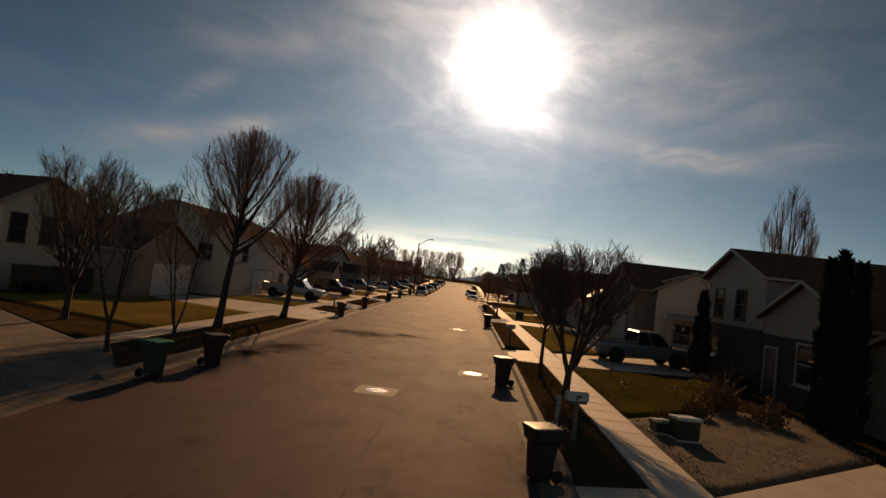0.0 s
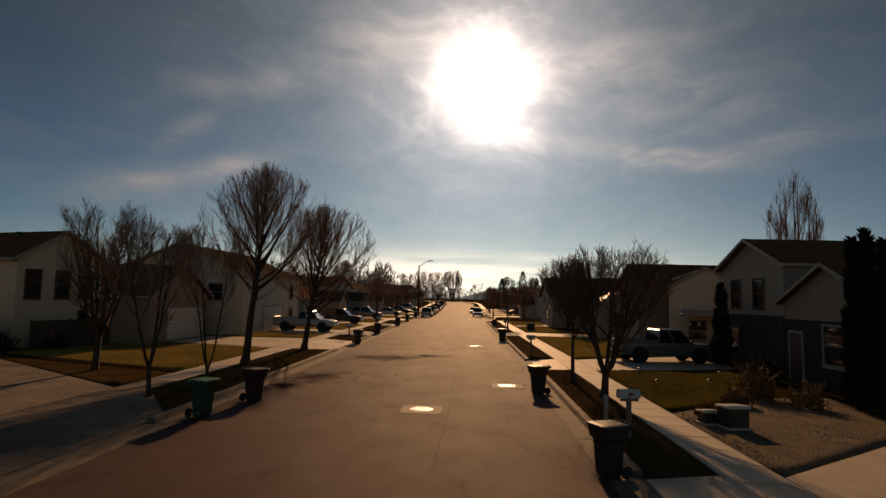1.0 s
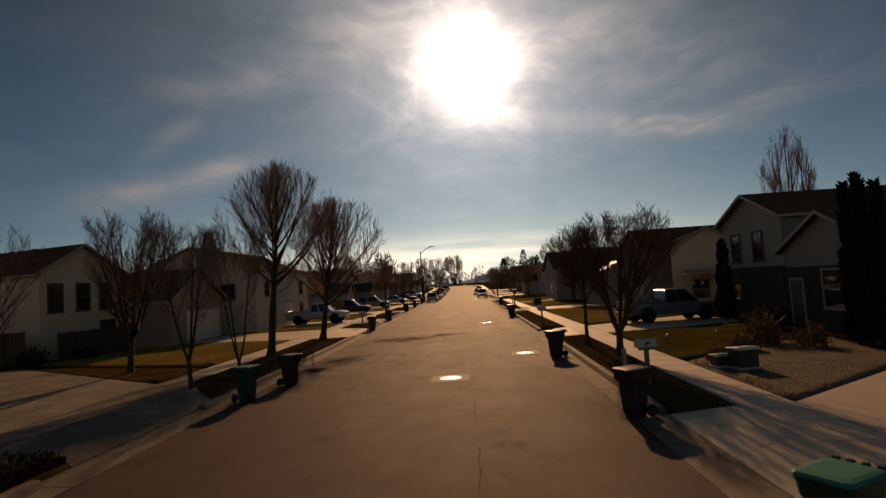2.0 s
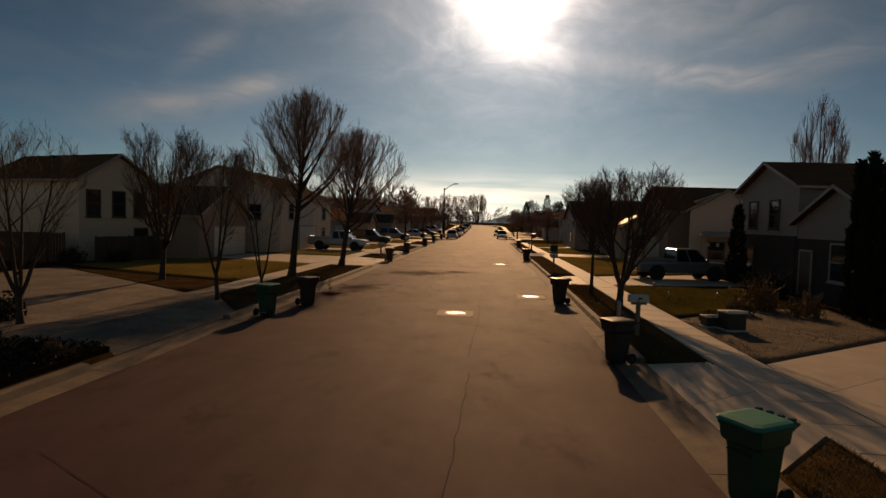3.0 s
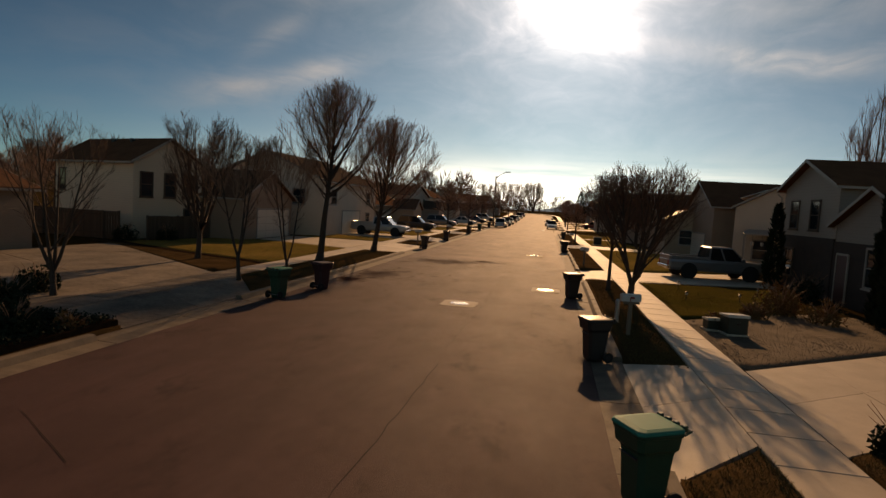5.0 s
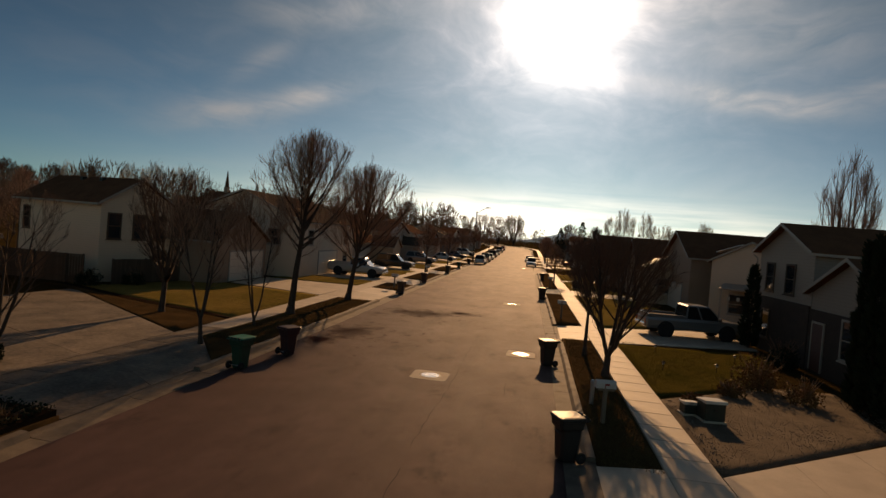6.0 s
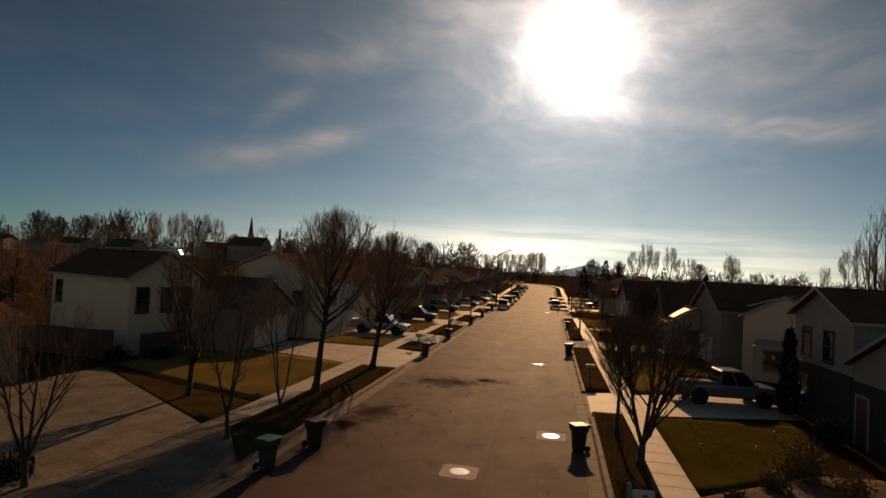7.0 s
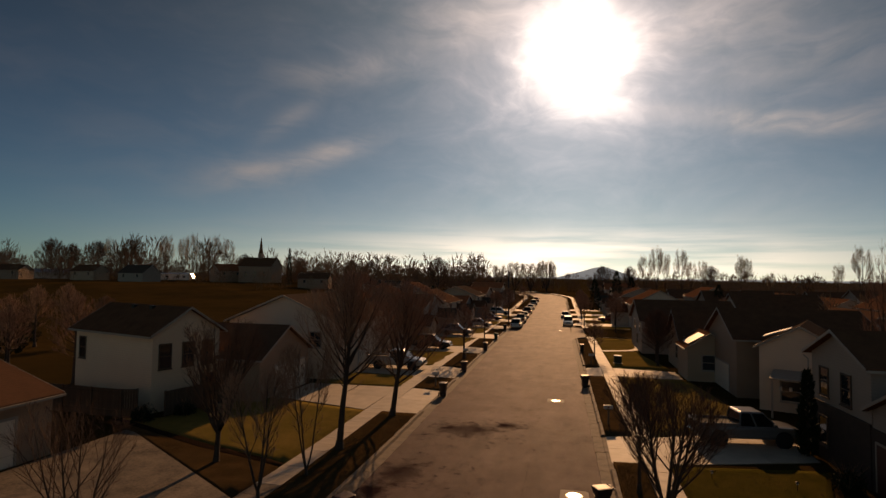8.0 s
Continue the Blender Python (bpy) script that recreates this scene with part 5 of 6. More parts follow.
for i in range(3):
    q = [(13.7, 50.4 + i * 0.85, 3.42), (15.1, 50.4 + i * 0.85, 4.26), (15.1, 51.2 + i * 0.85, 4.26), (13.7, 51.2 + i * 0.85, 3.42)]
    part("solar_panel", Geo().hexa(q, [(x - 0.02, y, z + 0.05) for x, y, z in q]), SOLAR, h, "pale roof panel")

# left side, nearest first
h = thing("house", "low brown house with garage facing the street", "house")
gable_block(h, -33.0, -22.1, 6.5, 19.0, 3.1, 5.0, "y", SIDING["brown"], ROOF["brown"])
garage_door(h, "+x", -22.1, 14.6, 4.9)
window(h, "+x", -22.1, 9.4, 1.1)
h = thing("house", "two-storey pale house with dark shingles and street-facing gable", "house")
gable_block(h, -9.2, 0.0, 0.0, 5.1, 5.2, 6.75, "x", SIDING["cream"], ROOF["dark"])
roof_vents(h, [(-3.6, 2.2, 6.65), (-5.8, 2.2, 6.65)])
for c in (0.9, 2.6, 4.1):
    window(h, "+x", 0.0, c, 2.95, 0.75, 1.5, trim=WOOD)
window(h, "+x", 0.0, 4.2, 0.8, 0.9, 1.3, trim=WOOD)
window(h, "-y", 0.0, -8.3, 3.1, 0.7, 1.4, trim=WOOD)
set_at(h, (), pose(-23.2, 27.2, 0, 0, 0, -18))
h = thing("house", "brown house with a low garage gable and pale garage door", "house")
gable_block(h, -25.0, -18.3, 32.0, 39.6, 3.2, 5.15, "x", SIDING["brown"], ROOF["brown"])
garage_door(h, "+x", -18.3, 36.6, 5.0)
h = thing("house", "tall pale grey house with a long ridge roof", "house")
gable_block(h, -27.0, -16.3, 41.6, 56.0, 5.0, 7.25, "y", SIDING["pale"], ROOF["grey"])
window(h, "-y", 41.6, -18.6, 2.9); window(h, "+x", -16.3, 44.0, 3.0); window(h, "+x", -16.3, 53.5, 3.0); window(h, "+x", -16.3, 53.5, 0.9)
garage_door(h, "+x", -16.3, 48.6, 4.8)

# the row of houses further down the street
ROWS_FAR = [("L", 59.5, "tan", "brown", 6.6), ("L", 76.0, "grey", "grey", 6.2), ("L", 92.0, "white", "brown", 6.6), ("L", 108.0, "blue", "dark", 6.2), ("L", 124.0, "tan", "grey", 6.6),
            ("L", 140.0, "brown", "dark", 6.0), ("L", 157.0, "white", "grey", 6.5), ("L", 174.0, "grey", "brown", 6.3),
            ("R", 104.0, "white", "dark", 7.0), ("R", 118.5, "tan", "brown", 6.2), ("R", 133.0, "grey", "dark", 6.6), ("R", 148.0, "white", "grey", 6.2), ("R", 163.0, "brown", "dark", 6.4), ("R", 178.0, "tan", "dark", 6.4)]
for i, (side, y, wall, roof, peak) in enumerate(ROWS_FAR):
    s = -1 if side == "L" else 1
    front = -17.6 if side == "L" else 14.6
    xs = sorted((front, front + s * 9.5))
    face = "+x" if side == "L" else "-x"
    h = thing("house", "%s sided suburban house with %s shingle roof and garage" % (wall, roof), "house", group="houses further down the street")
    gable_block(h, xs[0], xs[1], y, y + 12.5, 4.6 if i % 3 else 3.1, peak if i % 3 else peak - 1.2, "x" if i % 2 else "y", SIDING[wall], ROOF[roof])
    garage_door(h, face, front, y + 5.2 if side == "L" else y + 4.6, 4.8)
    window(h, face, front, y + 10.0, 1.0)
    if i % 3:
        window(h, face, front, y + 3.6, 2.95)
        window(h, face, front, y + 9.4, 2.95)
        window(h, "-y", y, sum(xs) / 2, 2.9)
    gx = sorted((front, front - s * 3.0))
    gable_block(h, gx[0], gx[1], y + 7.8, y + 12.0, 2.7, 3.9, "x", SIDING[wall], ROOF[roof], 0.25)


# ---- bins, boxes and street furniture ----
def wheelie_bin(x, y, turn, colour, label, tilt=0.0, open_lid=0.0, z=None):
    """A two-wheeled refuse cart. Local front is -y; the wheels and the handle are at +y."""
    zz = z if z is not None else (road_z(x, y) if ROAD_L < x < ROAD_R else 0.0)
    owner = thing("wheelie_bin", label, "trash bin", pose(x, y, zz, 0, 0, turn), "refuse bins put out along the kerb")

    def ring(w, d0, d1, z0, c=0.06):
        return [(-w + c, d0, z0), (w - c, d0, z0), (w, d0 + c, z0), (w, d1 - c, z0), (w - c, d1, z0), (-w + c, d1, z0), (-w, d1 - c, z0), (-w, d0 + c, z0)]
    g = Geo().loft([ring(0.185, -0.20, 0.17, 0.02), ring(0.20, -0.225, 0.19, 0.10), ring(0.225, -0.265, 0.25, 0.70), ring(0.232, -0.275, 0.255, 0.735), ring(0.268, -0.325, 0.285, 0.785), ring(0.282, -0.345, 0.305, 0.955)])
    part("body", g, PLASTIC[colour], owner)
    part("rim", Geo().loft([ring(0.292, -0.355, 0.315, 0.935), ring(0.297, -0.36, 0.32, 0.985)]), PLASTIC[colour], owner, bevel=0.008)
    lid = Geo().loft([ring(0.302, -0.375, 0.315, 0.988), ring(0.302, -0.375, 0.315, 1.012), ring(0.285, -0.35, 0.30, 1.034), ring(0.22, -0.27, 0.24, 1.046)])
    part("lid", lid, LID_GLOSS[colour], owner, "low domed plastic lid", bevel=0.010, segments=2)
    for k in (-0.21, -0.07, 0.07, 0.21):
        part("hinge", Geo().box(k - 0.035, k + 0.035, 0.29, 0.365, 0.975, 1.055), PLASTIC[colour], owner, bevel=0.012)
    part("handle", Geo().tube([(-0.25, 0.30, 0.95), (-0.25, 0.40, 0.985), (0.25, 0.40, 0.985), (0.25, 0.30, 0.95)], [0.018] * 4, 6), PLASTIC[colour], owner)
    part("axle", Geo().tube([(-0.27, 0.22, 0.13), (0.27, 0.22, 0.13)], [0.012] * 2, 6), GALV, owner)
    for sx in (-0.285, 0.23):
        w = part("wheel", Geo().disc((sx, 0.22, 0.13), 0.13, 0.055, 18, "x"), RUBBER, owner, bevel=0.012)
        part("hub", Geo().disc((sx - 0.004, 0.22, 0.13), 0.06, 0.063, 12, "x"), PLASTIC["black"], w)
    part("lift_bar", Geo().tube([(-0.16, -0.275, 0.66), (0.16, -0.275, 0.66)], [0.016] * 2, 6), PLASTIC["black"], owner)
    return owner


wheelie_bin(4.80, 2.22, -60, "green", "green refuse bin with closed lid at the kerb by the driveway")
wheelie_bin(4.66, 9.0, -66, "black", "black refuse bin with glossy lid at the kerb")
wheelie_bin(4.42, 18.9, -62, "black", "black refuse bin with sunlit lid at the kerb")
wheelie_bin(4.50, 45.2, -65, "black", "dark refuse bin at the kerb further down the street")
wheelie_bin(4.75, 68.0, 180, "black", "dark refuse bin at the kerb further down the street")
wheelie_bin(3.6, 120.5, 175, "black", "dark refuse bin at the kerb further down the street")
wheelie_bin(-5.10, 15.5, 150, "maroon", "dark maroon refuse bin standing in the gutter")
wheelie_bin(-5.60, 13.0, 165, "green", "dark green refuse bin standing in the gutter")
wheelie_bin(-6.35, 38.4, 170, "black", "dark refuse bin at the kerb beside a driveway")
wheelie_bin(-6.75, 49.6, 170, "maroon", "dark refuse bin at the kerb beside a driveway")
wheelie_bin(-7.0, 66.0, 170, "black", "dark refuse bin at the kerb beside a driveway")
wheelie_bin(-7.2, 78.0, 170, "green", "dark refuse bin at the kerb beside a driveway")
wheelie_bin(-7.5, 93.0, 170, "black", "dark refuse bin at the kerb beside a driveway")


def mailbox(x, y, turn, label, z=0.15):
    owner = thing("mailbox", label, "mailbox", pose(x, y, z, 0, 0, turn), "mailboxes along the sidewalk")
    part("post", Geo().box(-0.05, 0.05, -0.05, 0.05, -0.05, 0.98), POST, owner, "wooden post", bevel=0.006)
    part("arm", Geo().box(-0.20, 0.24, -0.04, 0.04, 0.90, 0.97), POST, owner)
    arch = [(-0.10, 0.0), (0.10, 0.0), (0.10, 0.13), (0.075, 0.185), (0.03, 0.21), (-0.03, 0.21), (-0.075, 0.185), (-0.10, 0.13)]
    part("box", Geo().loft([[(-0.26, a, 0.975 + b) for a, b in arch], [(0.26, a, 0.975 + b) for a, b in arch]]), MAILBOX, owner, "arched white sheet metal box")
    part("door", Geo().loft([[(-0.275, a * 1.03, 0.972 + b * 1.03) for a, b in arch], [(-0.26, a * 1.03, 0.972 + b * 1.03) for a, b in arch]]), MAILBOX, owner)
    part("flag", Geo().box(-0.05, 0.07, -0.118, -0.108, 1.06, 1.11).box(-0.05, -0.03, -0.118, -0.108, 0.98, 1.06), TAIL_LENS, owner, "small red flag")
    return owner


mailbox(5.75, 11.6, 10, "white mailbox on a wooden post in the grass strip")
mailbox(5.55, 32.5, 0, "white mailbox on a wooden post in the grass strip")
mailbox(-7.6, 41.2, 180, "pale mailbox on a wooden post by a driveway")
mailbox(5.45, 57.0, 0, "pale mailbox on a wooden post by the lawn")
mailbox(-7.9, 57.0, 180, "pale mailbox on a wooden post by a driveway")


def cabinet(x, y, turn, w, d, hgt, label):
    owner = thing("utility_cabinet", label, "utility box", pose(x, y, 0.15, 0, 0, turn), "utility boxes by the gravel")
    part("pad", Geo().box(-w / 2 - 0.04, w / 2 + 0.04, -d / 2 - 0.04, d / 2 + 0.04, -0.05, 0.07), CONCRETE, owner, "concrete pad", bevel=0.01)
    part("body", Geo().box(-w / 2, w / 2, -d / 2, d / 2, 0.07, hgt - 0.06), TRANSFORMER, owner, bevel=0.012)
    lid = Geo().hexa([(-w / 2 - 0.03, -d / 2 - 0.03, hgt - 0.06), (w / 2 + 0.03, -d / 2 - 0.03, hgt - 0.06), (w / 2 + 0.03, d / 2 + 0.03, hgt - 0.06), (-w / 2 - 0.03, d / 2 + 0.03, hgt - 0.06)],
                     [(-w / 2 - 0.03, -d / 2 - 0.03, hgt + 0.03), (w / 2 + 0.03, -d / 2 - 0.03, hgt + 0.03), (w / 2 + 0.03, d / 2 + 0.03, hgt - 0.02), (-w / 2 - 0.03, d / 2 + 0.03, hgt - 0.02)])
    part("top", lid, CABINET_TOP, owner, "pale sloping metal top", bevel=0.01)
    part("handle", Geo().box(-0.05, 0.05, -d / 2 - 0.03, -d / 2, 0.35, 0.42), IRON_DARK, owner)
    return owner


cabinet(8.95, 13.2, 10, 0.58, 0.55, 0.62, "dark green transformer box with pale top on gravel")
cabinet(8.44, 13.6, 10, 0.38, 0.36, 0.40, "small green utility box with pale top on gravel")
cabinet(8.3, 59.2, 0, 0.8, 0.7, 0.85, "green utility box with pale top on a lawn")


def street_lamp(x, y, turn, height, label):
    owner = thing("street_lamp", label, "street lamp", pose(x, y, 0.13, 0, 0, turn), "street lamps")
    part("base", Geo().disc((0, 0, -0.05), 0.20, 0.30, 12), GALV, owner, bevel=0.02)
    part("pole", Geo().tube([(0, 0, 0), (0, 0, height * 0.5), (0, 0, height - 0.9)], [0.16, 0.14, 0.12], 10), IRON_DARK, owner, "tapered metal pole", smooth=True)
    part("arm", Geo().tube([(0, 0, height - 1.4), (0.9, 0, height - 0.65), (1.7, 0, height - 0.15), (2.2, 0, height)], [0.08, 0.07, 0.065, 0.06], 8), IRON_DARK, owner, smooth=True)
    part("lamp_head", Geo().loft([[(2.0 + a, b * w, height + c) for b, c in ((-1, 0), (1, 0), (0.7, 0.17), (-0.7, 0.17))] for a, w in ((0, 0.09), (0.25, 0.19), (0.8, 0.20), (1.05, 0.10))]), GALV, owner, "cobra-shaped lamp head")
    part("lens", Geo().loft([[(2.2 + a, b * w, height + c) for b, c in ((-1, 0), (1, 0), (0.7, -0.06), (-0.7, -0.06))] for a, w in ((0, 0.09), (0.2, 0.11), (0.36, 0.08))]), LAMP_LENS, owner)
    return owner


street_lamp(-9.6, 119.0, 10, 11.2, "tall street lamp with a curved arm over the road")


def stake_light(x, y):
    owner = thing("garden_light", "small stake light standing in the lawn", "garden light", pose(x, y, 0.18), "garden lights in the lawn")
    part("stake", Geo().tube([(0, 0, -0.05), (0, 0, 0.26)], [0.012, 0.012], 6), IRON_DARK, owner)
    part("lens", Geo().disc((0, 0, 0.26), 0.045, 0.07, 10), LAMP_LENS, owner)
    part("cap", Geo().loft([[(math.cos(a * 0.628) * r, math.sin(a * 0.628) * r, z) for a in range(10)] for r, z in ((0.085, 0.33), (0.07, 0.355), (0.02, 0.385))]), IRON_DARK, owner)


for p in ((9.0, 19.6), (11.2, 20.2), (9.5, 23.6), (12.8, 23.0)):
    stake_light(*p)


u = thing("utility_pedestal", "slim grey utility pedestal in the grass strip by the kerb", "utility post", pose(5.62, 13.4, 0.16))
part("post", Geo().tube([(0, 0, -0.05), (0, 0, 0.62)], [0.065, 0.065], 12), GALV, u)
part("cap", Geo().loft([[(math.cos(k * 0.5236) * q, math.sin(k * 0.5236) * q, zz) for k in range(12)] for q, zz in ((0.075, 0.60), (0.075, 0.68), (0.045, 0.73), (0.01, 0.745))]), GALV, u)


# ---- vehicles ----
def vehicle(x, y, turn, kind, colour, label, z=0.17):
    """A parked vehicle, nose along local +x. kind: pickup, suv or sedan."""
    spec = {"pickup": (5.6, 1.95, 1.85), "suv": (4.75, 1.88, 1.75), "sedan": (4.65, 1.80, 1.45)}[kind]
    L, W, H = spec
    owner = thing("parked_" + kind, label, {"pickup": "pickup truck", "suv": "car", "sedan": "car"}[kind], pose(x, y, z, 0, 0, turn), "parked vehicles")
    hw = W / 2
    lo = 0.42 if kind == "pickup" else 0.30 if kind == "suv" else 0.22
    belt = {"pickup": 1.12, "suv": 1.02, "sedan": 0.86}[kind]
    hood = {"pickup": 1.10, "suv": 0.98, "sedan": 0.80}[kind]

    def ring(px, w, top, bot):
        return [(px, -w * 0.90, bot), (px, w * 0.90, bot), (px, w, bot + 0.16), (px, w, top - 0.18), (px, w * 0.95, top - 0.03), (px, w * 0.80, top), (px, -w * 0.80, top), (px, -w * 0.95, top - 0.03), (px, -w, top - 0.18), (px, -w, bot + 0.16)]
    st = [(-L / 2, hw * 0.90, belt * 0.88, lo + 0.12), (-L / 2 + 0.10, hw * 0.97, belt * 0.97, lo + 0.03), (-L / 2 + 0.9, hw, belt, lo), (0.0, hw, belt, lo), (L * 0.20, hw, hood + 0.02, lo), (L / 2 - 0.55, hw * 0.98, hood - 0.03, lo), (L / 2 - 0.12, hw * 0.94, hood - 0.12, lo + 0.04), (L / 2, hw * 0.86, hood - 0.28, lo + 0.10)]
    part("body", Geo().loft([ring(*s) for s in st]), PAINT[colour], owner, smooth=False, bevel=0.02)
    # cabin: glass body, painted roof and pillars
    c0, c1 = {"pickup": (-0.55, 1.45), "suv": (-L / 2 + 0.12, 1.0), "sedan": (-1.55, 1.05)}[kind]
    r0, r1 = {"pickup": (-0.45, 0.75), "suv": (-L / 2 + 0.45, 0.25), "sedan": (-0.85, 0.25)}[kind]
    z0, z1 = belt - 0.03, H - 0.07
    part("cabin_glass", Geo().hexa([(c0, -hw * 0.88, z0), (c1, -hw * 0.88, z0), (c1, hw * 0.88, z0), (c0, hw * 0.88, z0)], [(r0, -hw * 0.74, z1), (r1, -hw * 0.74, z1), (r1, hw * 0.74, z1), (r0, hw * 0.74, z1)]), CAR_GLASS, owner, "dark car windows")
    part("roof", Geo().hexa([(r0 - 0.06, -hw * 0.77, z1 - 0.01), (r1 + 0.06, -hw * 0.77, z1 - 0.01), (r1 + 0.06, hw * 0.77, z1 - 0.01), (r0 - 0.06, hw * 0.77, z1 - 0.01)], [(r0 + 0.05, -hw * 0.68, H), (r1 - 0.05, -hw * 0.68, H), (r1 - 0.05, hw * 0.68, H), (r0 + 0.05, hw * 0.68, H)]), PAINT[colour], owner, bevel=0.02)
    for s in (-1, 1):
        for a, b in ((c0, r0), (c1, r1), ((c0 + c1) / 2 - 0.12, (r0 + r1) / 2 - 0.06)):
            q = [(a - 0.05, s * hw * 0.885, z0), (a + 0.05, s * hw * 0.885, z0), (b + 0.045, s * hw * 0.75, z1), (b - 0.045, s * hw * 0.75, z1)]
            part("pillar", Geo().hexa(q, [(px, py + s * 0.015, pz) for px, py, pz in q]), PAINT[colour], owner)
        part("wing_mirror", Geo().box(c1 - 0.32, c1 - 0.14, min(s * hw, s * (hw + 0.2)), max(s * hw, s * (hw + 0.2)), belt + 0.02, belt + 0.17), PAINT[colour], owner, bevel=0.02)
        part("headlight", Geo().box(L / 2 - 0.14, L / 2 - 0.02, min(s * hw * 0.55, s * hw * 0.86), max(s * hw * 0.55, s * hw * 0.86), hood - 0.36, hood - 0.18), LAMP_LENS, owner, "clear headlight", bevel=0.015)
        part("tail_light", Geo().box(-L / 2 - 0.01, -L / 2 + 0.10, min(s * hw * 0.66, s * hw * 0.88), max(s * hw * 0.66, s * hw * 0.88), belt * 0.60, belt * 0.86), TAIL_LENS, owner, "red tail light", bevel=0.01)
    part("grille", Geo().box(L / 2 - 0.06, L / 2 + 0.015, -hw * 0.5, hw * 0.5, hood - 0.42, hood - 0.20), IRON_DARK, owner)
    part("front_bumper", Geo().box(L / 2 - 0.10, L / 2 + 0.07, -hw * 0.88, hw * 0.88, lo + 0.04, lo + 0.26), CHROME if kind == "pickup" else PAINT[colour], owner, bevel=0.03)
    part("rear_bumper", Geo().box(-L / 2 - 0.08, -L / 2 + 0.10, -hw * 0.88, hw * 0.88, lo + 0.06, lo + 0.26), CHROME if kind == "pickup" else PAINT[colour], owner, bevel=0.03)
    if kind == "pickup":
        part("bed_liner", Geo().box(-L / 2 + 0.14, c0 - 0.08, -hw * 0.82, hw * 0.82, belt - 0.02, belt + 0.006), RUBBER, owner, "dark truck bed")
        for s in (-1, 1):
            part("bed_rail", Geo().box(-L / 2 + 0.05, c0 - 0.04, s * hw * 0.91 - 0.055, s * hw * 0.91 + 0.055, belt - 0.06, belt + 0.13), PAINT[colour], owner, bevel=0.02)
        part("tailgate", Geo().box(-L / 2 + 0.02, -L / 2 + 0.09, -hw * 0.84, hw * 0.84, lo + 0.25, belt + 0.13), PAINT[colour], owner, bevel=0.015)
    R = 0.40 if kind == "pickup" else 0.35
    for wx in (-L * 0.30, L * 0.31):
        for s in (-1, 1):
            w = part("wheel", Geo().disc((wx, s * hw - (0.20 if s > 0 else 0.02), R - 0.0), R, 0.22, 22, "y"), RUBBER, owner, bevel=0.03)
            part("rim", Geo().disc((wx, s * (hw + 0.012) - (0.03 if s > 0 else 0.0), R), R * 0.62, 0.03, 14, "y"), GALV, w)
            part("wheel_arch", Geo().disc((wx, s * (hw + 0.003) - (0.012 if s > 0 else 0.0), R + 0.02), R * 1.18, 0.012, 22, "y"), RUBBER, owner)
    return owner


vehicle(-13.3, 49.0, 0, "pickup", "silver", "silver pickup truck parked nose to the street on a driveway")
vehicle(12.7, 30.4, 8, "pickup", "grey", "grey pickup truck parked on a driveway")
vehicle(-13.6, 65.0, 0, "suv", "black", "black car parked on a driveway")
vehicle(-13.8, 82.0, 0, "suv", "grey", "grey car parked on a driveway")
vehicle(-12.8, 98.0, 0, "sedan", "white", "white car parked on a driveway")
vehicle(-6.08, 99.5, 90, "suv", "white", "white car parked at the kerb", 0.0)
vehicle(-6.24, 110.5, 90, "pickup", "black", "dark pickup parked at the kerb", 0.0)
vehicle(-6.43, 124.0, 90, "sedan", "silver", "silver car parked at the kerb", 0.0)
vehicle(-6.61, 137.0, 90, "suv", "black", "dark car parked at the kerb", 0.0)
vehicle(-6.82, 152.0, 90, "sedan", "white", "white car parked at the kerb", 0.0)
vehicle(-7.07, 170.0, 90, "suv", "grey", "grey car parked at the kerb", 0.0)
vehicle(-7.32, 188.0, 90, "sedan", "red", "dark red car parked at the kerb", 0.0)
vehicle(-12.8, 114.0, 0, "sedan", "blue", "blue car parked on a driveway")
vehicle(-12.8, 130.0, 0, "suv", "white", "white car parked on a driveway")
vehicle(3.1, 108.5, -90, "suv", "white", "white car parked at the kerb", 0.0)
vehicle(2.42, 127.5, -90, "sedan", "black", "dark car parked at the kerb", 0.0)
vehicle(11.6, 118.0, 180, "suv", "red", "dark red car parked on a driveway")


# ---- fences ----
def fence(pts, height, label):
    owner = thing("fence", label, "fence", kind="")
    me = Geo().box(-0.068, 0.068, -0.011, 0.011, 0.02, height).mesh("board", WOOD)
    for (x0, y0), (x1, y1) in zip(pts, pts[1:]):
        L = math.hypot(x1 - x0, y1 - y0)
        ang = math.degrees(math.atan2(y1 - y0, x1 - x0))
        n = int(L / 0.146)
        for i in range(n):
            t = (i + 0.5) / n
            ob = new("board", me)
            ob.parent = owner
            ob.matrix_local = pose(x0 + (x1 - x0) * t, y0 + (y1 - y0) * t, 0.13 + 0.012 * math.sin(i * 12.9), 0, 0, ang)
        for zr in (0.35, height - 0.25):
            q = Vector((-(y1 - y0) / L, (x1 - x0) / L, 0)) * 0.05
            a, b = Vector((x0, y0, 0.13 + zr)), Vector((x1, y1, 0.13 + zr))
            part("rail", Geo().hexa([a + q * 0.3, b + q * 0.3, b + q, a + q], [p + Vector((0, 0, 0.09)) for p in (a + q * 0.3, b + q * 0.3, b + q, a + q)]), WOOD, owner)
        for i in range(int(L / 2.4) + 1):
            t = min(i * 2.4 / L, 1.0)
            px, py = x0 + (x1 - x0) * t - (y1 - y0) / L * 0.07, y0 + (y1 - y0) * t + (x1 - x0) / L * 0.07
            part("post", Geo().box(px - 0.045, px + 0.045, py - 0.045, py + 0.045, 0.05, 0.13 + height + 0.05), WOOD, owner)
    return owner


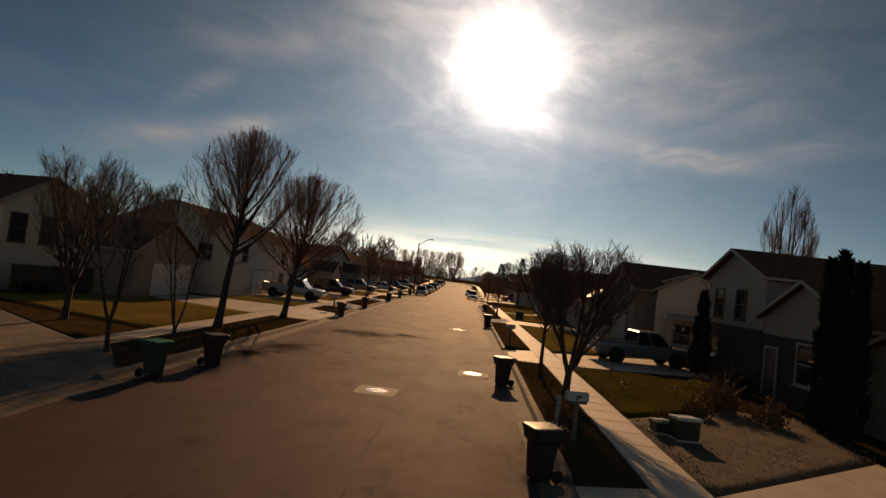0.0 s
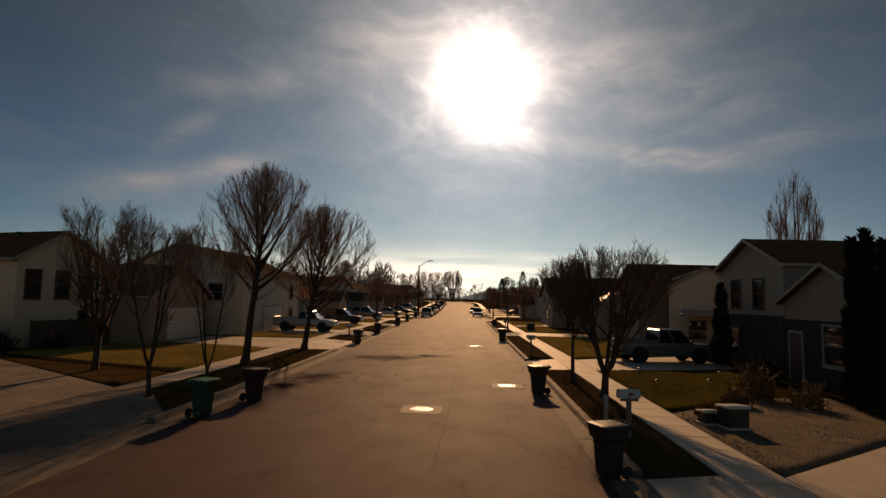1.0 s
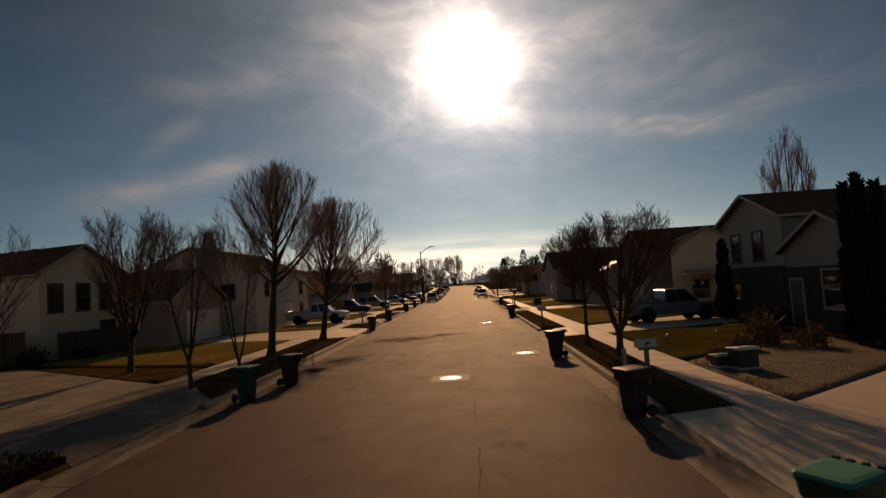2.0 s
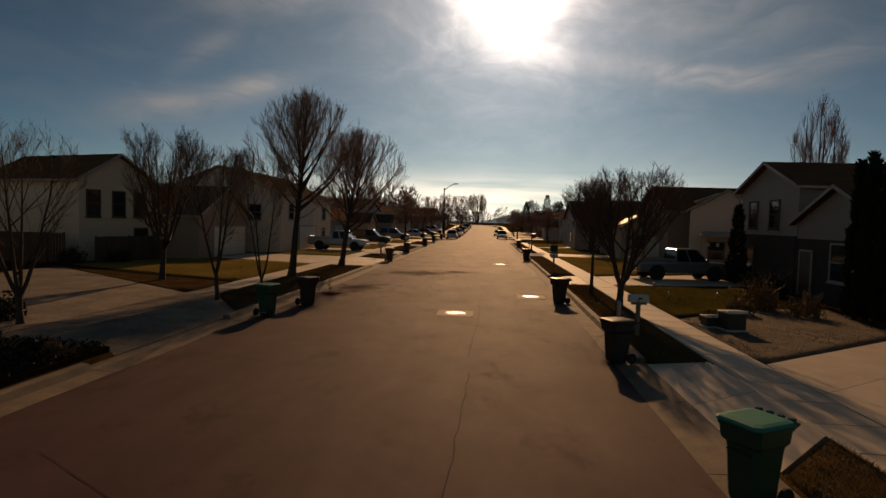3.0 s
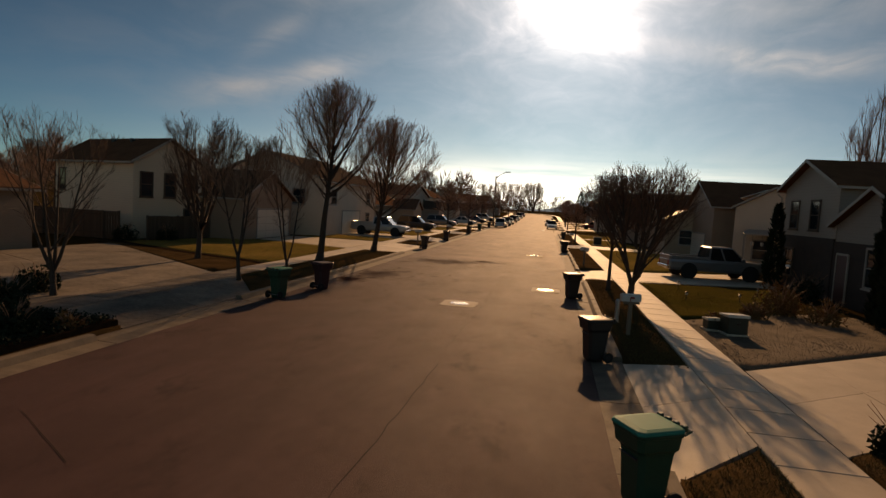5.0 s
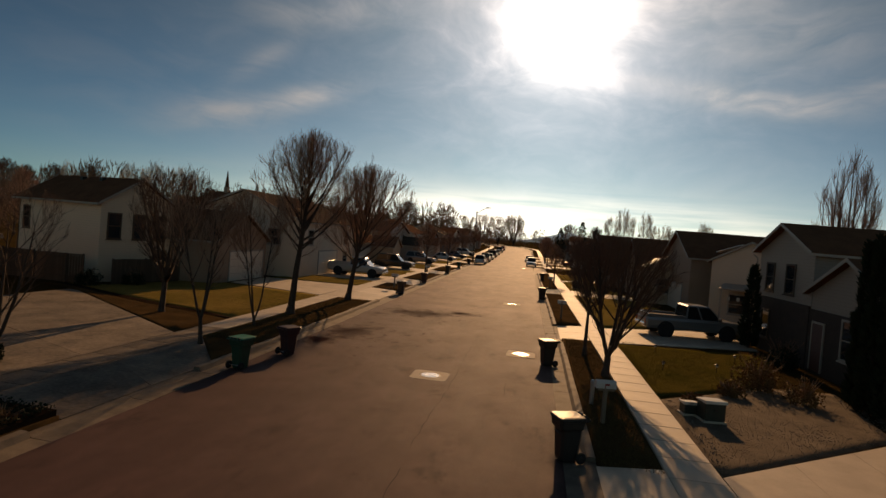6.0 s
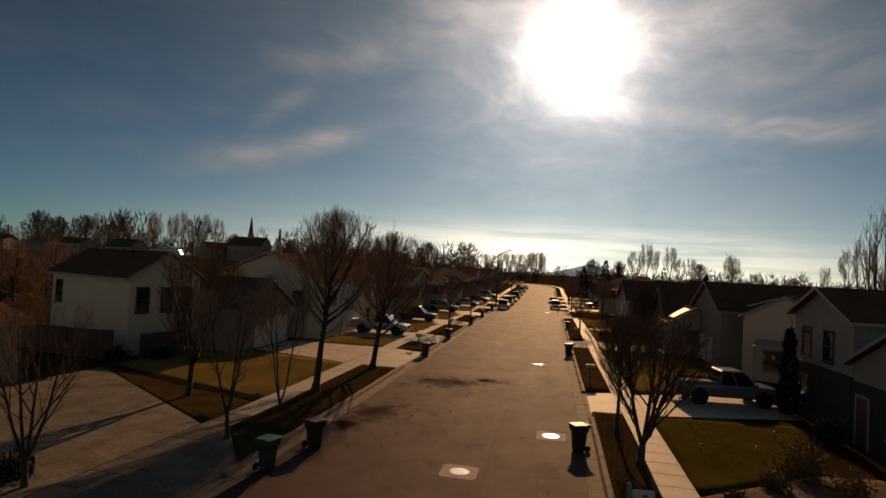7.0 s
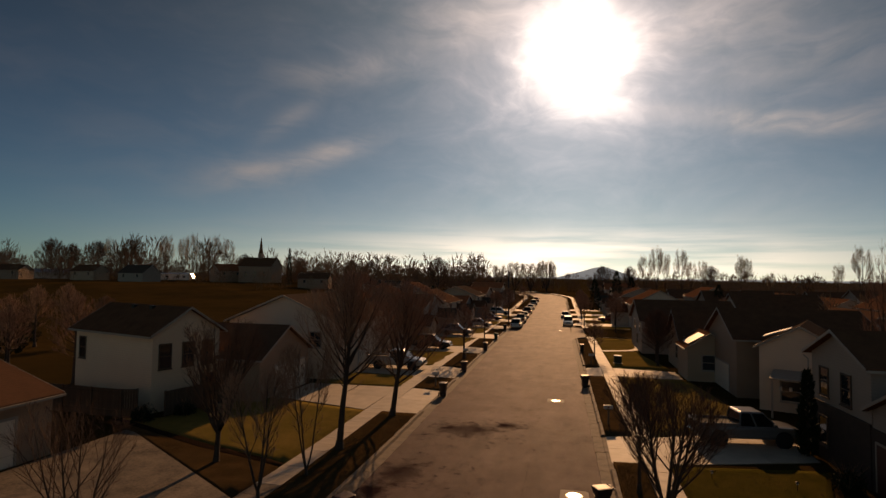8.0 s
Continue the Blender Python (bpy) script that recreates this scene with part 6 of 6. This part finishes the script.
fence([(-23.4, 26.3), (-24.2, 25.9), (-34.0, 26.6)], 1.75, "weathered brown board fence beside a house")
fence([(-21.9, 27.0), (-20.9, 32.0), (-18.8, 32.2)], 1.55, "weathered brown board fence between two houses")
fence([(16.2, 30.6), (20.5, 31.0), (20.9, 37.0)], 1.75, "weathered brown board fence between two houses")


# ---- planting near the houses ----
for x, y, hgt, r, seed in ((14.7, 17.0, 5.6, 0.36, 31), (14.6, 16.2, 5.8, 0.38, 32), (14.7, 15.5, 5.4, 0.34, 34)):
    evergreen("arborvitae", "tall dark columnar evergreen beside the house", x, y, hgt, r, seed, "columnar evergreens")
evergreen("arborvitae", "slim dark columnar evergreen at the house corner", 15.3, 28.6, 4.4, 0.50, 33, "columnar evergreens")
shrub("dark evergreen shrub in the bed by the sidewalk", 8.75, 4.35, 1.1, 0.8, 52, EVERGREEN, leaves=1300)
shrub("orange-brown dry shrub at the edge of the gravel", 12.0, 18.2, 1.9, 1.5, 41, SHRUB_DRY, leaves=1400)
shrub("dry brown shrub in the gravel bed", 12.9, 16.6, 1.5, 1.0, 42, SHRUB_DRY)
shrub("low dry shrub beside the lawn", 10.6, 16.6, 1.2, 0.6, 43, SHRUB_DRY)
shrub("low dry clump at the gravel edge", 8.9, 14.8, 0.9, 0.4, 44, SHRUB_DRY)
shrub("dark clipped shrub in front of the house", -22.4, 25.5, 1.8, 1.2, 47, EVERGREEN, leaves=1500)
shrub("dark clipped shrub in front of the house", -21.0, 27.6, 1.6, 1.1, 48, EVERGREEN, leaves=1500)
shrub("dark shrub by the street tree", -11.8, 9.6, 1.6, 0.9, 49, EVERGREEN, leaves=1500)
shrub("dark evergreen shrub beside the stained and shade-toned driveway", -9.9, 6.9, 1.5, 1.1, 53, EVERGREEN, leaves=1800)
shrub("dark evergreen shrub in the strip by the kerb", -7.5, 5.0, 1.3, 0.8, 54, EVERGREEN, leaves=1500, z=0.25)
shrub("small rust-brown dry shrub in the strip by the kerb", -7.0, 5.9, 0.8, 0.5, 55, SHRUB_DRY, leaves=600)
shrub("dark shrub by the house wall", 15.0, 23.6, 1.6, 1.3, 51, EVERGREEN, leaves=1500)


# ---- loose stones and grass ----
def scatter_stones():
    g, rnd = Geo(), random.Random(91)
    made = 0
    while made < 4200:
        x, y = rnd.uniform(8.0, 14.8), rnd.uniform(8.8, 19.0)
        edge0 = 8.8 + (x - 7.96) * 0.775
        edge1 = 15.0 + (x - 7.96) * 0.775
        if not edge0 + 0.1 < y < min(edge1, 18.8):
            continue
        s = rnd.uniform(0.010, 0.022) * (2.0 if rnd.random() < 0.03 else 1)
        k = len(g.v)
        a = rnd.uniform(0, 3.1)
        for i in range(5):
            q = a + i * 1.2566
            g.v.append((x + math.cos(q) * s * rnd.uniform(0.7, 1.1), y + math.sin(q) * s * rnd.uniform(0.7, 1.1), 0.165))
        g.v.append((x, y, 0.182 + s * 0.5))
        g.f += [(k + i, k + (i + 1) % 5, k + 5) for i in range(5)]
        made += 1
    tagged(new("gravel", g.mesh("gravel", STONE)), "loose grey and brown gravel stones", "gravel", "", "stuff")


def scatter_grass():
    g, rnd = Geo(), random.Random(92)
    areas = [(5.4, 6.7, 8.5, 25.0, 9000), (8.0, 14.0, 17.0, 25.8, 9000), (-8.9, -6.7, 16.0, 31.6, 9000), (-18.0, -10.3, 20.0, 31.5, 7000)]
    for x0, x1, y0, y1, n in areas:
        for _ in range(n):
            x, y = rnd.uniform(x0, x1), rnd.uniform(y0, y1)
            hgt = rnd.uniform(0.03, 0.08)
            a = rnd.uniform(0, 6.28)
            w = 0.006
            dx, dy = math.cos(a) * w, math.sin(a) * w
            lx, ly = rnd.uniform(-0.03, 0.03), rnd.uniform(-0.03, 0.03)
            z = 0.165
            g.face((x - dx, y - dy, z), (x + dx, y + dy, z), (x + lx, y + ly, z + hgt))
    tagged(new("grass", g.mesh("grass", BLADE)), "short dry winter grass blades", "grass", "", "stuff")


scatter_stones()
scatter_grass()


# ---- distance: far trees, far houses, church, field and mountains ----
def far_tree_copies():
    """Middle-distance bare trees, built once and set out again and again."""
    tall = bare_tree("bare_tree", "tall bare poplar with upright twigs behind the houses", 22.2, 34.0, 11.6, 0.16, "column", 61, 1.85, 0.16, 80, 3.5, (0, 0), 10, 0.008, TWIG, "bare background trees", reach=0.8)
    bare = bare_tree("bare_tree", "tall pale bare poplar on the far side of the fields", 41.0, 297.0, 19.0, 0.18, "fan", 65, 4.2, 0.14, 34, 2.0, (0, 0), 5, 0.011, TWIG_PALE, "bare background trees", reach=0.8)
    broad = bare_tree("bare_tree", "broad bare tree rising behind far roofs", -44.0, 200.0, 14.4, 0.35, "round", 62, 5.5, 0.20, 34, 1.0, (0, 0), 1, 0.022, TWIG_DARK, "bare background trees", reach=0.75)
    small = bare_tree("bare_tree", "bare tree beside the street further down", -8.2, 57.5, 6.0, 0.14, "round", 63, 1.9, 0.30, 40, 7, (0, 0), 1, 0.010, None, "bare background trees")
    willow = bare_tree("bare_tree", "broad pale willow at the far end of the street", -21.8, 268.0, 14.0, 0.30, "vase", 64, 5.4, 0.08, 40, 1.0, (0, 0), 5, 0.010, TWIG_PALE, "bare background trees", reach=0.8)
    rnd = random.Random(5)

    def put(ob, x, y, s, t=1.0):
        c = copy_thing(ob, pose(x, y, 0.13 + field_rise(x, y), 0, 0, rnd.uniform(0, 360)) @ Matrix.Diagonal((s * t, s * t, s, 1)))
        return c
    for x, y, s in ((47, 300, 1.5), (52, 305, 1.3), (59, 300, 1.42), (64, 303, 1.05), (69, 300, 1.08), (87, 300, 1.3), (90, 304, 1.25), (100, 300, 0.82), (139, 300, 1.65), (131, 304, 1.12),
                    (-10, 300, 1.0), (-5, 304, 0.95), (-240, 300, 1.75), (-232, 306, 1.65), (-222, 300, 1.8), (-208, 302, 1.75), (-203, 308, 1.65), (-281, 300, 1.65), (-250, 310, 1.55)):
        put(bare, x, y, s * 0.83, 0.83)
    for x, y, s in ((-331, 305, 1.75), (-310, 300, 1.5), (-290, 300, 1.6), (-265, 300, 1.7), (-192, 310, 1.1), (-160, 320, 1.0), (-130, 330, 1.0), (-106, 300, 1.05), 
                    (20, 290, 0.9), (34, 300, 0.9), (75, 310, 1.0), (116, 300, 0.75), (160, 290, 1.0), (180, 300, 0.9)):
        put(broad, x, y, s, 1.1)
    for x, y, s in ((-14.5, 271.0, 0.98), (-7.5, 285.0, 1.1), (-29.0, 262.0, 0.9)):
        put(willow, x, y, s)
    for x, y, s in ((-8.3, 74.0, 0.85), (-8.2, 106.0, 1.15), (-8.1, 141.0, 1.1), (-13.0, 125.0, 1.0),
                    (6.0, 62.0, 0.75), (6.1, 107.0, 0.95), (6.0, 124.0, 1.0), (6.1, 140.0, 1.0), (11.0, 96.0, 0.9), (12.0, 110.0, 1.1), (12.4, 60.4, 0.9), (-36, 34, 1.2), (-30, 66, 1.2), (-32, 100, 1.3), (-50, 40, 1.1), (-59, 51, 1.2), (-45, 36, 0.95), (-54, 56, 1.0), (-66, 62, 1.2), (26, 33, 1.0), (29, 62, 1.0), (24, 80, 1.1)):
        put(small, x, y, s)


far_tree_copies()
for x, y, hgt, r in ((10.0, 150.0, 8.5, 1.9), (15.5, 150.0, 10.5, 2.2), (20.0, 158.0, 9.0, 2.0), (-24.5, 110.0, 7.0, 1.5), (-56.0, 45.0, 4.2, 1.9), (-63.0, 53.0, 4.6, 2.0), (-49.0, 35.0, 3.6, 1.6), (33.0, 120.0, 8.0, 1.8)):
    evergreen("conifer", "dark conifer standing among the houses", x, y, hgt, r, int(x * 3 + y), "dark conifers", 0.15)


def far_house(x, y, turn, w, d, eave, peak, wall, roof, label):
    h = thing("far_house", label, "house", pose(x, y, 0.1 + field_rise(x, y), 0, 0, turn), "houses beyond the street")
    gable_block(h, -w / 2, w / 2, -d / 2, d / 2, eave, peak, "x", SIDING[wall], ROOF[roof], 0.35)
    for c in (-w * 0.28, w * 0.28):
        window(h, "-y", -d / 2, c, eave - 1.9, 1.1, 1.2)
    return h


def far_plots():
    """Plots of the far houses: a loose row across the field, blocks of back streets, and a few beyond the road's end."""
    rnd = random.Random(31)
    walls, roofs = ("tan", "brown", "grey", "white"), ("dark", "dark", "brown")
    plots = [(-169, 256, 60, 13, 10, 5.6, 9.0, "brown", "dark"), (-112, 240, 12, 14, 9, 4.6, 7.2, "brown", "dark"), (-92, 255, 0, 13, 9, 3.4, 5.6, "white", "grey"),
             (-190, 220, -8, 15, 10, 4.0, 7.6, "grey", "grey"), (-232, 235, 0, 14, 10, 4.6, 7.5, "tan", "dark"), (-268, 225, 10, 14, 10, 4.6, 7.2, "brown", "dark"), (-75, 235, 4, 12, 8, 3.2, 5.2, "white", "grey")]
    for x in (38, 56, 75, 94):
        for k in range(7):
            eave = rnd.choice((3.3, 4.5, 4.6))
            plots.append((x + rnd.uniform(-2, 2), 33 + 22.5 * k + rnd.uniform(-3, 3), rnd.choice((0, 0, 90)), 13, 9, eave, eave + 2.2, rnd.choice(walls), rnd.choice(roofs)))
    for x, y in ((-40, 100), (-42, 130), (-44, 165)):
        eave = rnd.choice((3.2, 4.2))
        plots.append((x, y, 90, 12, 9, eave, eave + 2.1, rnd.choice(walls), "dark"))
    for x, y in ((22, 330), (-60, 320)):
        plots.append((x, y, 0, 13, 9, 3.1, 5.3, rnd.choice(walls), "dark"))
    return plots


FAR = far_plots()
for x, y, turn, w, d, eave, peak, wall, roof in FAR:
    far_house(x, y, turn, w, d, eave, peak, wall, roof, "%s house with %s shingle roof among bare trees" % (wall, roof))

def far_woods():
    """The bare tree line all round the horizon, in one piece."""
    g, rnd = Geo(), random.Random(77)
    zones = [(-420, -165, 228, 300, 300, 2.1), (-180, -40, 262, 330, 300, 1.7), (-300, -60, 192, 240, 80, 0.95), (40, 150, 60, 200, 420, 0.95), (-70, 70, 292, 330, 150, 0.95), (-420, -20, 320, 420, 420), (15, 420, 310, 420, 420), (-420, -150, 240, 320, 150), (130, 420, 140, 300, 260), (-700, 700, 430, 640, 620), (60, 160, 180, 300, 120), (-110, -45, 240, 320, 90)]
    for x0, x1, y0, y1, count, *tall in zones:
        for _ in range(count):
            x, y = rnd.uniform(x0, x1), rnd.uniform(y0, y1)
            if any(abs(x - f[0]) < 9.5 and abs(y - f[1]) < 9.5 for f in FAR) or abs(x + 150) < 13 and abs(y - 258) < 11 or abs(x + 185) < 18 and y < 262:
                continue
            big = rnd.random() < 0.22
            hgt = rnd.uniform(4.0, 7.5) * (1.45 if big else 1.0) * (tall[0] if tall else 1.0) * (1 + max(0, y - 300) / 900)
            wid = hgt * rnd.uniform(0.22, 0.42)
            w, zb = 0.012 * hgt, 0.1 + field_rise(x, y)
            g.face((x - w, y, zb), (x + w, y, zb), (x + w * 0.4, y, zb + hgt * 0.8), (x - w * 0.4, y, zb + hgt * 0.8))
            for k in range(64 if tall else 30):
                a, q, t = rnd.uniform(0, 2 * math.pi), math.sqrt(rnd.random()), rnd.random() ** 0.8
                rr = wid * q * (math.sin(math.pi * (0.12 + 0.83 * t)) ** 0.6)
                c = Vector((x + math.cos(a) * rr, y + math.sin(a) * rr, zb + hgt * (0.08 + 0.92 * t)))
                d = Vector((math.cos(a) * q * 0.6 + rnd.uniform(-0.4, 0.4), 0.2 * math.sin(a), rnd.uniform(0.5, 1.4))).normalized() * hgt * rnd.uniform(0.10, 0.22)
                n = Vector((d.z, 0, -d.x)).normalized() * hgt * (0.012 if tall else 0.022)
                g.face(c - n, c + n, c + d)
    tagged(new("far_woods", g.mesh("far_woods", WOODS)), "brown bare tree line along the horizon", "woods", "", "stuff")


WOODS = material("brown_far_woods", (0.290, 0.180, 0.112), 0.95, dark=(0.120, 0.076, 0.050), scale=0.08, fine=1.2, amount=0.9, bump=0.0, spec=0.05)
far_woods()


# church with a thin spire across the field
h = thing("church", "dark church with a thin spire across the field", "church", pose(-150.5, 257.5, field_rise(-150.5, 257.5)))
gable_block(h, -9.0, 9.0, -5.5, 5.5, 8.2, 12.6, "x", SIDING["brown"], ROOF["dark"])
part("tower", Geo().box(-1.0, 1.0, -1.0, 1.0, 8.0, 15.0), SIDING["brown"], h)
part("spire", Geo().hexa([(-0.8, -0.8, 15.0), (0.8, -0.8, 15.0), (0.8, 0.8, 15.0), (-0.8, 0.8, 15.0)], [(-0.1, -0.1, 23.0), (0.1, -0.1, 23.0), (0.1, 0.1, 23.0), (-0.1, 0.1, 23.0)]), ROOF["dark"], h)
for c in (-5.0, 0.0, 5.0):
    window(h, "-y", -5.5, c, 3.0, 1.2, 2.6)
evergreen("conifer", "thin pointed conifer beyond the field", -134.5, 257.5, 22.0, 1.6, 88, "dark conifers", 0.1)

# white trailer and its lean-to parked across the field; their roofs fall towards the street and catch the sun
t = thing("travel_trailer", "white travel trailer shining in the sun across the field", "trailer", pose(-186, 238, 0.1 + field_rise(-186, 238), 0, 0, 4))
part("body", Geo().hexa([(-9.0, -1.6, 0.7), (9.0, -1.6, 0.7), (9.0, 1.6, 0.7), (-9.0, 1.6, 0.7)], [(-9.0, -1.6, 3.7), (9.0, -1.6, 3.7), (9.0, 1.6, 4.2), (-9.0, 1.6, 4.2)]), PAINT["white"], t, bevel=0.12)
part("roof", Geo().hexa([(-8.8, -1.5, 3.74), (8.8, -1.5, 3.74), (8.8, 1.5, 4.24), (-8.8, 1.5, 4.24)], [(-8.8, -1.5, 3.80), (8.8, -1.5, 3.80), (8.8, 1.5, 4.32), (-8.8, 1.5, 4.32)]), PANEL, t, "sunlit pale metal roof")
part("bonnet", Geo().hexa([(9.0, -1.6, 0.8), (11.8, -1.6, 0.8), (11.3, 1.6, 0.8), (9.0, 1.6, 0.8)], [(9.0, -1.6, 4.0), (9.9, -1.6, 4.0), (9.4, 1.6, 4.0), (9.0, 1.6, 4.0)]), PANEL, t, "bright sloping front end", bevel=0.1)
for k in (-6.5, -2.5, 3.0, 6.5):
    part("window", Geo().box(k - 0.7, k + 0.7, -1.63, -1.58, 1.9, 2.8), CAR_GLASS, t)
for k in (-1.0, 0.2):
    part("wheel", Geo().disc((k, -1.55, 0.42), 0.42, 0.25, 16, "y"), RUBBER, t)
    part("wheel", Geo().disc((k, 1.3, 0.42), 0.42, 0.25, 16, "y"), RUBBER, t)
part("hitch", Geo().box(-10.6, -9.0, -0.08, 0.08, 0.55, 0.75).box(-10.4, -10.25, -0.06, 0.06, 0.0, 0.6), IRON_DARK, t)
b = thing("long_building", "long low white farm building across the field", "building", pose(-292, 262, 0.1 + field_rise(-292, 262), 0, 0, 6))
gable_block(b, -30, 30, -5, 5, 3.4, 5.4, "x", SIDING["white"], GALV, 0.3)


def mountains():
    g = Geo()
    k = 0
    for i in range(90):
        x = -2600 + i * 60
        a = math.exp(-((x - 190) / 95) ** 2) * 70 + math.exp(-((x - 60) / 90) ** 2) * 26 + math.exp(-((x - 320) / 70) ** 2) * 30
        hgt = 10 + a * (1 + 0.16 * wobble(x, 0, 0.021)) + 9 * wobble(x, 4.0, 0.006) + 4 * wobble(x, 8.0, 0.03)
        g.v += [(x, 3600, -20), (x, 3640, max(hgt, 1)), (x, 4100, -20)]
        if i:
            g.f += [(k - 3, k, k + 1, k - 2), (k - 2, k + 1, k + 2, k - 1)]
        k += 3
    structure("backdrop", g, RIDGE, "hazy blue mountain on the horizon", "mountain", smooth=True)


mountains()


# ---- the street climbs gently towards its far end ----
def climb(x, y):
    def ease(v):
        v = min(max(v, 0.0), 1.0)
        return v * v * (3 - 2 * v)
    return 1.95 * ease((y - 105) / 150) * (1 - ease((abs(x) - 60) / 50))


def raise_mesh(ob):
    """Lift a mesh that lies in place, point by point."""
    for v in ob.data.vertices:
        v.co.z += climb(v.co.x + ob.location.x, v.co.y + ob.location.y)


def raise_street():
    for ob in [o for o in scene.objects if o.parent is None and o.type in ("MESH", "EMPTY")]:
        if ob.type == "MESH":
            if ob.name != "backdrop":
                raise_mesh(ob)
        elif ob.get("kind") == "structure":
            for c in ob.children:
                if c.location.y:
                    c.location.z += climb(c.location.x, c.location.y)
                else:
                    raise_mesh(c)
        elif ob.location.length > 0:
            ob.location.z += climb(ob.location.x, ob.location.y)
        else:
            pts = [v.co for c in ob.children for v in c.data.vertices]
            if pts:
                ob.location.z += climb(sum(p.x for p in pts) / len(pts), sum(p.y for p in pts) / len(pts))


raise_street()
